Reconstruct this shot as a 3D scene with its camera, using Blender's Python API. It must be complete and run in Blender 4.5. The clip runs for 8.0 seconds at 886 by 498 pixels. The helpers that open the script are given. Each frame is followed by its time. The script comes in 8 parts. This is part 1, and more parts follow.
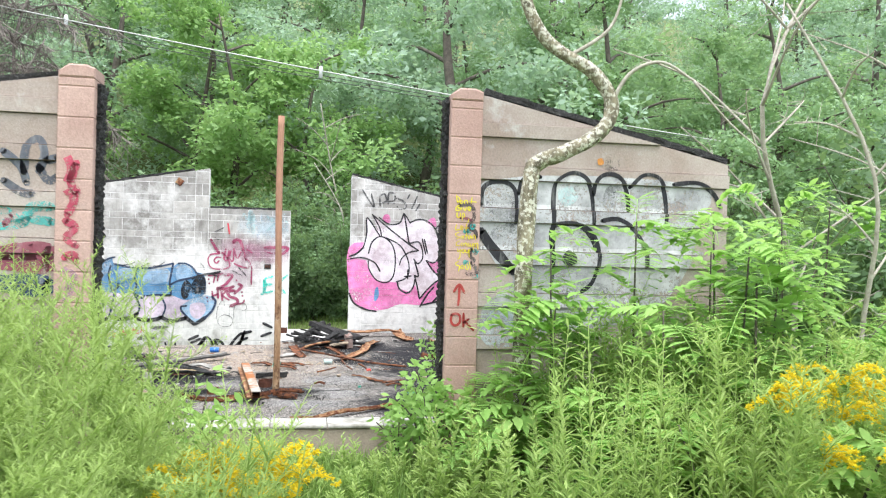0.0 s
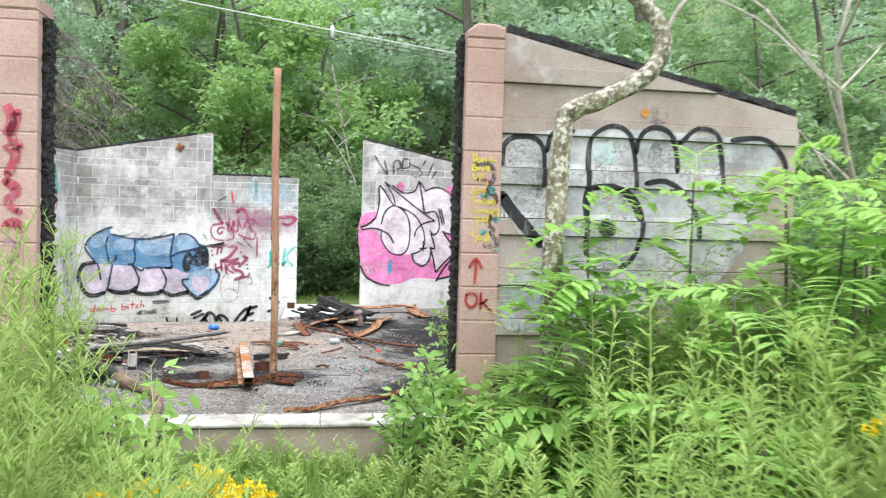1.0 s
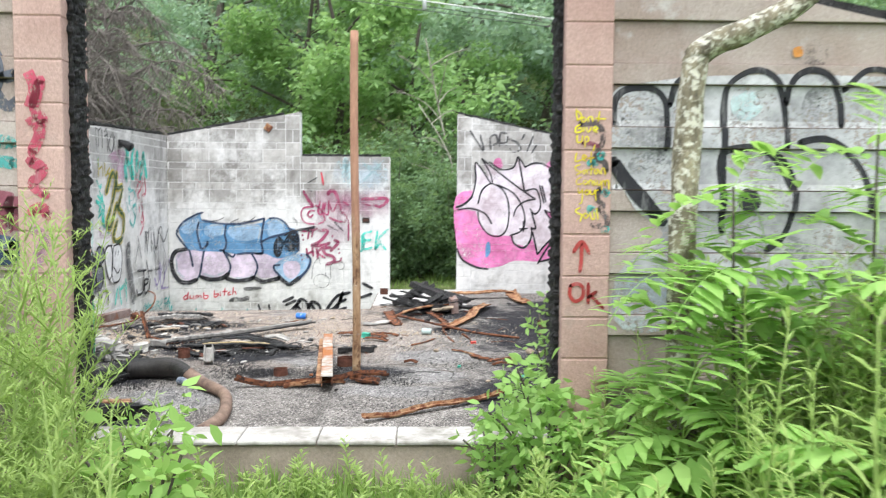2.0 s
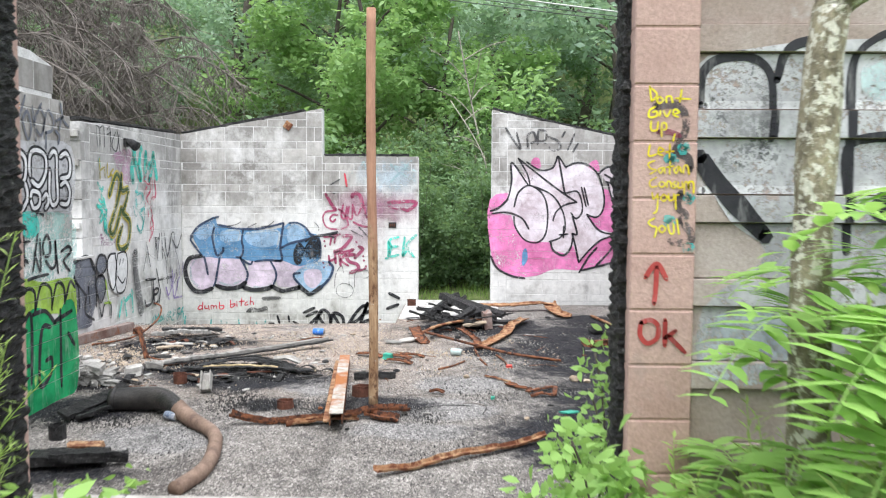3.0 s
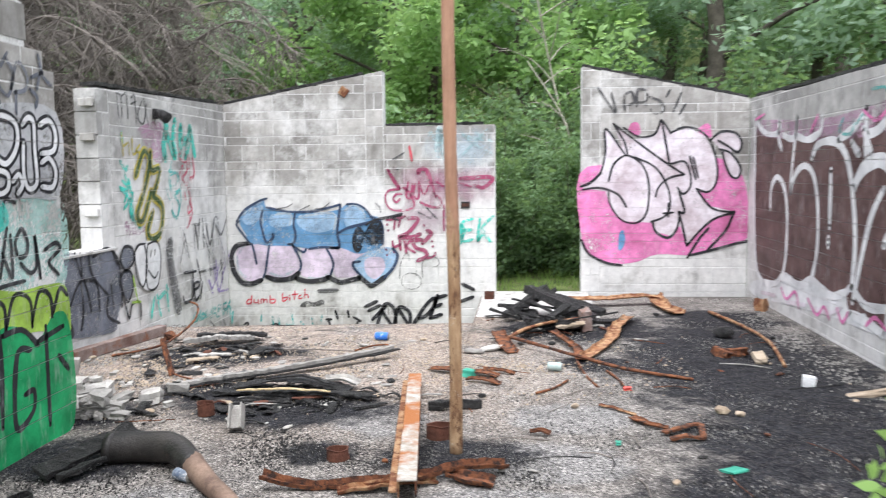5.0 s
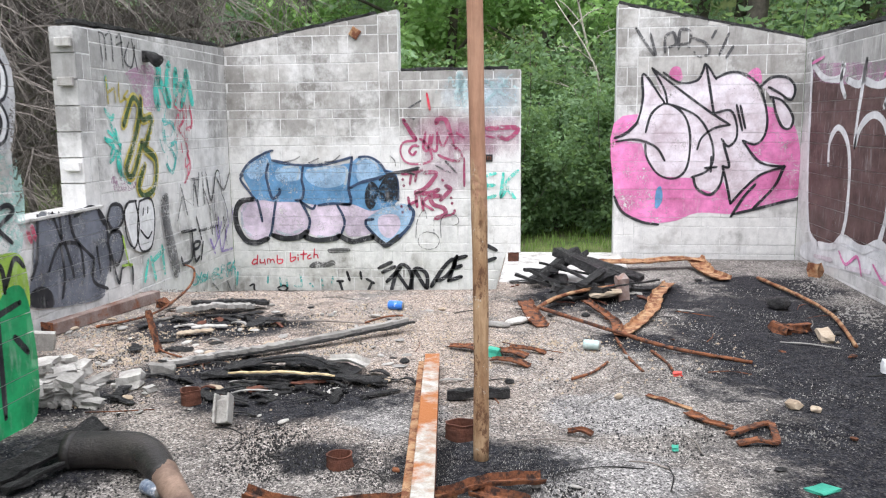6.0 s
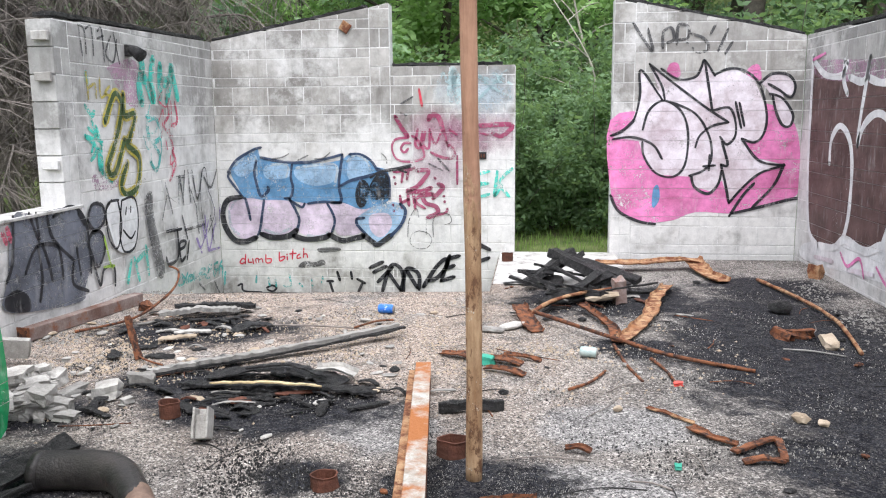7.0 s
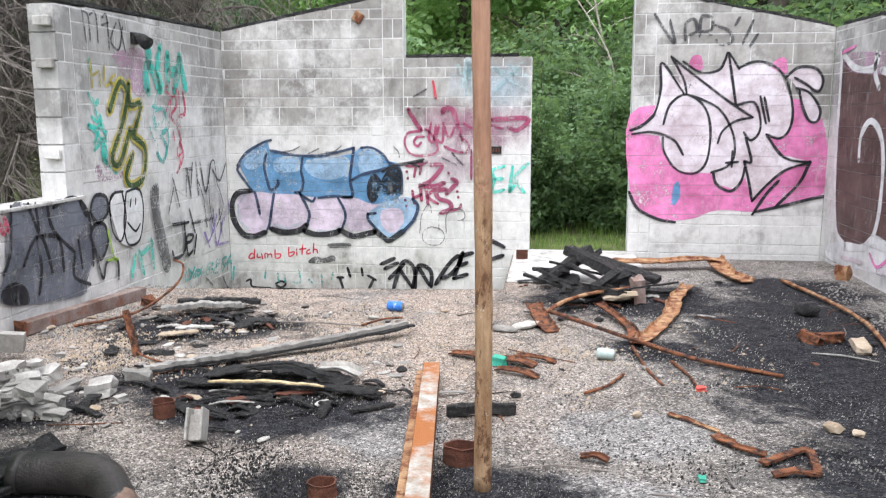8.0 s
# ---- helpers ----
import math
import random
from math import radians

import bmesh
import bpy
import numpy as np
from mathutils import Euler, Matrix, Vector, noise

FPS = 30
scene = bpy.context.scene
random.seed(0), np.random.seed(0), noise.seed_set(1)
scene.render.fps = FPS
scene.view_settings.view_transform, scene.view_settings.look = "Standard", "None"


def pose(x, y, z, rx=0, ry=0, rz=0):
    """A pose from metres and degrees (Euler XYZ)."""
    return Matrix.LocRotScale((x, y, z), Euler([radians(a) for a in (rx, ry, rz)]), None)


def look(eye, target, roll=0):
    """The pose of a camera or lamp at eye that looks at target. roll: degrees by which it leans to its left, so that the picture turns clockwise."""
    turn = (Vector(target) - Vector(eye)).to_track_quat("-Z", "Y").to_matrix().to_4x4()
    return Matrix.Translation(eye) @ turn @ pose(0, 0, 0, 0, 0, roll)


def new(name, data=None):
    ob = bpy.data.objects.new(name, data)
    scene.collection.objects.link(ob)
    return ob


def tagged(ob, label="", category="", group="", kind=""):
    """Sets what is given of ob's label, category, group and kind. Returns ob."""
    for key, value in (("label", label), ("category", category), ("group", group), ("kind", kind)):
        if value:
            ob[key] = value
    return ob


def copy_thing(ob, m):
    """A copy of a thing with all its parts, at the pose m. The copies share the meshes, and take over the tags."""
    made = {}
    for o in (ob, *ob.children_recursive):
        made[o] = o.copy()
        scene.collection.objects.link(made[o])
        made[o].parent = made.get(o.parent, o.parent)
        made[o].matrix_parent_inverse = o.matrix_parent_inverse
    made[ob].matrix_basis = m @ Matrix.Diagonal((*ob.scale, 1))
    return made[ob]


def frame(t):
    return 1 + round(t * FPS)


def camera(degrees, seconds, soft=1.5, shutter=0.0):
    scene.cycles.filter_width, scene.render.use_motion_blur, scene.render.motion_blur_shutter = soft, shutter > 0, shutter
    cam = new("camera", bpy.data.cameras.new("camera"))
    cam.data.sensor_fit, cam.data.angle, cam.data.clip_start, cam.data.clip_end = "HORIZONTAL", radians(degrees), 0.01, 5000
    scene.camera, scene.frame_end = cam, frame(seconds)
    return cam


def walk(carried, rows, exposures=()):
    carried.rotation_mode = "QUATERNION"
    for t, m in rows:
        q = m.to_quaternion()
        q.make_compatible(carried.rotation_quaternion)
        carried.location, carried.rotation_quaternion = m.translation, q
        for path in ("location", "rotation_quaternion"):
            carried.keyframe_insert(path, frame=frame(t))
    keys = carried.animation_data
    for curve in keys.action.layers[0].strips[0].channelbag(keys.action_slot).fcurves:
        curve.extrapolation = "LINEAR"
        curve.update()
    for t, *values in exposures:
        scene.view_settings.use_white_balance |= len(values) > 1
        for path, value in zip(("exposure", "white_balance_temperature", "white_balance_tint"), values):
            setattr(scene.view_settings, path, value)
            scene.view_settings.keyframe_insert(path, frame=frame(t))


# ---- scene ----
cam = camera(57.6, 8.0, soft=1.1, shutter=0.5)
PATH = [
    (0, (1.015, -1.48, 1.576), (1.364, 0.49, 1.564), 1.6),
    (0.5, (1.112, -1.103, 1.54), (1.459, 0.866, 1.501), 1.1),
    (1, (1.212, -0.599, 1.545), (1.513, 1.376, 1.462), 1.7),
    (1.5, (1.27, -0.23, 1.551), (1.439, 1.76, 1.439), 0.1),
    (2, (1.373, 0.25, 1.517), (1.419, 2.245, 1.381), 0.4),
    (2.2, (1.384, 0.409, 1.521), (1.393, 2.402, 1.354), 0.7),
    (3.3, (1.426, 1.471, 1.55), (1.353, 3.465, 1.425), 0.2),
    (3.5, (1.415, 1.607, 1.572), (1.316, 3.598, 1.41), 0.2),
    (4, (1.289, 2.04, 1.557), (1.195, 4.031, 1.385), 0.4),
    (4.5, (1.211, 2.386, 1.522), (1.118, 4.377, 1.354), -0.1),
    (5, (1.158, 2.801, 1.511), (0.963, 4.783, 1.321), -0.7),
    (5.2, (1.121, 2.941, 1.495), (0.89, 4.917, 1.292), -0.2),
    (6.3, (1.057, 3.701, 1.513), (0.818, 5.66, 1.185), -0.7),
    (6.5, (1.054, 3.736, 1.518), (0.815, 5.695, 1.194), -0.7),
    (7, (1.045, 3.765, 1.533), (0.823, 5.726, 1.209), -0.5),
    (7.5, (1.079, 3.817, 1.524), (0.837, 5.781, 1.235), -0.5),
    (8, (1.047, 3.987, 1.474), (0.787, 5.943, 1.147), -0.1),
]
walk(cam, [(t, look(eye, target, roll)) for t, eye, target, roll in PATH], [(0, 1.4, 6200, 8), (1.0, 1.3, 6200, 8), (1.5, 1.29, 6200, 6), (2.0, 1.31, 6200, 8), (3.5, 1.22, 6200, 9), (4.5, 1.25, 6200, 10), (6.5, 1.13, 6200, 11), (8.0, 1.15, 6200, 11)])

# ---- world and light: overcast summer day ----
world = bpy.data.worlds.new("overcast")
scene.world = world
world.use_nodes = True
wt = world.node_tree
sky = wt.nodes.new("ShaderNodeTexSky")
sky.sky_type = "NISHITA"
sky.sun_disc = False
sky.sun_elevation, sky.sun_rotation = radians(72), radians(180)
sky.air_density, sky.dust_density, sky.ozone_density = 1.0, 4.0, 1.0
veil = wt.nodes.new("ShaderNodeHueSaturation")
veil.inputs["Saturation"].default_value = 0.35
wt.links.new(sky.outputs[0], veil.inputs["Color"])
wt.links.new(veil.outputs[0], wt.nodes["Background"].inputs["Color"])
wt.nodes["Background"].inputs["Strength"].default_value = 0.15
sun = new("sun", bpy.data.lights.new("sun", "SUN"))
sun.data.energy, sun.data.angle, sun.data.color = 1.4, radians(110), (1.0, 0.985, 0.96)
sun.matrix_world = look((0, 0, 0), (0.0, 0.28, -0.96))


# ---- materials ----
class Nodes:
    """A small builder for node materials."""

    def __init__(self, name):
        self.m = bpy.data.materials.new(name)
        self.m.use_nodes = True
        self.t = self.m.node_tree
        self.b = self.t.nodes["Principled BSDF"]
        self.pos = self.node("ShaderNodeNewGeometry").outputs["Position"]

    def node(self, kind, **inputs):
        n = self.t.nodes.new(kind)
        for k, v in inputs.items():
            self.put(n.inputs[k.replace("_", " ")], v)
        return n

    def put(self, socket, v):
        if isinstance(v, bpy.types.NodeSocket):
            self.t.links.new(v, socket)
        elif isinstance(v, tuple) and len(v) == 3 and socket.type == "RGBA":
            socket.default_value = (*v, 1)
        else:
            socket.default_value = v

    def noise(self, scale, detail=4.0, rough=0.6, at=None, stretch=None):
        at = at or self.pos
        if stretch:
            mp = self.node("ShaderNodeMapping", Vector=at, Scale=stretch)
            at = mp.outputs[0]
        n = self.node("ShaderNodeTexNoise", Vector=at, Scale=scale, Detail=detail, Roughness=rough)
        return n.outputs["Fac"]

    def ramp(self, fac, lo, hi, a=0.0, b=1.0):
        n = self.node("ShaderNodeMapRange")
        n.inputs["From Min"].default_value, n.inputs["From Max"].default_value = lo, hi
        n.inputs["To Min"].default_value, n.inputs["To Max"].default_value = a, b
        self.put(n.inputs["Value"], fac)
        return n.outputs[0]

    def mix(self, fac, a, b, kind="MIX"):
        n = self.t.nodes.new("ShaderNodeMix")
        n.data_type, n.blend_type = "RGBA", kind
        self.put(n.inputs[0], fac), self.put(n.inputs[6], a), self.put(n.inputs[7], b)
        return n.outputs[2]

    def math(self, op, a, b=0.0):
        n = self.t.nodes.new("ShaderNodeMath")
        n.operation = op
        self.put(n.inputs[0], a), self.put(n.inputs[1], b)
        return n.outputs[0]

    def bump(self, height, strength, dist=0.01):
        n = self.node("ShaderNodeBump", Height=height, Strength=strength, Distance=dist)
        self.put(self.b.inputs["Normal"], n.outputs[0])

    def end(self, color, rough=0.85, metal=0.0, spec=0.3):
        self.put(self.b.inputs["Base Color"], color)
        self.put(self.b.inputs["Roughness"], rough)
        self.put(self.b.inputs["Metallic"], metal)
        self.put(self.b.inputs["Specular IOR Level"], spec)
        return self.m


def surf(name, a, b, scale=3.0, fine=60.0, rough=0.85, bump=0.4, rnd=0.0, spot=None, spots=(0.6, 0.7), spot_scale=8.0, metal=0.0, stretch=None, dist=0.01):
    """A worn surface: two tones, grain, an optional third tone in spots."""
    n = Nodes(name)
    big = n.ramp(n.noise(scale, 5, 0.65, stretch=stretch), 0.35, 0.65)
    col = n.mix(big, a, b)
    grain = n.noise(fine, 4, 0.7, stretch=stretch)
    col = n.mix(1.0, col, n.node("ShaderNodeCombineColor", Red=n.ramp(grain, 0.2, 0.8, 0.75, 1.25), Green=n.ramp(grain, 0.2, 0.8, 0.75, 1.25), Blue=n.ramp(grain, 0.2, 0.8, 0.75, 1.25)).outputs[0], "MULTIPLY")
    if rnd:
        r = n.node("ShaderNodeObjectInfo").outputs["Random"]
        v = n.ramp(r, 0, 1, 1 - rnd, 1 + rnd)
        col = n.mix(1.0, col, n.node("ShaderNodeCombineColor", Red=v, Green=v, Blue=v).outputs[0], "MULTIPLY")
    if spot:
        col = n.mix(n.ramp(n.noise(spot_scale, 6, 0.7), *spots), col, spot)
    n.bump(grain, bump, dist)
    return n.end(col, rough, metal)


def block_paint(name, grey_a, grey_b, white, low, high, amount, rnd=0.16):
    """Concrete block with old white paint that survives best between two heights."""
    n = Nodes(name)
    grain = n.noise(90, 4, 0.75)
    r = n.node("ShaderNodeObjectInfo").outputs["Random"]
    v = n.ramp(r, 0, 1, 1 - rnd, 1 + rnd)
    col = n.mix(n.ramp(n.noise(2.2, 5, 0.7), 0.35, 0.65), grey_a, grey_b)
    col = n.mix(1.0, col, n.node("ShaderNodeCombineColor", Red=v, Green=v, Blue=v).outputs[0], "MULTIPLY")
    streak = n.noise(9, 4, 0.7, stretch=(1, 1, 0.18))
    col = n.mix(n.ramp(streak, 0.5, 0.75, 0, 0.65), col, (grey_a[0] * 0.55, grey_a[1] * 0.54, grey_a[2] * 0.52))
    z = n.node("ShaderNodeSeparateXYZ", Vector=n.pos).outputs["Z"]
    band = n.math("MULTIPLY", n.ramp(z, low - 0.5, low + 0.2), n.ramp(z, high + 0.35, high - 0.35))
    cover = n.math("ADD", n.ramp(n.noise(1.6, 6, 0.72), 0.32, 0.68, -0.55, 0.55), n.math("MULTIPLY", band, amount))
    flake = n.math("SUBTRACT", cover, n.ramp(n.noise(26, 5, 0.75), 0.35, 0.7, 0.0, 0.3))
    col = n.mix(n.ramp(flake, -0.1, 0.45), col, n.mix(n.ramp(streak, 0.5, 0.75), white, (white[0] * 0.82, white[1] * 0.82, white[2] * 0.83)))
    dirt = n.ramp(n.noise(13, 6, 0.8), 0.3, 0.7, 0.8, 1.12)
    col = n.mix(1.0, col, n.node("ShaderNodeCombineColor", Red=dirt, Green=n.math("MULTIPLY", dirt, 0.995), Blue=n.math("MULTIPLY", dirt, 0.985)).outputs[0], "MULTIPLY")
    pits = n.ramp(n.noise(48, 5, 0.85), 0.62, 0.7, 0.0, 0.45)
    col = n.mix(pits, col, (0.16, 0.15, 0.14))
    n.bump(grain, 0.35, 0.006)
    return n.end(col, 0.9)


PALE_BLOCK = block_paint("whitewashed_block", (0.3, 0.292, 0.282), (0.44, 0.432, 0.42), (0.68, 0.67, 0.66), -0.2, 1.5, 0.55, 0.22)
BLOCK = block_paint("concrete_block", (0.26, 0.246, 0.228), (0.44, 0.425, 0.405), (0.71, 0.7, 0.685), -0.2, 1.35, 0.66, 0.22)
MORTAR = surf("mortar", (0.5, 0.49, 0.475), (0.74, 0.73, 0.715), 5, 80)
TAN_BLOCK = surf("tan_painted_block", (0.3, 0.235, 0.2), (0.41, 0.355, 0.32), 1.8, 70, spot=(0.52, 0.51, 0.5), spots=(0.58, 0.76), spot_scale=3.0)
TAN_MORTAR = surf("tan_joint", (0.3, 0.24, 0.2), (0.42, 0.36, 0.33), 5, 80)
PINK = surf("faded_pink_paint", (0.4, 0.262, 0.225), (0.48, 0.335, 0.29), 2.5, 70, rnd=0.06, spot=(0.36, 0.28, 0.25), spots=(0.6, 0.8), spot_scale=4.0)
CHAR = surf("charred_wood", (0.012, 0.012, 0.013), (0.055, 0.053, 0.052), 26, 110, rough=0.5, bump=1.0, dist=0.03, spot=(0.17, 0.165, 0.16), spots=(0.57, 0.7), spot_scale=38)
BARK = surf("grey_bark", (0.1, 0.085, 0.06), (0.34, 0.3, 0.2), 14, 70, bump=1.0, spot=(0.62, 0.6, 0.5), spots=(0.5, 0.56), spot_scale=30, dist=0.02, stretch=(1, 1, 0.4))
DARK_BARK = surf("dark_bark", (0.07, 0.06, 0.05), (0.14, 0.12, 0.1), 9, 60, bump=0.9)
TWIG = surf("dead_twig", (0.3, 0.27, 0.22), (0.44, 0.41, 0.35), 12, 60)
DEAD_TWIG = surf("dark_dead_twig", (0.13, 0.112, 0.1), (0.27, 0.238, 0.212), 12, 60)
SOIL = surf("grassy_soil", (0.06, 0.09, 0.025), (0.13, 0.16, 0.05), 3, 40, bump=0.8, spot=(0.14, 0.11, 0.08), spots=(0.55, 0.7), spot_scale=2.5)
CURB = surf("curb_concrete", (0.27, 0.22, 0.18), (0.4, 0.33, 0.27), 4, 80, spot=(0.25, 0.22, 0.2), spots=(0.58, 0.75))
STEP = surf("white_concrete", (0.4, 0.385, 0.365), (0.56, 0.55, 0.53), 3, 80, spot=(0.16, 0.15, 0.14), spots=(0.52, 0.7))


def leaf_material(name, a, b, c, sheen=0.5):
    """Leaves that let some light through; tone varies from leaf to leaf and over the plant."""
    n = Nodes(name)
    r = n.node("ShaderNodeNewGeometry").outputs["Random Per Island"]
    col = n.mix(r, a, b)
    col = n.mix(n.ramp(n.noise(0.7, 3, 0.6), 0.42, 0.68), col, c)
    n.end(col, sheen, 0, 0.3)
    tr = n.node("ShaderNodeBsdfTranslucent", Color=n.mix(0.35, col, (0.36, 0.5, 0.1)))
    mx = n.node("ShaderNodeMixShader", Fac=0.5)
    n.t.links.new(n.b.outputs[0], mx.inputs[1])
    n.t.links.new(tr.outputs[0], mx.inputs[2])
    n.t.links.new(mx.outputs[0], n.t.nodes["Material Output"].inputs["Surface"])
    return n.m


LEAF = leaf_material("broad_leaf", (0.21, 0.33, 0.17), (0.36, 0.52, 0.29), (0.28, 0.43, 0.23))
LEAF_DEEP = leaf_material("deep_leaf", (0.1, 0.17, 0.085), (0.2, 0.31, 0.15), (0.14, 0.23, 0.11))
LEAF_LIGHT = leaf_material("light_leaf", (0.25, 0.41, 0.15), (0.39, 0.59, 0.23), (0.31, 0.49, 0.19))
# Pale grey-green: the haze of distance is mixed into this leaf colour.
LEAF_HAZED = leaf_material("hazed_leaf", (0.34, 0.47, 0.35), (0.47, 0.62, 0.46), (0.4, 0.54, 0.41), 0.7)
WEED = leaf_material("weed_leaf", (0.27, 0.385, 0.11), (0.44, 0.57, 0.185), (0.36, 0.475, 0.15))
SUMAC = leaf_material("compound_leaf", (0.28, 0.48, 0.12), (0.44, 0.66, 0.2), (0.35, 0.56, 0.17))
GRASS = leaf_material("grass_blade", (0.14, 0.25, 0.05), (0.27, 0.4, 0.11), (0.19, 0.3, 0.08))
PETAL = leaf_material("yellow_blossom", (0.88, 0.62, 0.015), (0.92, 0.74, 0.03), (0.85, 0.62, 0.02))


# ---- building helpers ----
def mesh_of(name, verts, faces, material):
    me = bpy.data.meshes.new(name)
    me.from_pydata([tuple(v) for v in verts], [], [tuple(f) for f in faces])
    me.materials.append(material)
    return me


def part(name, me, parent=None, label="", m=None):
    """Links a mesh as one object, under a thing or a part if given. m: its place in the world."""
    ob = new(name, me)
    if parent is not None:
        ob.parent = parent
    if m is not None:
        ob.matrix_basis = m
    if label:
        ob["label"] = label
    return ob


def smooth(me):
    me.polygons.foreach_set("use_smooth", [True] * len(me.polygons))
    return me


def box(name, x0, x1, y0, y1, z0, z1, material, bevel=0.006, rough=0.0, cuts=0):
    """A box with worn edges; rough: uneven by so many metres."""
    bm = bmesh.new()
    bmesh.ops.create_cube(bm, size=1)
    for v in bm.verts:
        v.co = Vector(((x0 + x1) / 2 + v.co.x * (x1 - x0), (y0 + y1) / 2 + v.co.y * (y1 - y0), (z0 + z1) / 2 + v.co.z * (z1 - z0)))
    if cuts:
        bmesh.ops.subdivide_edges(bm, edges=bm.edges[:], cuts=cuts, use_grid_fill=True)
    if bevel:
        sharp = [e for e in bm.edges if e.is_manifold and e.calc_face_angle() > 1]
        bmesh.ops.bevel(bm, geom=sharp, offset=bevel, segments=1, affect="EDGES")
    if rough:
        for v in bm.verts:
            v.co += noise.noise_vector(v.co * 9) * rough
    me = bpy.data.meshes.new(name)
    bm.to_mesh(me)
    bm.free()
    me.materials.append(material)
    return me


def tube(name, pts, radii, material, sides=8, wobble=0.0):
    """A tapered tube along points."""
    pts = [Vector(p) for p in pts]
    vs, fs = [], []
    ref = Vector((0.3, 0.2, 0.93))
    for i, p in enumerate(pts):
        d = (pts[min(i + 1, len(pts) - 1)] - pts[max(i - 1, 0)]).normalized()
        a = d.cross(ref)
        a = a.normalized() if a.length > 0.05 else d.orthogonal().normalized()
        b = d.cross(a)
        for k in range(sides):
            t = 2 * math.pi * k / sides
            r = radii[i] * (1 + wobble * noise.noise(p * 7 + Vector((k, 0, 0))))
            vs.append(p + a * (r * math.cos(t)) + b * (r * math.sin(t)))
    for i in range(len(pts) - 1):
        for k in range(sides):
            q = (k + 1) % sides
            fs.append((i * sides + k, i * sides + q, (i + 1) * sides + q, (i + 1) * sides + k))
    fs.append(tuple(range(sides - 1, -1, -1)))
    fs.append(tuple((len(pts) - 1) * sides + k for k in range(sides)))
    return smooth(mesh_of(name, vs, fs, material))


def bend(pts, steps=6):
    """Points on a smooth line through the given ones."""
    pts = [Vector(p) for p in pts]
    out = []
    for i in range(len(pts) - 1):
        p0, p1, p2, p3 = pts[max(i - 1, 0)], pts[i], pts[i + 1], pts[min(i + 2, len(pts) - 1)]
        for s in range(steps):
            t = s / steps
            out.append(0.5 * (2 * p1 + (p2 - p0) * t + (2 * p0 - 5 * p1 + 4 * p2 - p3) * t * t + (3 * p1 - p0 - 3 * p2 + p3) * t ** 3))
    out.append(pts[-1])
    return out


def face_frame(origin, normal):
    """A wall's own axes: u along it, v up, n out of its face."""
    n = Vector(normal)
    u = Vector((0, 0, 1)).cross(n)
    return Matrix(((u.x, 0, n.x, origin[0]), (u.y, 0, n.y, origin[1]), (u.z, 1, n.z, origin[2]), (0, 0, 0, 1)))


FACE_BACK = face_frame((0, 12.6, 0), (0, -1, 0))
FACE_LEFT = face_frame((-2.53, 0, 0), (1, 0, 0))
FACE_RIGHT = face_frame((3.81, 12.6, 0), (-1, 0, 0))
FACE_PART = face_frame((-1.5, 0, 0), (1, 0, 0))
FACE_FRONT = face_frame((0, 4.17, 0), (0, -1, 0))


def clip(poly, a, b, c):
    """The part of a polygon where a*x + b*y <= c."""
    out = []
    for i, p in enumerate(poly):
        q = poly[(i + 1) % len(poly)]
        dp, dq = a * p[0] + b * p[1] - c, a * q[0] + b * q[1] - c
        if dp <= 0:
            out.append(p)
        if dp * dq < 0:
            t = dp / (dp - dq)
            out.append((p[0] + t * (q[0] - p[0]), p[1] + t * (q[1] - p[1])))
    return out


def prism(name, poly, front, back, material, chamfer=0.004):
    """A slab with the outline poly in a wall's axes, from front to back, its front edges eased."""
    n = len(poly)
    cx, cy = sum(p[0] for p in poly) / n, sum(p[1] for p in poly) / n
    w = max(p[0] for p in poly) - min(p[0] for p in poly)
    h = max(p[1] for p in poly) - min(p[1] for p in poly)
    sx, sy = max(0.3, 1 - 2 * chamfer / max(w, 0.01)), max(0.3, 1 - 2 * chamfer / max(h, 0.01))
    vs = [(cx + (p[0] - cx) * sx, cy + (p[1] - cy) * sy, front) for p in poly]
    vs += [(p[0], p[1], front - chamfer) for p in poly] + [(p[0], p[1], back) for p in poly]
    fs = [tuple(range(n)), tuple(range(3 * n - 1, 2 * n - 1, -1))]
    for i in range(n):
        j = (i + 1) % n
        fs += [(n + i, n + j, j, i), (2 * n + i, 2 * n + j, n + j, n + i)]
    return mesh_of(name, vs, fs, material)


SHARED = {}


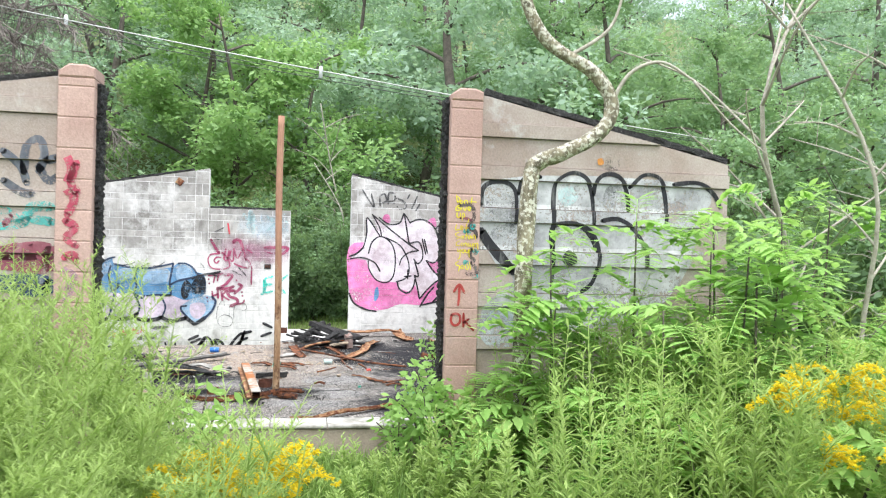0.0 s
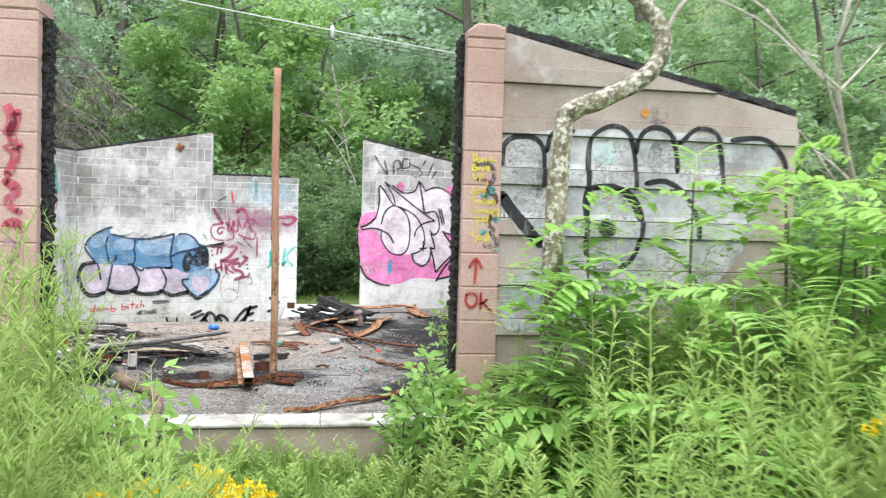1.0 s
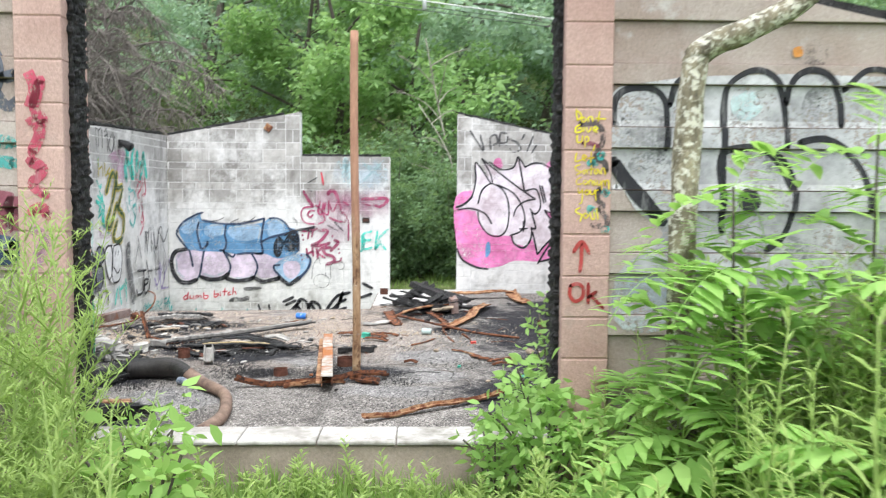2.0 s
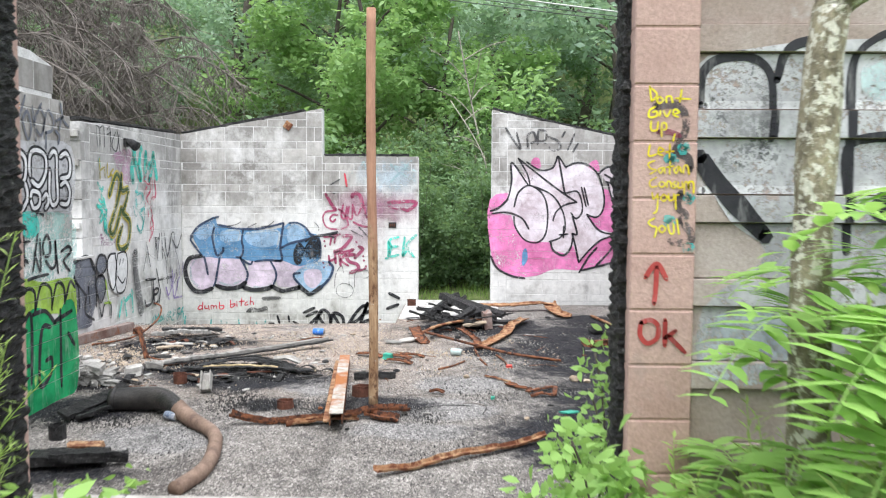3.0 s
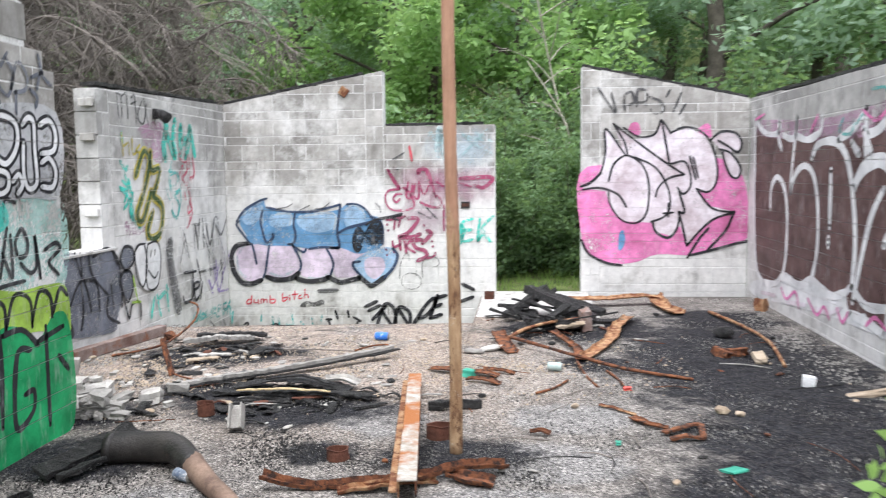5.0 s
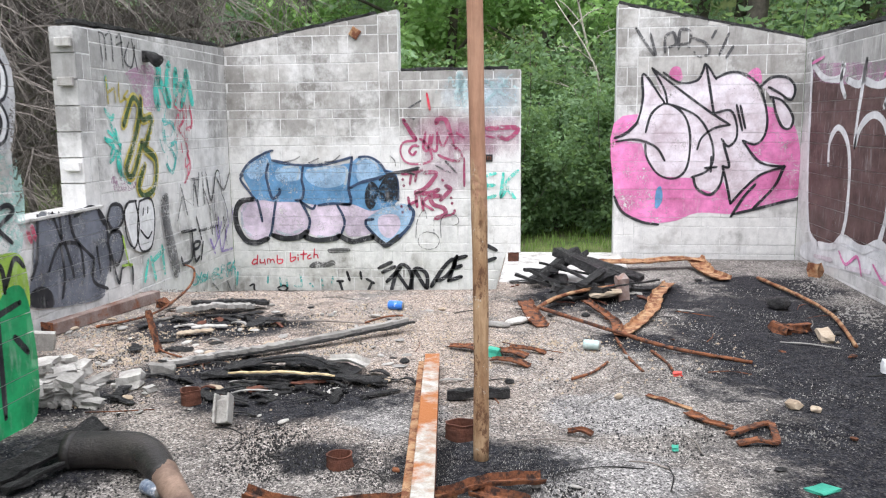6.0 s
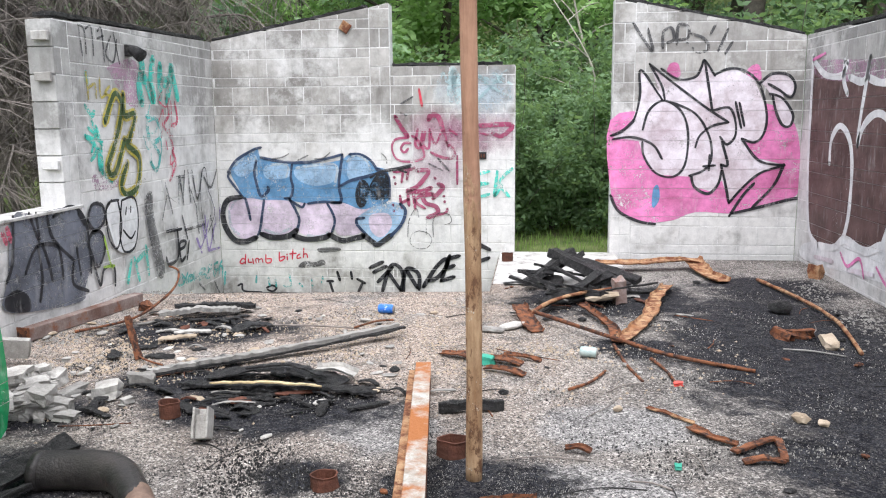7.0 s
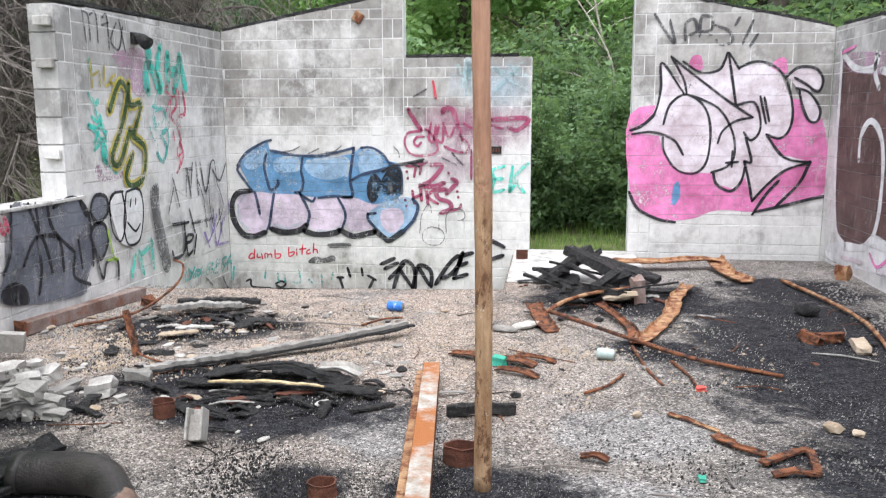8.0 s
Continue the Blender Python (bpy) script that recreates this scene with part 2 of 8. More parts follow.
def block_wall(wall, m, u0, u1, z0, top0, top1, material, thick=0.2, ref=2.279, uref=0.0, tall_only=False, ledge=0.0, gap=0.005, piece="block", length=0.406):
    """Courses of concrete block, 8 inch and 4 inch in turn, cut to a sloping top from (u0, top0) to (u1, top1)."""
    heights = [0.203] if tall_only else [0.102, 0.203]
    pitch = sum(heights)
    slope = (top1 - top0) / (u1 - u0)
    z = ref
    while z < max(top0, top1) + 0.3:
        z += pitch
    k = 0
    while z > z0 + 0.01:
        h = heights[k % len(heights)]
        low, high = max(z - h, z0), z
        short = len(heights) == 2 and k % 2 == 0
        start = uref + (length / 2 if k % 2 else 0.0)
        a = start + math.floor((u0 - start) / length) * length
        while a < u1 - 0.01:
            l, r = max(a, u0), min(a + length, u1)
            a += length
            if r - l < 0.03:
                continue
            poly = [(l + gap, low + gap), (r - gap, low + gap), (r - gap, high - gap), (l + gap, high - gap)]
            cut = clip(poly, -slope, 1, top0 - slope * u0)
            if len(cut) < 3 or max(p[1] for p in cut) - low < 0.03:
                continue
            out = (ledge if short else 0.0)
            jig = random.uniform(-0.0015, 0.0015)
            if len(cut) == 4 and cut[2:] == poly[2:]:
                key = (material.name, round(r - l, 3), round(high - low, 3), thick, out, gap)
                if key not in SHARED:
                    SHARED[key] = prism(piece, [(p[0] - l, p[1] - low) for p in poly], out, -thick, material, 0.002)
                part(piece, SHARED[key], wall, m=m @ Matrix.Translation((l, low, jig)))
            else:
                part(piece, prism(piece, cut, out, -thick, material, 0.002), wall, m=m @ Matrix.Translation((0, 0, jig)))
        z -= h
        k += 1


def core(name, m, outline, material, label, category="wall", thick=0.2, parent=None, back=0.0025):
    """The mortar body of a wall, a little behind its block faces."""
    me = prism(name, outline, -back, -thick + back, material, 0.001)
    me.transform(m)
    ob = part(name, me, parent)
    if parent is None:
        tagged(ob, label, category, kind="structure")
    return ob

# ---- structure: floor, curb, walls ----
def floor_material():
    """Burnt concrete floor: pale grit, tan dust, black ash where things burned."""
    n = Nodes("burnt_floor")
    sep = n.node("ShaderNodeSeparateXYZ", Vector=n.pos)
    x, y = sep.outputs["X"], sep.outputs["Y"]
    base = n.mix(n.ramp(n.noise(1.6, 7, 0.75), 0.38, 0.62), (0.125, 0.112, 0.102), (0.255, 0.236, 0.217))
    tan = n.math("MULTIPLY", n.ramp(y, 6.6, 8.6), n.ramp(x, 1.7, 0.7))
    base = n.mix(n.math("MULTIPLY", tan, n.ramp(n.noise(1.7, 6, 0.7), 0.34, 0.5)), base, (0.29, 0.235, 0.195))
    warp = n.math("ADD", n.math("MULTIPLY", n.noise(2.4, 6, 0.72), 0.6), n.math("MULTIPLY", n.noise(9, 6, 0.8), 0.4))
    burn = None
    for cx, cy, rx, ry in ((2.85, 9.0, 0.95, 1.75), (2.9, 7.3, 0.85, 1.25), (1.75, 10.4, 0.8, 0.6), (0.8, 6.9, 0.4, 0.3), (-0.35, 7.72, 0.7, 0.36), (-0.95, 8.1, 0.5, 0.3), (-1.35, 9.2, 0.7, 0.45), (0.08, 6.92, 0.19, 0.18), (2.2, 6.2, 0.55, 0.6), (-1.15, 6.75, 0.4, 0.4), (-0.85, 5.5, 0.5, 0.22), (-1.75, 7.5, 0.5, 0.3), (3.1, 10.9, 0.6, 0.6), (1.75, 9.0, 0.35, 0.25)):
        dx = n.math("DIVIDE", n.math("SUBTRACT", x, cx), rx)
        dy = n.math("DIVIDE", n.math("SUBTRACT", y, cy), ry)
        d = n.math("SQRT", n.math("ADD", n.math("MULTIPLY", dx, dx), n.math("MULTIPLY", dy, dy)))
        f = n.ramp(n.math("ADD", d, n.ramp(warp, 0.25, 0.75, -0.75, 0.75)), 1.3, 0.8)
        burn = f if burn is None else n.math("MAXIMUM", burn, f)
    bare = None
    for cx, cy, rx, ry in ((1.3, 6.85, 0.42, 0.3), (1.45, 7.6, 0.35, 0.3), (-0.45, 6.1, 0.4, 0.3), (1.1, 6.3, 0.35, 0.2), (0.3, 7.5, 0.3, 0.3)):
        dx = n.math("DIVIDE", n.math("SUBTRACT", x, cx), rx)
        dy = n.math("DIVIDE", n.math("SUBTRACT", y, cy), ry)
        d = n.math("SQRT", n.math("ADD", n.math("MULTIPLY", dx, dx), n.math("MULTIPLY", dy, dy)))
        f = n.ramp(n.math("ADD", d, n.ramp(warp, 0.2, 0.8, -0.7, 0.7)), 1.15, 0.85)
        bare = f if bare is None else n.math("MAXIMUM", bare, f)
    base = n.mix(n.math("MULTIPLY", bare, 0.8), base, (0.22, 0.214, 0.21))
    fleck = n.noise(75, 3, 0.8)
    burn = n.math("MULTIPLY", burn, n.ramp(fleck, 0.74, 0.58, 0.8, 1.0))
    thin = n.math("MULTIPLY", n.ramp(n.noise(5, 6, 0.75), 0.5, 0.7), 0.6)
    burn = n.math("MAXIMUM", burn, thin)
    col = n.mix(burn, base, n.mix(n.ramp(n.noise(14, 4, 0.7), 0.4, 0.7), (0.008, 0.008, 0.011), (0.03, 0.031, 0.036)))
    clean = n.math("SUBTRACT", 1.0, n.math("MULTIPLY", burn, 0.85))
    for size, lo, hi in ((170.0, 0.4, 1.6), (90.0, 0.7, 1.3)):
        cell = n.node("ShaderNodeSeparateColor", Color=n.node("ShaderNodeTexVoronoi", Vector=n.pos, Scale=size).outputs["Color"]).outputs["Red"]
        v = n.ramp(cell, 0.0, 1.0, lo, hi)
        col = n.mix(1.0, col, n.node("ShaderNodeCombineColor", Red=v, Green=v, Blue=v).outputs[0], "MULTIPLY")
        col = n.mix(n.math("MULTIPLY", n.ramp(cell, 0.92, 0.96, 0.0, 0.55), clean), col, (0.56, 0.53, 0.49))
        col = n.mix(n.ramp(cell, 0.12, 0.07, 0.0, 0.85), col, (0.05, 0.048, 0.046))
    n.bump(n.math("ADD", fleck, n.math("MULTIPLY", n.noise(18, 5, 0.7), 1.5)), 0.6, 0.012)
    return n.end(col, n.ramp(warp, 0.3, 0.7, 0.8, 0.97), 0, 0.08)


FLOOR = floor_material()
COPING = surf("dirty_coping", (0.3, 0.28, 0.255), (0.5, 0.48, 0.45), 3.5, 80, spot=(0.16, 0.15, 0.12), spots=(0.5, 0.68), spot_scale=5)


def slab(name, x0, x1, y0, y1, z0, z1, material, step=0.12, height=0.012, ragged=False):
    """A floor slab whose top is slightly uneven; ragged: its far edge runs askew and is broken."""
    nx, ny = max(2, int((x1 - x0) / step)), max(2, int((y1 - y0) / step))
    vs = []
    for j in range(ny + 1):
        for i in range(nx + 1):
            x = x0 + (x1 - x0) * i / nx
            far = y1 - (0.105 * (x1 - x) + 0.05 * noise.noise((x * 3.1, 7, 0)) + 0.03) * (1 if ragged and x < 0.67 else 0)
            y = y0 + (far - y0) * j / ny
            inner = 0 < i < nx and 0 < j < ny
            vs.append((x, y, z1 + (height * noise.noise((x * 2.1, y * 2.1, 0)) + 0.5 * height * noise.noise((x * 6, y * 6, 3)) if inner else 0)))
    fs = [(j * (nx + 1) + i, j * (nx + 1) + i + 1, (j + 1) * (nx + 1) + i + 1, (j + 1) * (nx + 1) + i) for j in range(ny) for i in range(nx)]
    k = len(vs)
    vs += [(x0, y0, z0), (x1, y0, z0), (x1, y1, z0), (x0, y1, z0)]
    rim = [list(range(nx + 1)), [j * (nx + 1) + nx for j in range(ny + 1)], [ny * (nx + 1) + i for i in range(nx, -1, -1)], [j * (nx + 1) for j in range(ny, -1, -1)]]
    for s, run in enumerate(rim):
        fs.append((k + (s + 1) % 4, *run[::-1], k + s)[::-1])
    fs.append((k + 3, k + 2, k + 1, k))
    return smooth(mesh_of(name, vs, fs, material))


tagged(part("floor", slab("floor", -2.53, 0.67, 4.45, 10.7, -0.6, 0.02, FLOOR, ragged=True)), "burnt concrete floor with grit, tan dust and black ash", "floor", kind="structure")
tagged(part("floor_strip", slab("floor_strip", 0.67, 3.81, 4.45, 12.4, -0.6, 0.02, FLOOR)), "sooty concrete floor reaching the rear doorway, black with ash", "floor", kind="structure")
tagged(part("pit_floor", slab("pit_floor", -2.53, 0.67, 10.2, 12.4, -0.75, -0.5, SOIL)), "sunken earth floor below the rear wall", "floor", kind="structure")
tagged(part("doorstep", box("doorstep", 0.68, 1.95, 11.0, 12.72, -0.1, 0.034, STEP, 0.012, 0.004, 8)), "worn white concrete doorstep at the rear doorway", "doorstep", kind="structure")

# front curb under the wide opening
curb = tagged(part("curb", box("curb", -0.36, 2.06, 4.22, 4.45, -0.3, 0.262, CURB, 0.015, 0.004, 6)), "low grey concrete curb across the wide front opening", "curb", kind="structure")
for i in range(6):
    a = -0.35 + i * 0.397
    part("coping", box("coping", a, min(a + 0.392, 2.04), 4.2, 4.46, 0.262, 0.285, COPING, 0.006, 0.003, 2), curb)

# rear wall, left of the doorway: a sloped part and a lower part
wall_rear_left = core("wall_rear_left", FACE_BACK, [(-2.53, -0.6), (0.84, -0.6), (0.84, 2.06), (-0.52, 2.06), (-0.52, 2.73), (-2.53, 2.36)], MORTAR, "roofless concrete block wall with sloped top, grey and flaking white paint")
block_wall(wall_rear_left, FACE_BACK, -2.53, -0.74, -0.6, 2.37, 2.70, BLOCK, uref=-2.303 + 0.203)
block_wall(wall_rear_left, FACE_BACK, -0.74, -0.52, -0.6, 2.70, 2.745, BLOCK, tall_only=True, uref=-0.74, length=0.22)
block_wall(wall_rear_left, FACE_BACK, -0.52, 0.84, -0.6, 2.075, 2.075, BLOCK, uref=-2.303 + 0.203)
wall_rear_right = core("wall_rear_right", FACE_BACK, [(1.87, -0.2), (3.81, -0.2), (3.81, 2.31), (1.87, 2.725)], MORTAR, "concrete block wall with sloped top beside the rear doorway, painted pink")
block_wall(wall_rear_right, FACE_BACK, 1.87, 2.09, -0.2, 2.735, 2.69, BLOCK, tall_only=True, uref=1.87, length=0.22)
block_wall(wall_rear_right, FACE_BACK, 2.09, 3.81, -0.2, 2.69, 2.325, BLOCK, uref=2.203 + 0.203)

# left wall: full height at the back, a low window wall further on
wall_left = core("wall_left", FACE_LEFT, [(6.2, -0.6), (12.6, -0.6), (12.6, 2.36), (9.6, 2.28), (9.6, 0.83), (6.2, 0.83)], MORTAR, "concrete block side wall covered in spray paint, with a low window wall")
block_wall(wall_left, FACE_LEFT, 9.79, 12.6, -0.6, 2.295, 2.37, PALE_BLOCK, uref=9.79)
block_wall(wall_left, FACE_LEFT, 9.57, 9.79, 0.85, 2.29, 2.295, PALE_BLOCK, tall_only=True, uref=9.57, length=0.22)
block_wall(wall_left, FACE_LEFT, 6.2, 9.79, -0.6, 0.845, 0.845, PALE_BLOCK, uref=6.2)
part("sill", box("sill", -2.76, -2.5, 6.2, 9.78, 0.845, 0.87, STEP, 0.006, 0.003, 6), wall_left, "white concrete sill")

# right wall
wall_right = core("wall_right", FACE_RIGHT, [(0, -0.2), (8.2, -0.2), (8.2, 2.15), (0, 2.31)], MORTAR, "concrete block side wall with brown and white spray lettering")
block_wall(wall_right, FACE_RIGHT, 0, 5.2, -0.2, 2.325, 2.23, PALE_BLOCK, uref=0.1)

# short wall on the left with a stepped broken end
wall_partition = core("wall_partition", FACE_PART, [(4.2, -0.2), (7.23, -0.2), (7.23, 2.1), (7.13, 2.1), (7.13, 2.2), (6.98, 2.2), (6.98, 2.44), (6.7, 2.5), (4.2, 2.55)], MORTAR, "partition wall with stepped broken end, green and black spray paint")
block_wall(wall_partition, FACE_PART, 4.2, 7.24, -0.2, 2.11, 2.11, BLOCK, uref=4.2, ref=2.11)
block_wall(wall_partition, FACE_PART, 4.2, 7.14, 2.11, 2.22, 2.22, BLOCK, uref=4.1, ref=2.212)
block_wall(wall_partition, FACE_PART, 4.2, 7.0, 2.22, 2.46, 2.46, BLOCK, uref=4.3, ref=2.44, tall_only=True)


def front_wall(name, u0, u1, top0, top1, label):
    outline = [(u0, -0.3), (u1, -0.3), (u1, top1 - 0.01), (u0, top0 - 0.01)]
    w = core(name, FACE_FRONT, outline, TAN_MORTAR, label, back=0.02)
    block_wall(w, FACE_FRONT, u0, u1, -0.3, top0, top1, TAN_BLOCK, ref=2.152, uref=-4.4, ledge=0.022, gap=0.002, length=9.0)
    return w


wall_front_right = front_wall("wall_front_right", 2.27, 4.2, 2.655, 2.235, "tan painted block front wall with ledges and black spray lettering")
wall_front_left = front_wall("wall_front_left", -2.7, -0.565, 2.25, 2.61, "tan painted block front wall with blue and red spray paint")


def pilaster(name, u0, u1, label):
    """A square pier of painted block beside the opening, with a sloped cap."""
    w = core(name, FACE_FRONT, [(u0, -0.3), (u1, -0.3), (u1, 2.6), (u0, 2.6)], PINK, label, "pilaster", 0.24, back=-0.025)
    z, top = -0.3, 2.6
    while z < top - 0.02:
        h = min(0.203, top - z)
        me = prism("block", [(u0 - 0.002, z + 0.003), (u1 + 0.004, z + 0.003), (u1 + 0.004, z + h - 0.003), (u0 - 0.002, z + h - 0.003)], 0.03, -0.2, PINK, 0.005)
        part("block", me, w, m=FACE_FRONT)
        z += h
    cap = prism("cap", [(u0 - 0.004, 2.6), (u1 + 0.006, 2.6), (u1 + 0.006, 2.668), (u1 - 0.05, 2.69), (u0 + 0.06, 2.69), (u0 - 0.004, 2.64)], 0.034, -0.22, PINK, 0.012)
    part("cap", cap, w, m=FACE_FRONT)
    return w


pilaster_right = pilaster("pilaster_right", 2.045, 2.27, "faded pink block pilaster with yellow and red hand lettering")
pilaster_left = pilaster("pilaster_left", -0.565, -0.345, "faded pink block pilaster with red spray paint")


def charred_board(name, length, w, d, parent=None, label="", m=None, seed=0, bumps=0.014, scales=0.0):
    """A timber burnt to scaly charcoal, along z."""
    bm = bmesh.new()
    n = max(6, int(length / (0.013 if scales else 0.035)))
    k = 7 if scales else 5
    rings = []
    for i in range(n + 1):
        z = length * i / n
        ring = []
        for a in range(4 * k):
            s, t = a // k, (a % k) / k
            c = ((-0.5 + t, -0.5), (0.5, -0.5 + t), (0.5 - t, 0.5), (-0.5, 0.5 - t))[s]
            p = Vector((c[0] * w, c[1] * d, z))
            q = noise.cell_vector(Vector((p.x * 25 + seed, p.y * 25, z * 18))) * bumps * 0.8 + noise.noise_vector(Vector((p.x * 14 + seed, p.y * 14, z * 9))) * bumps
            if scales:
                near = noise.voronoi(Vector((p.x * 13 + seed, p.y * 13, z * 24)))[0]
                out = scales * (min(1.0, (near[1] - near[0]) * 2.2) - 0.35)
                p = p + Vector((c[0] * 2 * out, c[1] * 2 * out, 0))
                q = noise.noise_vector(Vector((p.x * 5 + seed, p.y * 5, z * 3))) * bumps
            ring.append(bm.verts.new(p + Vector((q.x, q.y, 0))))
        rings.append(ring)
    for i in range(n):
        for a in range(4 * k):
            b = (a + 1) % (4 * k)
            bm.faces.new((rings[i][a], rings[i][b], rings[i + 1][b], rings[i + 1][a]))
    bm.faces.new(rings[0][::-1])
    bm.faces.new(rings[-1])
    me = bpy.data.meshes.new(name)
    bm.to_mesh(me)
    bm.free()
    me.materials.append(CHAR)
    return part(name, me, parent, label, m)


def along(a, b, roll=0):
    """A pose whose z axis runs from a to b."""
    d = Vector(b) - Vector(a)
    return Matrix.Translation(a) @ d.to_track_quat("Z", "Y").to_matrix().to_4x4() @ Matrix.Rotation(radians(roll), 4, "Z")


tagged(charred_board("charred_jamb", 2.35, 0.03, 0.18, m=Matrix.Translation((2.034, 4.3, 0.28)), seed=1, bumps=0.006, scales=0.02), "door jamb timber burnt to scaly black charcoal", "burnt timber")
tagged(charred_board("charred_jamb", 2.3, 0.03, 0.16, m=Matrix.Translation((-0.334, 4.29, 0.28)), seed=5, bumps=0.006, scales=0.02), "door jamb timber burnt to scaly black charcoal", "burnt timber")
for a, b, w in (((2.3, 4.26, 2.665), (4.2, 4.26, 2.25), 0.16), ((-0.54, 4.26, 2.62), (-2.7, 4.26, 2.265), 0.16), ((1.88, 12.7, 2.742), (3.8, 12.7, 2.335), 0.14), ((-2.53, 12.7, 2.38), (-0.78, 12.7, 2.71), 0.12), ((-2.63, 12.5, 2.385), (-2.63, 9.62, 2.31), 0.14), ((3.91, 12.5, 2.335), (3.91, 7.4, 2.245), 0.14), ((-0.5, 12.7, 2.085), (0.7, 12.7, 2.085), 0.12)):
    thin = 0.045 if a[1] < 5 else 0.028
    L = (Vector(b) - Vector(a)).length
    d = (Vector(b) - Vector(a)).normalized()
    side = Vector((0, 1, 0)) if abs(d.x) > abs(d.y) else Vector((1, 0, 0))
    up = d.cross(side)
    m = Matrix((( side.x, up.x, d.x, a[0]), (side.y, up.y, d.y, a[1]), (side.z, up.z, d.z, a[2] + thin * 0.3), (0, 0, 0, 1)))
    tagged(charred_board("burnt_wall_plate", L, w, thin, m=m, seed=a[0], bumps=0.012), "charred strip of roof timber along the wall top", "burnt timber")

# ---- ground and hillside ----
def ground_height(x, y):
    h = 0.05 * noise.noise((x * 0.8, y * 0.8, 5)) if abs(x) < 30 and abs(y) < 40 else 0.0
    if -2.72 < x < 4.1 and 4.1 < y < 12.9:
        return -0.8
    rise = max(0.0, y - 17.0)
    return h + 0.02 + 0.42 * rise * min(1.0, rise / 14) * (1 if y < 90 else 90 / y)


def ground():
    xs = [-600, -250, -120, -60, -40] + [-28 + i * 1.0 for i in range(25)] + [-3.0, -2.7, -2.6] + [-2.2 + 0.3 * i for i in range(21)] + [4.05, 4.15, 4.6] + [5 + i for i in range(26)] + [40, 60, 120, 250, 600]
    ys = [-600, -200, -80, -40, -20, -10] + [-6 + 0.4 * i for i in range(25)] + [4.1, 4.2, 5, 7, 9, 11, 12.6, 12.85, 12.95] + [13.5 + 0.8 * i for i in range(40)] + [50, 60, 80, 120, 200, 400, 700]
    vs = [(x, y, ground_height(x, y)) for y in ys for x in xs]
    n = len(xs)
    fs = [(j * n + i, j * n + i + 1, (j + 1) * n + i + 1, (j + 1) * n + i) for j in range(len(ys) - 1) for i in range(n - 1)]
    return smooth(mesh_of("ground", vs, fs, SOIL))


tagged(part("ground", ground()), "weedy grassy ground rising to a wooded hillside", "ground", kind="structure")


# ---- plants ----
def leaf_cloud(name, centres, sizes, per, leaf, material, rng, droop=0.3, near=False, flat=1.0):
    """Leaves as small folded blades scattered in clumps."""
    cnt = len(centres) * per
    c = np.repeat(np.asarray(centres), per, axis=0)
    s = np.repeat(np.asarray(sizes), per)[:, None]
    g = rng.normal(size=(cnt, 3))
    g /= np.linalg.norm(g, axis=1)[:, None]
    p = c + g * s * (rng.random((cnt, 1)) ** 0.4) * np.array([1.0, 1.0, flat])
    d = rng.normal(size=(cnt, 3))
    d[:, 2] = d[:, 2] * 0.5 - droop
    d /= np.linalg.norm(d, axis=1)[:, None]
    w = np.cross(d, rng.normal(size=(cnt, 3)) * np.array([flat, flat, 1.0]))
    w /= np.linalg.norm(w, axis=1)[:, None]
    up = np.cross(d, w)
    L = leaf * rng.uniform(0.6, 1.3, (cnt, 1))
    side = w * L * 0.24
    k = 4
    if near:
        k = 6
        q = np.stack([p, p + d * L * 0.25 + side * 0.8 + up * L * 0.04, p + d * L * 0.6 + side * 0.9 + up * L * 0.05, p + d * L - up * L * 0.08, p + d * L * 0.6 - side * 0.9 + up * L * 0.05, p + d * L * 0.25 - side * 0.8 + up * L * 0.04], axis=1).reshape(-1, 3)
    else:
        q = np.stack([p, p + d * L * 0.45 + w * L * 0.24 + up * L * 0.06, p + d * L, p + d * L * 0.45 - w * L * 0.24 + up * L * 0.06], axis=1).reshape(-1, 3)
    me = bpy.data.meshes.new(name)
    me.vertices.add(cnt * k)
    me.vertices.foreach_set("co", q.ravel())
    me.loops.add(cnt * k)
    me.loops.foreach_set("vertex_index", np.arange(cnt * k))
    me.polygons.add(cnt)
    me.polygons.foreach_set("loop_start", np.arange(cnt) * k)
    me.update(calc_edges=True)
    me.materials.append(material)
    return me


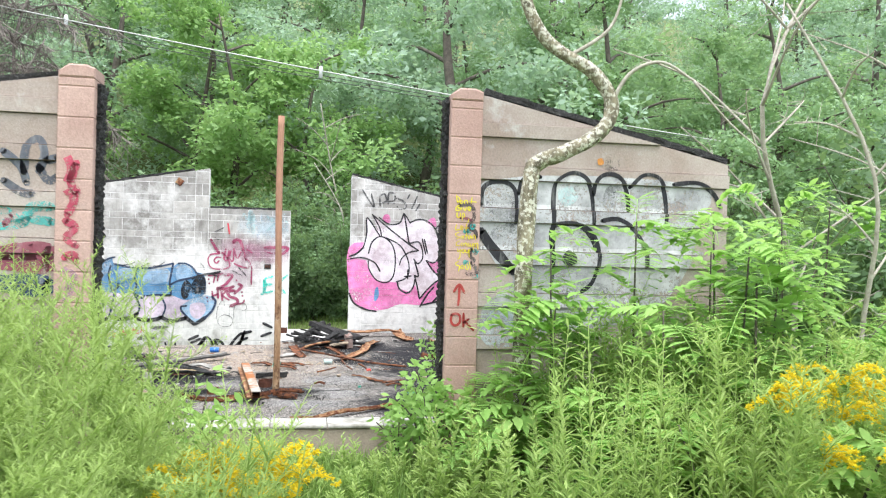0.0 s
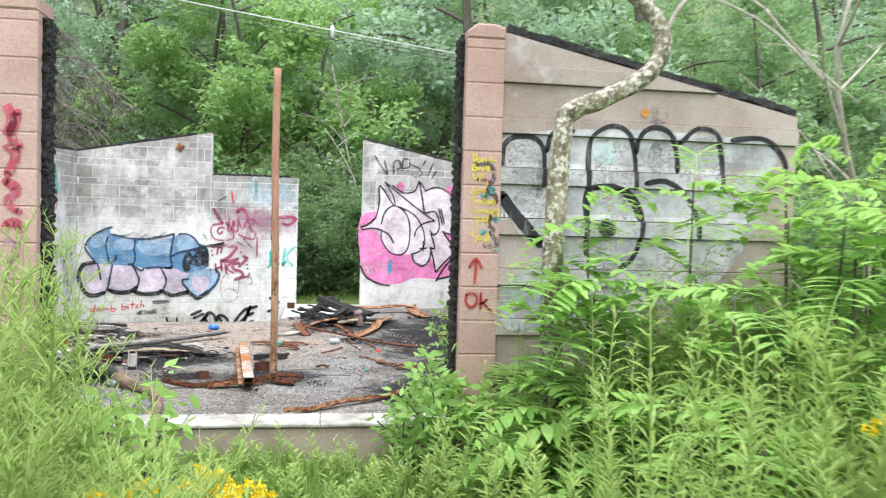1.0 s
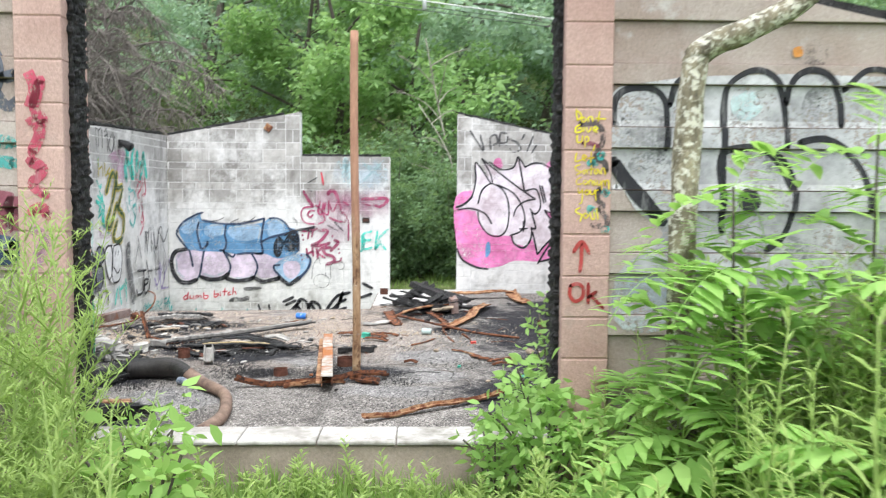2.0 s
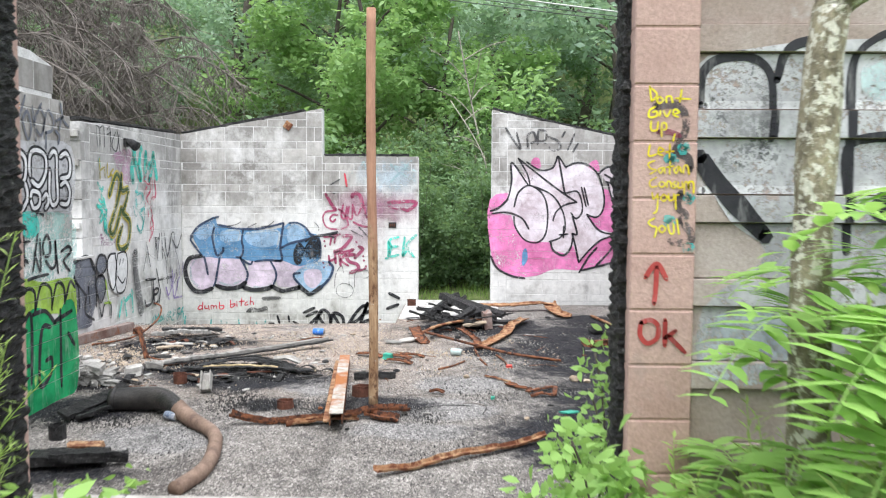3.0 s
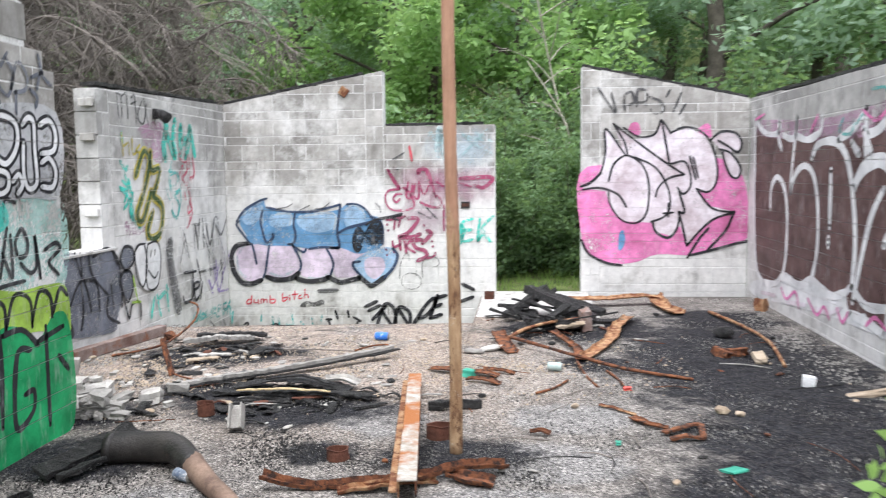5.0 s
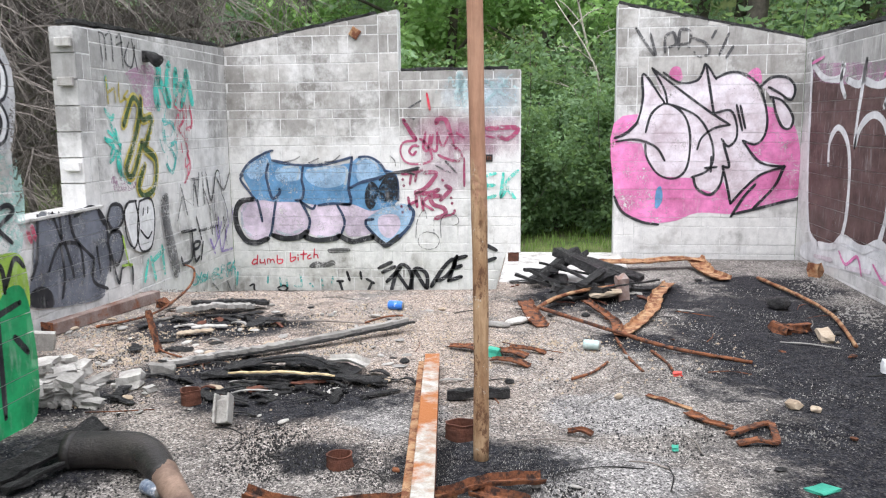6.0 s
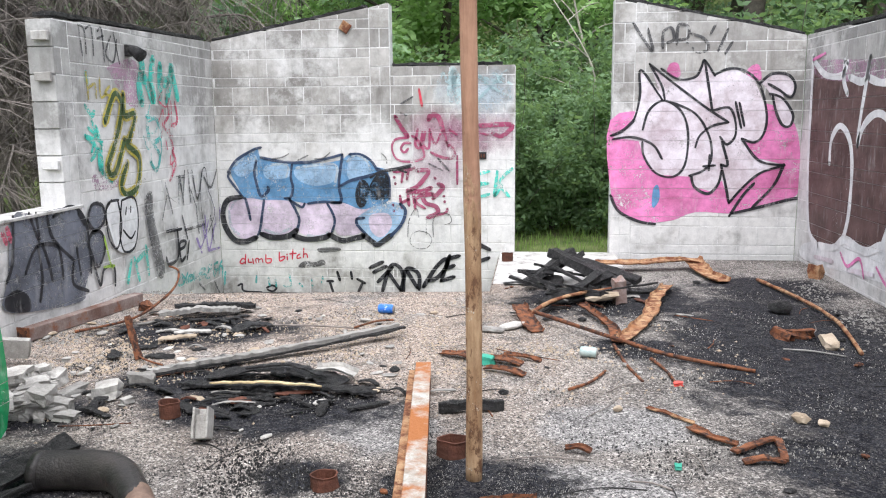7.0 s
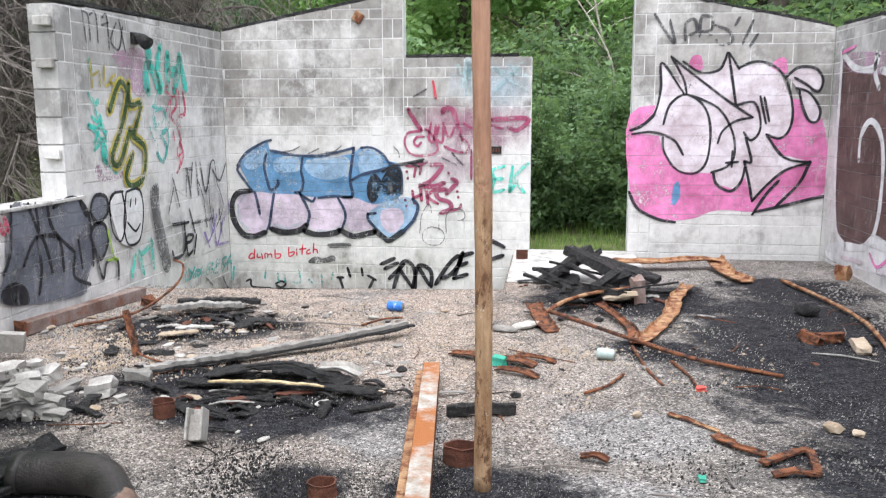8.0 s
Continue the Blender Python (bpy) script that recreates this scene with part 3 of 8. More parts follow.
def tree(name, height, spread, seed, material, leaf=0.155, clumps=176, per=62, low=0.18, bark=DARK_BARK, label=""):
    """A broadleaf tree: tapered trunk, limbs, and a ragged crown of leaf clumps."""
    rng = np.random.default_rng(seed)
    root = new(name)
    trunk = bend([(0, 0, -0.4), (rng.normal() * 0.15, rng.normal() * 0.15, height * 0.3), (rng.normal() * 0.3, rng.normal() * 0.3, height * 0.6), (rng.normal() * 0.4, rng.normal() * 0.4, height * 0.95)], 5)
    part("trunk", tube("trunk", trunk, [0.022 * height * (1 - 0.9 * i / (len(trunk) - 1)) for i in range(len(trunk))], bark), root)
    centres, sizes = [], []
    limbs = 11
    for i in range(limbs):
        t = low + (0.95 - low) * i / (limbs - 1)
        p = trunk[int(t * (len(trunk) - 1))]
        a = i * 2.4 + rng.normal() * 0.4
        reach = spread * (0.35 + 0.75 * math.sin(math.pi * min(1, (t - low) / (1 - low) * 0.85 + 0.12))) * rng.uniform(0.75, 1.2)
        tip = p + Vector((math.cos(a) * reach, math.sin(a) * reach, reach * rng.uniform(0.1, 0.5)))
        mid = p.lerp(tip, 0.5) + Vector((0, 0, 0.12 * reach))
        line = bend([p, mid, tip], 4)
        part("limb", tube("limb", line, [0.006 * height * (1 - 0.85 * j / (len(line) - 1)) for j in range(len(line))], bark, 5), root)
        for j in range(clumps // limbs):
            f = rng.uniform(0.25, 1.08) ** 0.8
            q = p.lerp(tip, f)
            centres.append((q.x + rng.normal() * spread * 0.16, q.y + rng.normal() * spread * 0.16, q.z + rng.normal() * spread * 0.11))
            sizes.append(spread * rng.uniform(0.1, 0.2))
    part("crown", leaf_cloud("crown", centres, sizes, per, leaf, material, rng, flat=0.7), root)
    return tagged(root, label or "leafy green broadleaf tree on the hillside", "tree", "hillside trees")


def woods():
    rng = random.Random(4)
    kinds = [tree("tree", 8.5, 2.9, 11, LEAF, label="tall dark green broadleaf tree on the hillside"), tree("tree", 7.5, 2.6, 12, LEAF_LIGHT, 0.18, label="bright green broadleaf tree on the hillside"), tree("tree", 10, 3.2, 13, LEAF_HAZED, 0.18, label="tall green tree on the hillside, haze put into its leaf colour")]
    kinds[0].matrix_basis = Matrix.Translation((8.5, 20, ground_height(8.5, 20)))
    kinds[1].matrix_basis = Matrix.Translation((-1.9, 21, ground_height(-1.9, 21)))
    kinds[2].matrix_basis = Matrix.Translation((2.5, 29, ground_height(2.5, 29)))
    spots = []
    for row, y in enumerate((18.5, 23, 28, 34, 41)):
        step = 3.0 + row * 0.5
        x = -16 - 5 * row + (row % 2) * 1.5
        while x < 18 + 7 * row:
            spots.append((x + rng.uniform(-1, 1), y + rng.uniform(-1.3, 1.3), row))
            x += step
    for x, y, row in spots:
        if y < 22 and (-12 < x < -3.2):
            continue
        if row == 0 and -3.2 <= x < 2.6:
            y += 2.0
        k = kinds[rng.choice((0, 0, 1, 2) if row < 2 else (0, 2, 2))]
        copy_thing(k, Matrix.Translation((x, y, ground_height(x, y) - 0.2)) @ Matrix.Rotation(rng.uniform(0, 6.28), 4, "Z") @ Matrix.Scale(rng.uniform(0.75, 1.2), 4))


woods()


def shrub(name, r, h, seed, material, leaf=0.09, clumps=60, per=40, label=""):
    rng = np.random.default_rng(seed)
    root = new(name)
    cs, ss = [], []
    for i in range(7):
        a, out = i * 0.9 + rng.normal() * 0.2, r * rng.uniform(0.3, 0.9)
        tip = (math.cos(a) * out, math.sin(a) * out, h * rng.uniform(0.6, 1))
        line = bend([(0, 0, -0.1), (tip[0] * 0.4, tip[1] * 0.4, tip[2] * 0.5), tip], 4)
        part("stem", tube("stem", line, [0.014 * (1 - 0.8 * j / (len(line) - 1)) for j in range(len(line))], DARK_BARK, 5), root)
        for j in range(clumps // 7):
            p = line[int(rng.uniform(0.25, 1) * (len(line) - 1))]
            cs.append((p.x + rng.normal() * r * 0.16, p.y + rng.normal() * r * 0.16, p.z + rng.normal() * h * 0.06))
            ss.append(r * rng.uniform(0.1, 0.22))
    part("foliage", leaf_cloud("foliage", cs, ss, per, leaf, material, rng), root)
    return tagged(root, label or "dense green shrub behind the ruin", "shrub", "shrubs behind the ruin")


def thicket():
    rng = random.Random(8)
    a = shrub("shrub", 1.4, 2.6, 3, LEAF_DEEP, 0.1, 100, 70)
    b = shrub("shrub", 1.2, 2.0, 4, LEAF, 0.09, 90, 60)
    a.matrix_basis, b.matrix_basis = Matrix.Translation((0.9, 15.6, 0)), Matrix.Translation((2.6, 15.2, 0))
    for x, y, s in ((0.75, 14.1, 0.75), (1.85, 14.2, 0.78), (1.3, 14.6, 0.8), (1.25, 15.3, 0.9), (0.3, 14.9, 0.9)):
        copy_thing(a if s < 0.8 else b, Matrix.Translation((x, y, ground_height(x, y))) @ Matrix.Rotation(x * 9, 4, "Z") @ Matrix.Scale(s, 4))
    for i in range(48):
        x, y = rng.uniform(-3, 12), rng.uniform(14.6, 18.5)
        if x > 5.2:
            y = rng.uniform(4.5, 18)
        if 0.4 < x < 2.4 and y < 14.4:
            continue
        copy_thing(rng.choice((a, b)), Matrix.Translation((x, y, ground_height(x, y))) @ Matrix.Rotation(rng.uniform(0, 6), 4, "Z") @ Matrix.Scale(rng.uniform(0.7, 1.3), 4))


thicket()


def plant_blades(rng, base, height, lean, leaves, length, width, fan=1.0, start=0.1):
    """Vertices and faces of one leafy weed: a thin stem and narrow folded leaves all along it."""
    vs, fs = [], []
    a0 = rng.uniform(0, 6.28)
    tip = np.array([math.cos(a0) * lean, math.sin(a0) * lean, height])

    def at(t):
        return np.array(base) + tip * t + np.array([0, 0, -0.12 * lean * t * t])

    r = 0.0035 + 0.002 * height
    for s in range(3):
        t0, t1 = s / 3, (s + 1) / 3
        p, q = at(t0), at(t1)
        k = len(vs)
        for c, rr in ((p, r * (1 - 0.7 * t0)), (q, r * (1 - 0.7 * t1))):
            for j in range(3):
                vs.append((c[0] + rr * math.cos(j * 2.1), c[1] + rr * math.sin(j * 2.1), c[2]))
        for j in range(3):
            fs.append((k + j, k + (j + 1) % 3, k + 3 + (j + 1) % 3, k + 3 + j))
    for i in range(leaves):
        t = start + (1 - start) * (i + rng.random()) / leaves
        p = at(t)
        a = i * 2.4 + rng.normal() * 0.3
        L = length * (1.15 - 0.75 * t) * rng.uniform(0.7, 1.25)
        w = width * (1.1 - 0.6 * t)
        up = rng.uniform(0.2, 1.2) * fan
        d = np.array([math.cos(a), math.sin(a), up])
        d /= np.linalg.norm(d)
        s = np.array([-math.sin(a), math.cos(a), 0])
        mid, end = p + d * L * 0.5 + np.array([0, 0, 0.03 * L]), p + d * L + np.array([0, 0, -0.08 * L])
        k = len(vs)
        vs += [tuple(p), tuple(mid + s * w * 0.5), tuple(end), tuple(mid - s * w * 0.5)]
        fs.append((k, k + 1, k + 2, k + 3))
    return vs, fs, at(1.0)


def weeds(name, spots, material, label, category, seed, height=(0.8, 1.15), leaves=46, length=0.12, width=0.022, lean=0.16, sprigs=0):
    rng = np.random.default_rng(seed)
    vs, fs, tips = [], [], []
    for x, y in spots:
        v, f, tip = plant_blades(rng, (x, y, ground_height(x, y) - 0.02), rng.uniform(*height), rng.uniform(0.02, lean), leaves, length, width)
        k = len(vs)
        vs += v
        fs += [tuple(i + k for i in q) for q in f]
        tips.append(tip)
        root = np.array((x, y, ground_height(x, y)))
        for j in range(sprigs):
            t = rng.uniform(0.35, 0.95)
            v, f, _ = plant_blades(rng, tuple(root + (tip - root) * t), rng.uniform(0.12, 0.3), rng.uniform(0.1, 0.26), 20, length * 0.62, width * 0.6)
            k = len(vs)
            vs += v
            fs += [tuple(i + k for i in q) for q in f]
    tagged(part(name, mesh_of(name, vs, fs, material)), label, category, kind="stuff")
    return tips


def scatter(rng, n, x0, x1, y0, y1, keep=lambda x, y: True):
    out = []
    while len(out) < n:
        x, y = rng.uniform(x0, x1), rng.uniform(y0, y1)
        if keep(x, y):
            out.append((x, y))
    return out


RNG = random.Random(21)
weeds("weed_thicket", scatter(RNG, 560, -3.4, 0.6, 0.9, 4.0, lambda x, y: x < min(0.5, 1.1 - 0.62 * (y - 1.6))), WEED, "thicket of tall feathery green weeds before the ruin", "weeds", 5, (0.75, 1.5), 46, 0.12, 0.015, 0.4, 7)
weeds("weed_thicket", scatter(RNG, 330, 2.3, 5.6, 1.2, 3.9, lambda x, y: x > 2.9 - 0.1 * y), WEED, "thicket of tall leafy goldenrod stems before the ruin", "weeds", 6, (0.6, 1.3), 54, 0.16, 0.021, 0.26, 3)


def leafy_weed(name, height, seed, leaves, length, width, lean, sprigs, label, group):
    """One upright weed: a stem, its narrow leaves and its side sprigs."""
    rng = np.random.default_rng(seed)
    root = new(name)
    v, f, tip = plant_blades(rng, (0, 0, -0.02), height, lean, leaves, length, width)
    top = Vector([float(c) for c in tip])
    part("stem", tube("stem", [(0, 0, -0.02), tuple(top * 0.35), tuple(top * 0.7), tuple(top)], [0.0055, 0.0045, 0.0035, 0.002], WEED, 4), root)
    vs, fs = list(v[18:]), [tuple(k - 18 for k in q) for q in f if max(q) >= 18]
    for j in range(sprigs):
        v, f, _ = plant_blades(rng, tuple(np.array(tip) * rng.uniform(0.35, 0.95)), rng.uniform(0.12, 0.3), rng.uniform(0.1, 0.26), 20, length * 0.62, width * 0.6)
        k = len(vs)
        vs += v
        fs += [tuple(a + k for a in q) for q in f]
    part("foliage", mesh_of("foliage", vs, fs, WEED), root)
    return tagged(root, label, "weed", group)


def stand(kinds, spots, rng):
    """Sets out weeds on the given spots, the first ones being the plants themselves."""
    for i, (x, y) in enumerate(spots):
        m = Matrix.Translation((x, y, ground_height(x, y))) @ Matrix.Rotation(rng.uniform(0, 6.28), 4, "Z") @ Matrix.Scale(rng.uniform(0.75, 1.1), 4)
        if i < len(kinds):
            kinds[i].matrix_basis = m
        else:
            copy_thing(kinds[i % len(kinds)], m)


stand([leafy_weed("young_goldenrod", 0.95 + 0.07 * i, 60 + i, 66, 0.16, 0.021, 0.05 + 0.03 * i, 0, "upright leafy goldenrod plant not yet in bloom", "unopened goldenrod") for i in range(6)], scatter(random.Random(44), 180, 2.2, 3.5, 1.6, 3.6), random.Random(45))
stand([leafy_weed("feathery_weed", 0.8 + 0.07 * i, 80 + i, 46, 0.12, 0.014, 0.08 + 0.04 * i, 6, "feathery green weed beside the trodden way", "feathery weeds") for i in range(6)], scatter(random.Random(33), 75, 0.15, 0.95, 0.95, 1.75), random.Random(34))
weeds("weed_fringe", scatter(RNG, 260, 1.75, 3.4, 1.4, 3.95, lambda x, y: x > 1.8 + 0.25 * max(0, 2.6 - y)), WEED, "low bright green weeds before the front wall", "weeds", 17, (0.3, 0.75), 46, 0.13, 0.03)
weeds("weed_fringe", scatter(RNG, 160, -2.5, 1.1, 0.2, 2.4, lambda x, y: True), WEED, "low green weeds along the trodden way", "weeds", 7, (0.25, 0.6), 34, 0.1, 0.02)


def grass(name, n, x0, x1, y0, y1, seed, h=(0.06, 0.24), keep=lambda x, y: True):
    rng = np.random.default_rng(seed)
    vs, fs = [], []
    for i in range(n):
        x, y = rng.uniform(x0, x1), rng.uniform(y0, y1)
        if not keep(x, y):
            continue
        z, a, L = ground_height(x, y) - 0.01, rng.uniform(0, 6.28), rng.uniform(*h)
        c, s, b = math.cos(a), math.sin(a), rng.uniform(0.1, 0.7) * L
        w = 0.003 + 0.01 * L
        k = len(vs)
        vs += [(x - s * w, y + c * w, z), (x + s * w, y - c * w, z), (x + c * b * 0.4 + s * w * 0.7, y + s * b * 0.4 - c * w * 0.7, z + L * 0.6), (x + c * b * 0.4 - s * w * 0.7, y + s * b * 0.4 + c * w * 0.7, z + L * 0.6), (x + c * b, y + s * b, z + L * 0.95)]
        fs += [(k, k + 1, k + 2, k + 3), (k + 3, k + 2, k + 4)]
    tagged(part(name, mesh_of(name, vs, fs, GRASS)), "uneven green grass before the ruin", "grass", kind="stuff")


grass("grass", 30000, -4, 6, -1.5, 4.15, 9)
grass("grass", 5000, -0.3, 2.1, 3.2, 4.16, 19, (0.06, 0.22))
weeds("weed_fringe", scatter(RNG, 150, -0.3, 2.1, 3.0, 4.1), WEED, "low leafy weeds along the foot of the curb", "weeds", 27, (0.12, 0.36), 30, 0.1, 0.028, 0.12)
grass("grass", 12000, -3, 8, 12.9, 17.5, 10, (0.05, 0.16))

# ---- spray paint on the walls ----
def spray(name, col, worn=0.55, thin=0.0):
    """Spray paint that has flaked and faded in places."""
    n = Nodes(name)
    tone = n.mix(n.ramp(n.noise(3.2, 6, 0.75), 0.36, 0.64), (col[0] * 0.66, col[1] * 0.66, col[2] * 0.66), tuple(min(0.85, c * 1.3 + 0.015) for c in col))
    streak = n.noise(16, 4, 0.7, stretch=(1, 1, 0.25))
    tone = n.mix(n.ramp(streak, 0.55, 0.78, 0.0, 0.4), tone, (0.6, 0.59, 0.58))
    n.end(tone, 0.75, 0, 0.25)
    mask = n.math("ADD", n.math("MULTIPLY", n.noise(42, 5, 0.8), 0.55), n.math("MULTIPLY", n.noise(4.5, 6, 0.75), 0.45))
    flake = n.math("MAXIMUM", n.ramp(mask, worn - 0.07, worn - 0.03), n.ramp(n.noise(2.6, 6, 0.7), 0.45, 0.75, thin, min(1.0, thin + 0.3)))
    clear = n.node("ShaderNodeBsdfTransparent")
    mx = n.node("ShaderNodeMixShader", Fac=flake)
    n.t.links.new(n.b.outputs[0], mx.inputs[1])
    n.t.links.new(clear.outputs[0], mx.inputs[2])
    n.t.links.new(mx.outputs[0], n.t.nodes["Material Output"].inputs["Surface"])
    return n.m


P_PINK, P_ROSE, P_BLUE, P_BLACK = spray("pink_spray", (0.75, 0.2, 0.42), 0.62), spray("pale_pink_spray", (0.74, 0.6, 0.64), 0.64), spray("blue_spray", (0.12, 0.27, 0.46), 0.62), spray("black_spray", (0.02, 0.02, 0.024), 0.66)
P_GREY, P_LILAC, P_SKY, P_NAVY = spray("thin_black_spray", (0.05, 0.05, 0.055), 0.58, 0.2), spray("lilac_spray", (0.62, 0.52, 0.62), 0.62), spray("sky_spray", (0.32, 0.47, 0.64), 0.6), spray("navy_spray", (0.03, 0.05, 0.1), 0.64)
P_MAROON, P_TEAL, P_RED, P_CYAN = spray("maroon_spray", (0.32, 0.05, 0.12), 0.6, 0.1), spray("teal_spray", (0.05, 0.55, 0.45), 0.58, 0.15), spray("red_spray", (0.62, 0.05, 0.08), 0.66), spray("pale_cyan_spray", (0.5, 0.72, 0.76), 0.55, 0.35)
P_YELLOW, P_OLIVE, P_SLATE, P_CRIMSON = spray("mustard_spray", (0.48, 0.4, 0.06), 0.6, 0.1), spray("olive_spray", (0.05, 0.09, 0.03), 0.62), spray("slate_spray", (0.13, 0.14, 0.17), 0.6, 0.05), spray("crimson_spray", (0.5, 0.06, 0.12), 0.57, 0.15)
P_VIOLET, P_WHITE, P_GREEN, P_LIME = spray("violet_spray", (0.3, 0.22, 0.5), 0.58, 0.15), spray("white_spray", (0.84, 0.84, 0.85), 0.68), spray("green_spray", (0.01, 0.3, 0.1), 0.68), spray("lime_spray", (0.36, 0.55, 0.08), 0.64)
P_MINT, P_BROWN, P_SPRAY, P_ORANGE = spray("mint_spray", (0.42, 0.68, 0.6), 0.55, 0.3), spray("brown_spray", (0.115, 0.065, 0.06), 0.67), spray("grey_white_spray", (0.46, 0.46, 0.47), 0.6, 0.05), spray("orange_spray", (0.6, 0.25, 0.05), 0.6)
P_PALE, P_YEL, P_SEA, P_WINE = spray("pale_blue_spray", (0.55, 0.62, 0.7), 0.55, 0.25), spray("yellow_marker", (0.85, 0.62, 0.02), 0.7), spray("sea_green_spray", (0.08, 0.45, 0.42), 0.56, 0.2), spray("wine_spray", (0.25, 0.07, 0.1), 0.58, 0.15)
P_HOLE = spray("flaked_black_spray", (0.015, 0.016, 0.02), 0.585)
P_LEDGE_LIGHT, P_SMOKE = spray("ledge_highlight", (0.66, 0.66, 0.67), 0.6, 0.1), spray("smoky_spray", (0.07, 0.07, 0.075), 0.52, 0.6)
P_RUSTRED = spray("dark_red_spray", (0.36, 0.045, 0.04), 0.66)
P_MAUVE = spray("mauve_spray", (0.5, 0.3, 0.42), 0.55, 0.35)

from mathutils.geometry import tessellate_polygon

WALL_OF = {
    "pink_mural": (wall_rear_right, FACE_BACK, "pink and white bubble-letter mural with black outlines"),
    "blue_mural": (wall_rear_left, FACE_BACK, "blue and lilac bubble-letter mural with dark outlines"),
    "lettering": (wall_rear_left, FACE_BACK, "sprayed and scrawled words"),
    "left_lettering": (wall_left, FACE_LEFT, "overlapping sprayed tags"),
    "right_lettering": (wall_right, FACE_RIGHT, "brown letters outlined in white spray"),
    "partition_lettering": (wall_partition, FACE_PART, "green, lime, white and black spray lettering"),
    "front_lettering": (wall_front_right, FACE_FRONT, "large black arched letters over pale spray, with painted-in ledge highlights"),
    "pilaster_lettering": (pilaster_right, FACE_FRONT, "hand-written words"),
    "left_front_lettering": (wall_front_left, FACE_FRONT, "blue, teal and wine spray paint"),
}
LAYER = {}


def lay(place, material, polys, colour_name):
    """Lays flat shapes as a thin coat on a wall's face, over its ledges and piers."""
    wall, m, label = WALL_OF[place]
    LAYER[place] = LAYER.get(place, 0) + 1
    lift = 0.0026 + 0.0007 * LAYER[place]
    vs, fs = [], []

    def add(poly, d):
        if len(poly) > 2:
            k = len(vs)
            vs.extend((p[0], p[1], d) for p in poly)
            fs.append(tuple(range(k, k + len(poly))))

    for poly in polys:
        if m is not FACE_FRONT:
            z = (2.11 if m is FACE_PART else 2.279) + 0.305 * 2
            top, bottom = max(p[1] for p in poly), min(p[1] for p in poly)
            while z > -0.6:
                for high, low in ((z, z - 0.102), (z - 0.102, z - 0.305)):
                    if bottom < high and top > low:
                        add(clip(clip(poly, 0, 1, high - 0.0018), 0, -1, -(low + 0.0018)), lift)
                z -= 0.305
            continue
        pier = [p for p in poly if 2.03 <= p[0] <= 2.275 or -0.525 <= p[0] <= -0.285]
        if pier and len(pier) == len(poly):
            add(poly, 0.03 + lift)
            continue
        z = 2.152 + 0.305
        while z > -0.3:
            for high, low, out in ((z, z - 0.102, 0.022), (z - 0.102, z - 0.305, 0.0)):
                add(clip(clip(poly, 0, 1, high - 0.002), 0, -1, -(low + 0.004)), out + lift)
            z -= 0.305
    if vs:
        part("graffiti", mesh_of("graffiti", vs, fs, material), wall, label, m)


def strokes(place, material, width, lines):
    """Brush-like lines with round ends, drawn smoothly through the given points."""
    polys = []
    for line in lines:
        pts = bend([(a, b, 0) for a, b in line], 7)
        edge = []
        for i, p in enumerate(pts):
            d = (pts[min(i + 1, len(pts) - 1)] - pts[max(i - 1, 0)])
            d = d.normalized() if d.length > 1e-6 else Vector((1, 0, 0))
            w = width * 0.5 * (0.9 + 0.25 * noise.noise(p * 5)) * (0.7 if i in (0, len(pts) - 1) else 1)
            n = Vector((-d.y, d.x, 0)) * w
            edge.append(((p + n)[:2], (p - n)[:2]))
        for (a, b), (c, d) in zip(edge, edge[1:]):
            polys.append([b, d, c, a])
        for p, s in ((pts[0], -1), (pts[-1], 1)):
            polys.append([(p.x + width * 0.38 * math.cos(t), p.y + width * 0.38 * math.sin(t)) for t in (0, 1.05, 2.1, 3.14, 4.2, 5.24)])
    lay(place, material, polys, "")


def fill(place, material, outline, sharp=False):
    """A painted area with the given outline, rounded off unless sharp."""
    ring = [(a, b, 0) for a, b in outline]
    if not sharp:
        ring = [tuple(p) for p in bend([ring[-1], *ring, ring[0], ring[1]], 4)][4:-4]
    pts = [Vector(p) for p in ring]
    tris = tessellate_polygon([pts])
    polys = []
    for t in tris:
        tri = [(pts[i].x, pts[i].y) for i in t]
        area = (tri[1][0] - tri[0][0]) * (tri[2][1] - tri[0][1]) - (tri[2][0] - tri[0][0]) * (tri[1][1] - tri[0][1])
        polys.append(tri if area > 0 else tri[::-1])
    lay(place, material, polys, "")


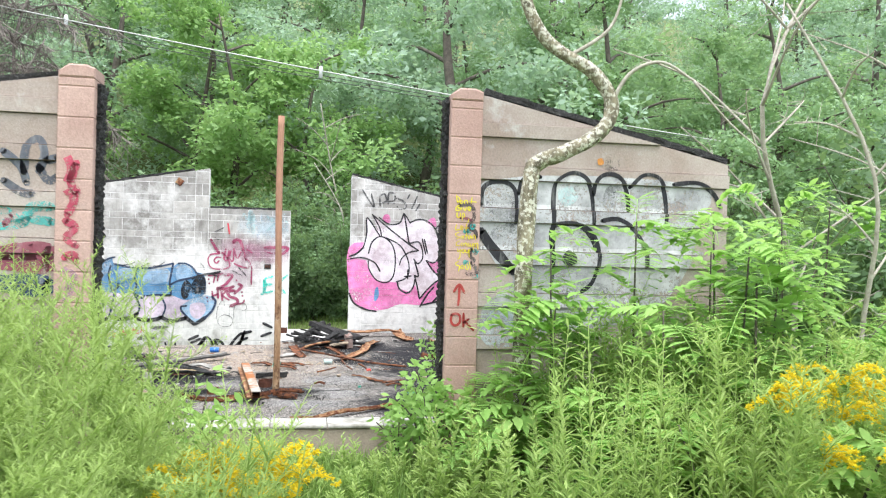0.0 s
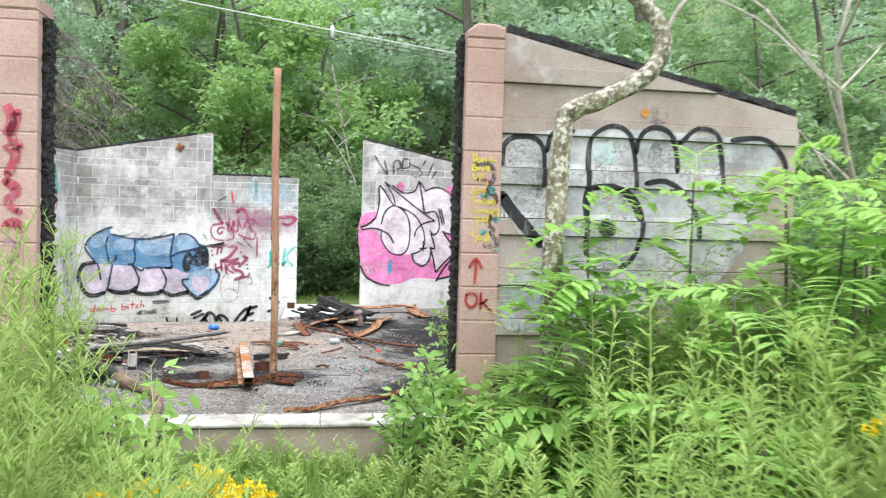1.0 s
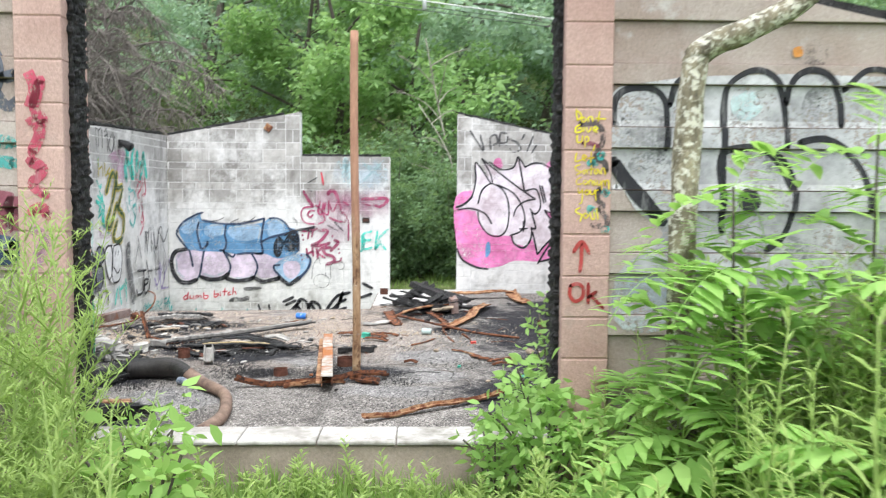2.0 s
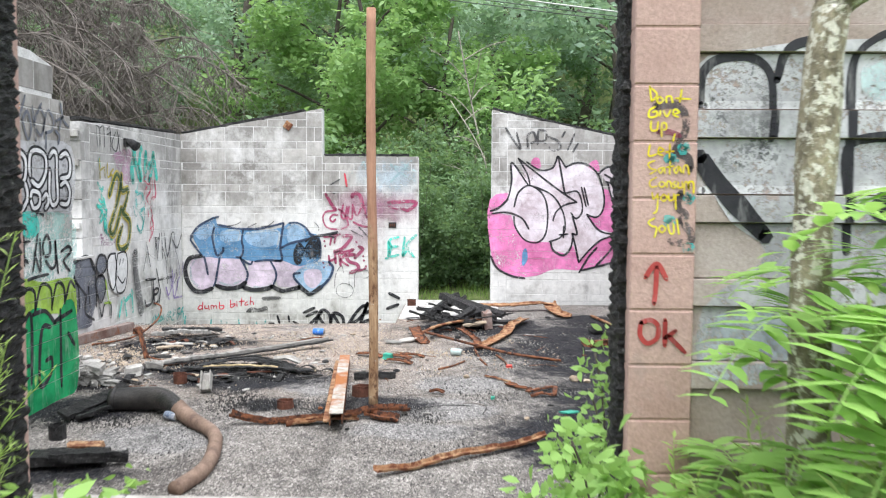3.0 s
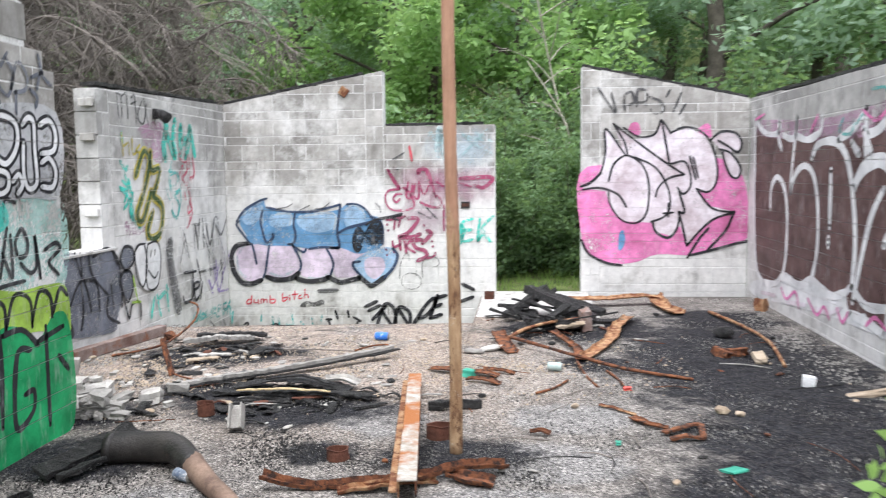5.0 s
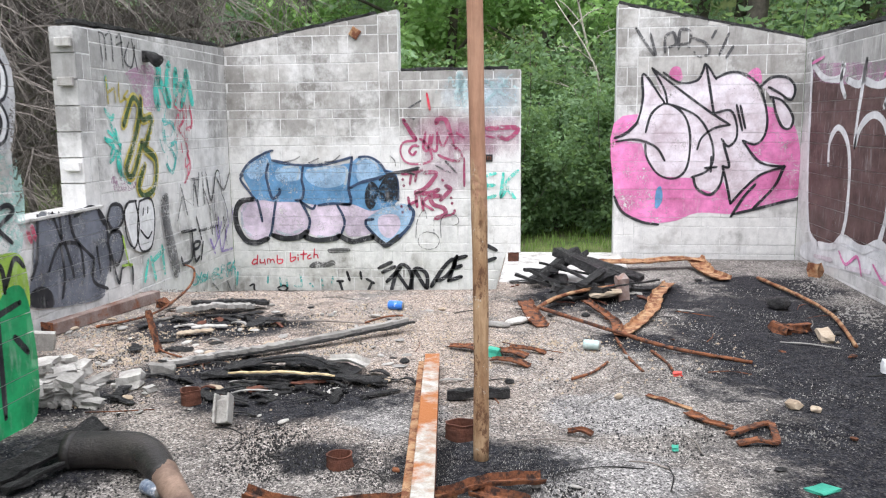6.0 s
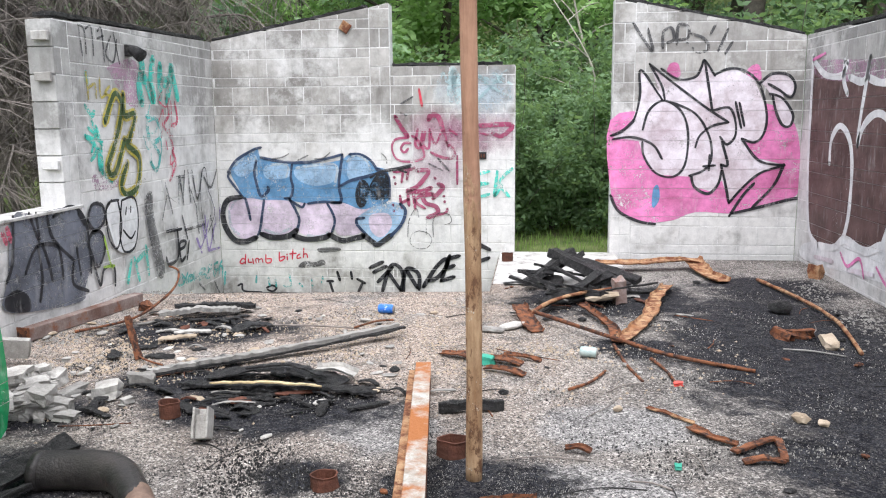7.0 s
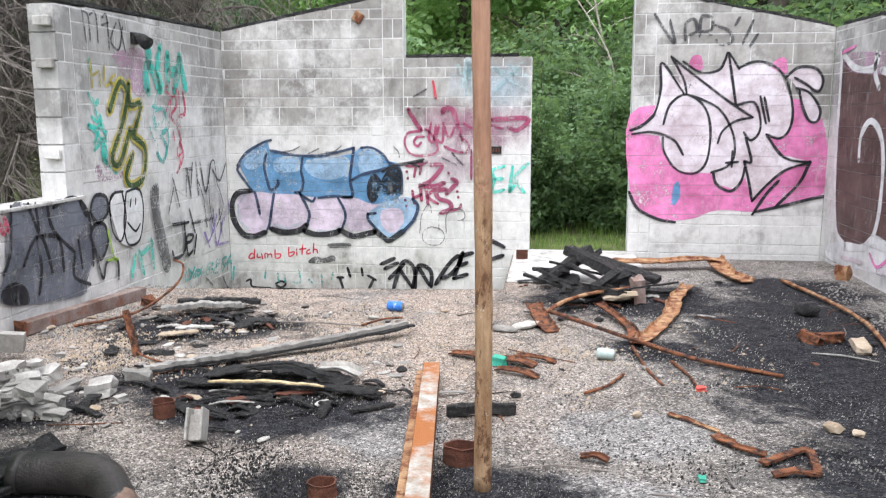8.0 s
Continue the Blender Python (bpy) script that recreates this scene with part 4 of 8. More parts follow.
def mist(name, col, cx, cz, rx, rz, most):
    """A cloud of thin overspray on the rear wall, fading outwards."""
    n = Nodes(name)
    sep = n.node("ShaderNodeSeparateXYZ", Vector=n.pos)
    dx = n.math("DIVIDE", n.math("SUBTRACT", sep.outputs["X"], cx), rx)
    dz = n.math("DIVIDE", n.math("SUBTRACT", sep.outputs["Z"], cz), rz)
    d = n.math("SQRT", n.math("ADD", n.math("MULTIPLY", dx, dx), n.math("MULTIPLY", dz, dz)))
    n.end(col, 0.8, 0, 0.2)
    cover = n.math("MULTIPLY", n.ramp(n.math("ADD", d, n.ramp(n.noise(7, 5, 0.7, stretch=(1, 1, 0.5)), 0.3, 0.7, -0.35, 0.35)), 1.0, 0.1), most)
    cover = n.math("MULTIPLY", cover, n.ramp(n.noise(60, 4, 0.8), 0.35, 0.6, 0.45, 1.0))
    clear = n.node("ShaderNodeBsdfTransparent")
    mx = n.node("ShaderNodeMixShader", Fac=cover)
    n.t.links.new(clear.outputs[0], mx.inputs[1])
    n.t.links.new(n.b.outputs[0], mx.inputs[2])
    n.t.links.new(mx.outputs[0], n.t.nodes["Material Output"].inputs["Surface"])
    fill("lettering", n.m, [(cx - rx, cz - rz), (min(cx + rx, 0.82), cz - rz), (min(cx + rx, 0.82), cz + rz), (cx - rx, cz + rz)], True)


mist("maroon_mist", (0.36, 0.1, 0.2), 0.08, 1.36, 0.55, 0.3, 0.7)
mist("rose_mist", (0.5, 0.3, 0.38), 0.6, 1.36, 0.5, 0.26, 0.65)
mist("plum_mist", (0.3, 0.14, 0.22), 0.0, 0.95, 0.4, 0.28, 0.45)
mist("pale_blue_mist", (0.6, 0.72, 0.8), 0.5, 1.78, 0.55, 0.28, 0.7)


fill('pink_mural', P_PINK, [(1.85, 1.48), (2.38, 1.58), (3.06, 1.66), (3.52, 1.62), (3.73, 1.44), (3.81, 1.12), (3.82, 0.73), (3.69, 0.64), (3.4, 0.57), (3.18, 0.49), (2.77, 0.5), (2.53, 0.41), (2.23, 0.39), (2.0, 0.49), (1.88, 0.68)])
fill('pink_mural', P_ROSE, [(1.88, 1.3), (2.06, 1.42), (2.14, 1.67), (2.15, 2.0), (2.35, 1.78), (2.24, 2.06), (2.48, 1.86), (2.71, 1.92), (2.8, 2.08), (2.9, 1.93), (3.11, 2.0), (3.31, 1.89), (3.44, 1.59), (3.45, 1.39), (3.37, 1.24), (3.21, 1.27), (3.35, 1.08), (3.64, 1.01), (3.36, 0.89), (3.11, 0.6), (3.03, 0.84), (2.93, 0.72), (2.75, 0.77), (2.69, 0.88), (2.37, 0.9), (2.23, 1.04), (2.15, 1.26)], sharp=True)
fill('pink_mural', P_ROSE, [(3.38, 1.87), (3.53, 1.95), (3.68, 1.89), (3.7, 1.73), (3.6, 1.73), (3.71, 1.53), (3.67, 1.4), (3.57, 1.47), (3.48, 1.73)])
fill('pink_mural', P_PINK, [(2.42, 1.97), (2.45, 2.06), (2.53, 2.06), (2.56, 1.94), (2.49, 1.92)])
fill('pink_mural', P_PINK, [(3.22, 1.95), (3.3, 2.04), (3.36, 2.01), (3.37, 1.87)])
fill('pink_mural', P_BLUE, [(2.31, 0.58), (2.32, 0.75), (2.37, 0.79), (2.39, 0.65), (2.34, 0.55)])
strokes('pink_mural', P_BLACK, 0.028, [[(2.19, 1.38), (2.25, 1.58), (2.4, 1.68), (2.58, 1.57), (2.66, 1.34), (2.64, 1.01), (2.52, 0.88), (2.34, 0.92), (2.21, 1.1), (2.19, 1.25)], [(1.88, 1.28), (2.09, 1.3), (2.3, 1.22), (2.4, 1.07)], [(1.88, 1.32), (2.08, 1.46), (2.15, 1.73), (2.15, 2.0), (2.34, 1.75), (2.38, 1.69)], [(2.24, 2.06), (2.37, 1.84), (2.41, 1.68)], [(2.24, 2.06), (2.48, 1.87), (2.84, 1.6), (3.07, 1.45)], [(2.36, 2.01), (2.54, 1.9), (2.71, 1.92), (2.77, 2.02), (2.8, 2.09), (2.91, 1.93)]])
strokes('pink_mural', P_BLACK, 0.028, [[(2.8, 2.09), (2.85, 1.83), (2.9, 1.56)], [(2.91, 1.94), (3.05, 2.0), (3.22, 1.97), (3.37, 1.82), (3.45, 1.53), (3.43, 1.33), (3.34, 1.24), (3.21, 1.28)], [(2.46, 1.67), (2.73, 1.54), (2.88, 1.3), (2.91, 1.07), (2.84, 0.95), (2.69, 0.89)], [(3.07, 1.45), (2.9, 1.41), (2.78, 1.31), (2.74, 1.19)], [(2.9, 1.57), (3.07, 1.6), (3.14, 1.45), (3.14, 1.3), (3.06, 1.22), (2.99, 1.3)], [(3.13, 1.66), (3.2, 1.39)], [(3.17, 1.65), (3.23, 1.41)]])
strokes('pink_mural', P_BLACK, 0.03, [[(3.21, 1.28), (3.35, 1.09), (3.47, 1.02), (3.66, 1.0)], [(3.66, 1.0), (3.42, 0.92), (3.25, 0.77), (3.11, 0.6)], [(3.11, 0.6), (3.06, 0.83), (3.01, 1.01)], [(3.01, 1.01), (3.08, 1.01), (3.01, 1.25)], [(2.71, 0.89), (2.75, 0.77), (2.89, 0.7), (2.99, 0.8), (3.02, 0.95)], [(2.89, 1.11), (2.89, 0.95)], [(2.83, 0.99), (2.95, 1.0)], [(3.37, 1.85), (3.48, 1.94), (3.64, 1.93), (3.72, 1.82), (3.68, 1.7), (3.57, 1.77), (3.45, 1.84)], [(3.47, 1.74), (3.6, 1.69), (3.71, 1.53), (3.69, 1.41), (3.61, 1.42), (3.54, 1.56), (3.5, 1.72)]])
strokes('pink_mural', P_BLACK, 0.035, [[(1.87, 0.68), (1.96, 0.51), (2.17, 0.4), (2.35, 0.37)], [(3.12, 0.46), (3.25, 0.68), (3.36, 0.81)], [(3.35, 0.55), (3.56, 0.79), (3.65, 1.01)], [(3.15, 0.49), (3.4, 0.55), (3.69, 0.63), (3.84, 0.66)], [(1.86, 1.32), (1.97, 1.36), (2.1, 1.48)]])
strokes('pink_mural', P_GREY, 0.032, [[(2.06, 2.48), (2.17, 2.31), (2.27, 2.19), (2.21, 2.42)], [(2.37, 2.22), (2.37, 2.38), (2.45, 2.42), (2.48, 2.31), (2.41, 2.27)], [(2.51, 2.25), (2.52, 2.44), (2.62, 2.43), (2.62, 2.32), (2.53, 2.3)], [(2.65, 2.36), (2.78, 2.31), (2.83, 2.21), (2.73, 2.17), (2.61, 2.27)], [(2.89, 2.44), (2.85, 2.36)], [(3.02, 2.4), (2.93, 2.18)], [(3.07, 2.27), (3.0, 2.15)]])
fill('blue_mural', P_LILAC, [(-2.42, 0.51), (-2.34, 0.64), (-2.16, 0.64), (-2.01, 0.64), (-2.0, 0.47), (-2.06, 0.27), (-2.18, 0.18), (-2.31, 0.19), (-2.4, 0.31)])
fill('blue_mural', P_LILAC, [(-1.99, 0.64), (-1.7, 0.64), (-1.6, 0.44), (-1.62, 0.32), (-1.77, 0.23), (-1.95, 0.23), (-2.04, 0.29)])
fill('blue_mural', P_LILAC, [(-1.57, 0.59), (-1.43, 0.61), (-1.23, 0.59), (-1.18, 0.4), (-1.21, 0.27), (-1.35, 0.2), (-1.5, 0.21), (-1.61, 0.27), (-1.58, 0.39)])
fill('blue_mural', P_LILAC, [(-1.22, 0.59), (-0.94, 0.57), (-0.74, 0.56), (-0.87, 0.45), (-0.93, 0.37), (-0.86, 0.28), (-0.95, 0.23), (-1.12, 0.22), (-1.18, 0.3)])
fill('blue_mural', P_BLUE, [(-2.37, 0.93), (-2.31, 1.04), (-2.18, 1.15), (-2.05, 1.21), (-2.01, 1.1), (-1.84, 1.05), (-1.64, 1.04), (-1.34, 1.03), (-1.09, 1.07), (-0.99, 1.13), (-0.82, 1.12), (-0.71, 1.0), (-0.56, 0.93), (-0.56, 0.62), (-0.74, 0.54), (-0.89, 0.52), (-1.08, 0.59), (-1.28, 0.59), (-1.48, 0.58), (-1.68, 0.61), (-1.88, 0.62), (-2.01, 0.62), (-2.13, 0.64), (-2.23, 0.65), (-2.3, 0.78)])
fill('blue_mural', P_SKY, [(-1.6, 0.98), (-1.17, 1.0), (-1.18, 0.83), (-1.4, 0.78), (-1.59, 0.85)])
fill('blue_mural', P_SKY, [(-1.96, 1.0), (-1.71, 1.01), (-1.69, 0.88), (-1.95, 0.86)])
fill('blue_mural', P_SKY, [(-2.32, 0.98), (-2.08, 1.13), (-2.06, 0.98), (-2.25, 0.88)])
fill('blue_mural', P_SKY, [(-0.93, 0.41), (-0.74, 0.54), (-0.55, 0.6), (-0.41, 0.57), (-0.38, 0.47), (-0.46, 0.3), (-0.58, 0.18), (-0.7, 0.12), (-0.82, 0.23), (-0.9, 0.31)])
fill('blue_mural', P_SKY, [(-1.0, 1.07), (-0.85, 1.09), (-0.76, 1.0), (-0.78, 0.9), (-1.0, 0.85)])
fill('blue_mural', P_LILAC, [(-0.77, 0.45), (-0.57, 0.47), (-0.53, 0.33), (-0.65, 0.2), (-0.77, 0.28)])
strokes('blue_mural', P_PALE, 0.032, [[(-2.39, 0.51), (-2.32, 0.62), (-2.21, 0.64)], [(-1.96, 1.0), (-1.84, 1.02), (-1.7, 1.01), (-1.72, 0.88)], [(-1.6, 0.98), (-1.47, 1.0), (-1.15, 1.01), (-1.17, 0.78)], [(-1.02, 1.05), (-0.92, 1.12), (-0.8, 1.06), (-0.76, 0.97)], [(-0.77, 0.53), (-0.59, 0.59), (-0.45, 0.56)], [(-2.07, 1.1), (-2.06, 0.81)], [(-2.33, 1.0), (-2.08, 1.17)], [(-2.41, 0.49), (-2.39, 0.31), (-2.28, 0.2)], [(-2.0, 0.28), (-1.85, 0.24), (-1.67, 0.31)], [(-1.5, 0.22), (-1.35, 0.21), (-1.22, 0.28)]])
strokes('blue_mural', P_NAVY, 0.034, [[(-2.37, 0.93), (-2.4, 0.88), (-2.32, 0.76), (-2.23, 0.64)], [(-2.4, 0.93), (-2.29, 1.07), (-2.1, 1.18), (-2.0, 1.21)], [(-2.01, 1.1), (-1.83, 1.06), (-1.64, 1.04), (-1.41, 1.05), (-1.22, 1.09), (-1.07, 1.13)], [(-1.65, 1.02), (-1.67, 0.88), (-1.65, 0.76), (-1.68, 0.65), (-1.75, 0.64)], [(-1.07, 1.13), (-1.1, 0.95), (-1.12, 0.78), (-1.1, 0.61), (-1.21, 0.59)], [(-2.06, 1.06), (-2.09, 0.93), (-2.06, 0.76), (-2.02, 0.66), (-1.94, 0.72), (-1.94, 0.77)], [(-0.99, 1.13), (-0.87, 1.13), (-0.75, 1.06), (-0.68, 0.95)], [(-1.1, 0.78), (-0.98, 0.84), (-0.78, 0.89), (-0.61, 0.94)], [(-1.99, 0.62), (-2.02, 0.46), (-2.05, 0.29), (-2.08, 0.22)], [(-1.7, 0.64), (-1.62, 0.49), (-1.59, 0.39), (-1.63, 0.27), (-1.72, 0.21)], [(-1.69, 0.62), (-1.56, 0.54), (-1.52, 0.58)], [(-1.26, 0.58), (-1.2, 0.47), (-1.18, 0.37), (-1.22, 0.25)], [(-0.93, 0.41), (-0.92, 0.34), (-0.82, 0.23), (-0.72, 0.13)], [(-2.21, 0.64), (-2.18, 0.51), (-2.16, 0.39)], [(-0.93, 0.41), (-0.84, 0.42)], [(-1.48, 0.58), (-1.31, 0.6), (-1.1, 0.59)]])
strokes('blue_mural', P_BLACK, 0.07, [[(-2.26, 0.65), (-2.41, 0.62), (-2.48, 0.49), (-2.46, 0.31), (-2.36, 0.16), (-2.23, 0.14), (-2.1, 0.19)], [(-2.04, 0.23), (-1.9, 0.19), (-1.72, 0.21), (-1.62, 0.28)], [(-1.66, 0.21), (-1.5, 0.17), (-1.32, 0.19), (-1.25, 0.22)], [(-1.25, 0.23), (-1.1, 0.16), (-0.95, 0.19), (-0.85, 0.21)], [(-0.86, 0.23), (-0.75, 0.15), (-0.69, 0.12), (-0.53, 0.23)]])
strokes('blue_mural', P_NAVY, 0.04, [[(-0.54, 0.22), (-0.42, 0.35), (-0.37, 0.5), (-0.43, 0.58)], [(-0.68, 0.97), (-0.56, 0.88), (-0.55, 0.64)]])
fill('blue_mural', P_HOLE, [(-0.88, 0.84), (-0.82, 0.84), (-0.77, 0.76), (-0.79, 0.66), (-0.83, 0.56), (-0.89, 0.54), (-0.93, 0.61), (-0.93, 0.73)])
fill('blue_mural', P_HOLE, [(-0.76, 0.8), (-0.69, 0.9), (-0.59, 0.93), (-0.55, 0.83), (-0.57, 0.64), (-0.74, 0.63), (-0.78, 0.71)])
strokes('blue_mural', P_BLACK, 0.026, [[(-0.76, 0.87), (-0.64, 0.94), (-0.44, 0.98), (-0.3, 1.01)]])
strokes('blue_mural', P_GREY, 0.016, [[(-1.68, 1.14), (-1.76, 1.1), (-1.88, 1.08)], [(-1.46, 1.12), (-1.59, 1.06)], [(-1.21, 1.15), (-1.29, 1.09), (-1.39, 1.08)], [(-0.63, 1.14), (-0.58, 1.09), (-0.57, 1.03)]])
strokes('lettering', P_RED, 0.017, [[(-2.25, -0.07), (-2.28, -0.06), (-2.31, -0.1), (-2.29, -0.12), (-2.25, -0.1)], [(-2.24, -0.01), (-2.25, -0.12)], [(-2.21, -0.06), (-2.21, -0.1), (-2.17, -0.1)], [(-2.16, -0.06), (-2.15, -0.12)], [(-2.12, -0.11), (-2.12, -0.06), (-2.09, -0.06), (-2.09, -0.1)], [(-2.08, -0.07), (-2.05, -0.06), (-2.04, -0.1)], [(-2.0, -0.01), (-2.0, -0.1), (-1.95, -0.1), (-1.94, -0.06), (-1.99, -0.06)], [(-1.84, 0.02), (-1.84, -0.08), (-1.79, -0.06), (-1.78, -0.03), (-1.83, -0.04)], [(-1.75, -0.03), (-1.75, -0.07)], [(-1.75, 0.0), (-1.75, -0.01)], [(-1.68, 0.05), (-1.69, -0.06)], [(-1.72, 0.0), (-1.64, 0.01)], [(-1.6, 0.0), (-1.63, -0.02), (-1.63, -0.05), (-1.59, -0.04)], [(-1.55, 0.07), (-1.56, -0.04)], [(-1.55, -0.0), (-1.52, -0.0), (-1.51, -0.04)]])
strokes('lettering', P_BLACK, 0.034, [[(-1.17, -0.2), (-1.14, -0.3)], [(-1.01, -0.2), (-1.0, -0.28)], [(-1.29, -0.31), (-1.22, -0.31)], [(-1.26, -0.32), (-1.22, -0.45)], [(-0.94, -0.28), (-0.85, -0.33)], [(-0.88, -0.33), (-0.93, -0.43)]])
strokes('lettering', P_BLACK, 0.026, [[(-2.35, -0.38), (-2.3, -0.36), (-2.28, -0.44), (-2.07, -0.45)], [(-2.01, -0.4), (-1.94, -0.37), (-1.89, -0.4), (-1.94, -0.44), (-2.0, -0.42)]])
fill('lettering', P_GREY, [(-1.62, -0.15), (-1.55, -0.08), (-1.43, -0.09), (-1.33, -0.06), (-1.31, -0.12), (-1.46, -0.15)])
fill('lettering', P_GREY, [(-1.38, 0.07), (-1.15, 0.08), (-1.14, 0.04), (-1.35, 0.02)])
strokes('lettering', P_SEA, 0.028, [[(-2.12, -0.26), (-2.13, -0.34)], [(-1.98, -0.28), (-1.97, -0.37)], [(-1.9, -0.3), (-1.89, -0.38)], [(-1.73, -0.24), (-1.72, -0.38), (-1.8, -0.37)], [(-1.62, -0.34), (-1.58, -0.38)], [(-1.47, -0.28), (-1.46, -0.39)], [(-1.34, -0.26), (-1.35, -0.35)], [(-2.52, -0.17), (-2.55, -0.34)], [(-2.49, -0.21), (-2.51, -0.37)]])
strokes('lettering', P_BLACK, 0.05, [[(-0.79, -0.15), (-0.64, -0.08)], [(-0.75, -0.2), (-0.6, -0.13)], [(-0.7, -0.31), (-0.53, -0.14)], [(-0.65, -0.42), (-0.56, -0.14), (-0.47, -0.12), (-0.41, -0.23), (-0.44, -0.42)], [(-0.58, -0.2), (-0.45, -0.39)], [(-0.41, -0.42), (-0.39, -0.2), (-0.33, -0.15), (-0.23, -0.22), (-0.23, -0.39)], [(-0.37, -0.17), (-0.25, -0.37)], [(-0.18, -0.36), (-0.04, -0.14), (0.07, -0.04), (0.09, -0.11), (-0.02, -0.25), (-0.12, -0.29)], [(0.02, -0.29), (0.12, -0.0)], [(0.02, -0.29), (0.17, -0.24)], [(0.08, -0.15), (0.17, -0.11)], [(0.12, -0.03), (0.23, 0.0)], [(0.4, -0.08), (0.56, -0.02)], [(0.43, 0.14), (0.57, 0.07)]])
strokes('lettering', P_MAROON, 0.055, [[(-0.47, 1.54), (-0.4, 1.42), (-0.33, 1.32)], [(-0.49, 0.94), (-0.27, 0.98)], [(-0.1, 1.5), (-0.07, 1.55), (0.01, 1.53), (0.06, 1.37)], [(-0.24, 0.95), (-0.11, 0.95), (-0.14, 0.88), (-0.24, 0.77), (-0.35, 0.72), (-0.19, 0.72), (-0.08, 0.76)], [(-0.06, 0.69), (-0.17, 0.67), (-0.14, 0.59), (-0.03, 0.55), (-0.01, 0.48), (-0.12, 0.43)], [(-0.0, 0.8), (0.05, 0.76), (-0.06, 0.64)], [(0.42, 1.43), (0.8, 1.44), (0.7, 1.32), (0.6, 1.35)]])
strokes('lettering', P_MAROON, 0.03, [[(-0.33, 1.31), (-0.47, 1.29), (-0.51, 1.19), (-0.45, 1.07), (-0.29, 1.05), (-0.16, 1.09), (-0.17, 1.19), (-0.23, 1.29), (-0.29, 1.33)], [(-0.33, 1.19), (-0.37, 1.15), (-0.41, 1.19), (-0.37, 1.25), (-0.3, 1.25)], [(-0.22, 1.4), (-0.25, 1.24), (-0.2, 1.2), (-0.17, 1.37)], [(-0.14, 1.37), (-0.16, 1.23), (-0.1, 1.2), (-0.09, 1.4)], [(-0.08, 1.37), (-0.03, 1.24), (0.04, 1.37)], [(0.07, 1.39), (0.11, 1.21)], [(0.08, 1.27), (0.18, 1.16), (0.14, 1.08), (-0.0, 1.11), (-0.08, 1.15)], [(0.13, 1.39), (0.21, 1.34)], [(0.42, 1.37), (0.55, 1.33)], [(-0.39, 0.94), (-0.41, 0.82)], [(-0.33, 0.95), (-0.35, 0.85)], [(-0.12, 0.43), (0.07, 0.48), (0.1, 0.53)], [(0.21, 1.11), (0.21, 0.8)]])
strokes('lettering', P_MAROON, 0.036, [[(-0.43, 0.67), (-0.41, 0.53)], [(-0.34, 0.69), (-0.33, 0.56)], [(-0.42, 0.59), (-0.33, 0.63)], [(-0.28, 0.7), (-0.26, 0.52)], [(-0.18, 0.69), (-0.26, 0.61), (-0.15, 0.53)], [(-0.49, 0.88), (-0.49, 0.87)], [(-0.48, 0.81), (-0.48, 0.8)], [(-0.51, 0.57), (-0.51, 0.56)], [(-0.5, 0.51), (-0.5, 0.5)], [(0.06, 0.67), (0.06, 0.66)], [(0.07, 0.61), (0.07, 0.6)], [(-0.04, 0.87), (-0.03, 0.86)]])
strokes('lettering', P_BLACK, 0.024, [[(-0.61, 0.94), (-0.45, 0.96), (-0.31, 0.99)], [(-0.45, 0.96), (-0.35, 0.93)]])
strokes('lettering', P_GREY, 0.022, [[(-0.11, 1.03), (0.05, 0.95)], [(-0.0, 1.08), (0.12, 0.95)], [(-0.43, 1.6), (-0.38, 1.56), (-0.34, 1.55)], [(-0.41, 1.67), (-0.27, 1.75)]])
strokes('lettering', P_GREY, 0.011, [[(-0.35, 0.21), (-0.33, 0.4), (-0.25, 0.53), (-0.22, 0.43)], [(-0.22, 0.28), (-0.12, 0.25), (-0.08, 0.17), (-0.13, 0.09), (-0.24, 0.08), (-0.32, 0.14), (-0.3, 0.24), (-0.22, 0.28)], [(-0.06, 0.21), (-0.06, 0.4), (0.01, 0.48), (0.12, 0.46), (0.14, 0.38), (0.07, 0.35)], [(-0.14, 0.43), (-0.14, 0.24)]])
strokes('lettering', P_TEAL, 0.042, [[(0.42, 0.88), (0.42, 0.67), (0.38, 0.64)], [(0.56, 0.94), (0.44, 0.9), (0.46, 0.81), (0.55, 0.81)], [(0.46, 0.81), (0.44, 0.67), (0.56, 0.69)], [(0.65, 0.94), (0.62, 0.67)], [(0.81, 0.97), (0.68, 0.82), (0.78, 0.66)], [(0.62, 0.67), (0.7, 0.79)]])
strokes('lettering', P_CYAN, 0.11, [[(0.17, 2.03), (0.15, 1.72)], [(0.2, 1.98), (0.21, 1.7)]])
strokes('lettering', P_CYAN, 0.035, [[(0.01, 1.88), (0.06, 2.0), (0.11, 1.88)], [(0.45, 1.97), (0.55, 1.87), (0.8, 1.72)], [(0.75, 2.02), (0.45, 1.72)], [(0.45, 1.95), (0.7, 1.89)], [(0.6, 1.99), (0.8, 1.87)], [(-0.1, 1.83), (-0.04, 1.93)]])
strokes('lettering', P_RED, 0.028, [[(-0.2, 1.83), (-0.17, 1.65)]])
fill('left_lettering', P_MAUVE, [(10.37, 1.98), (10.85, 2.05), (10.84, 1.65), (10.63, 1.68), (10.4, 1.9)])
fill('left_lettering', P_MAUVE, [(10.0, 1.09), (10.37, 1.03), (10.31, 0.95), (10.02, 0.96)])
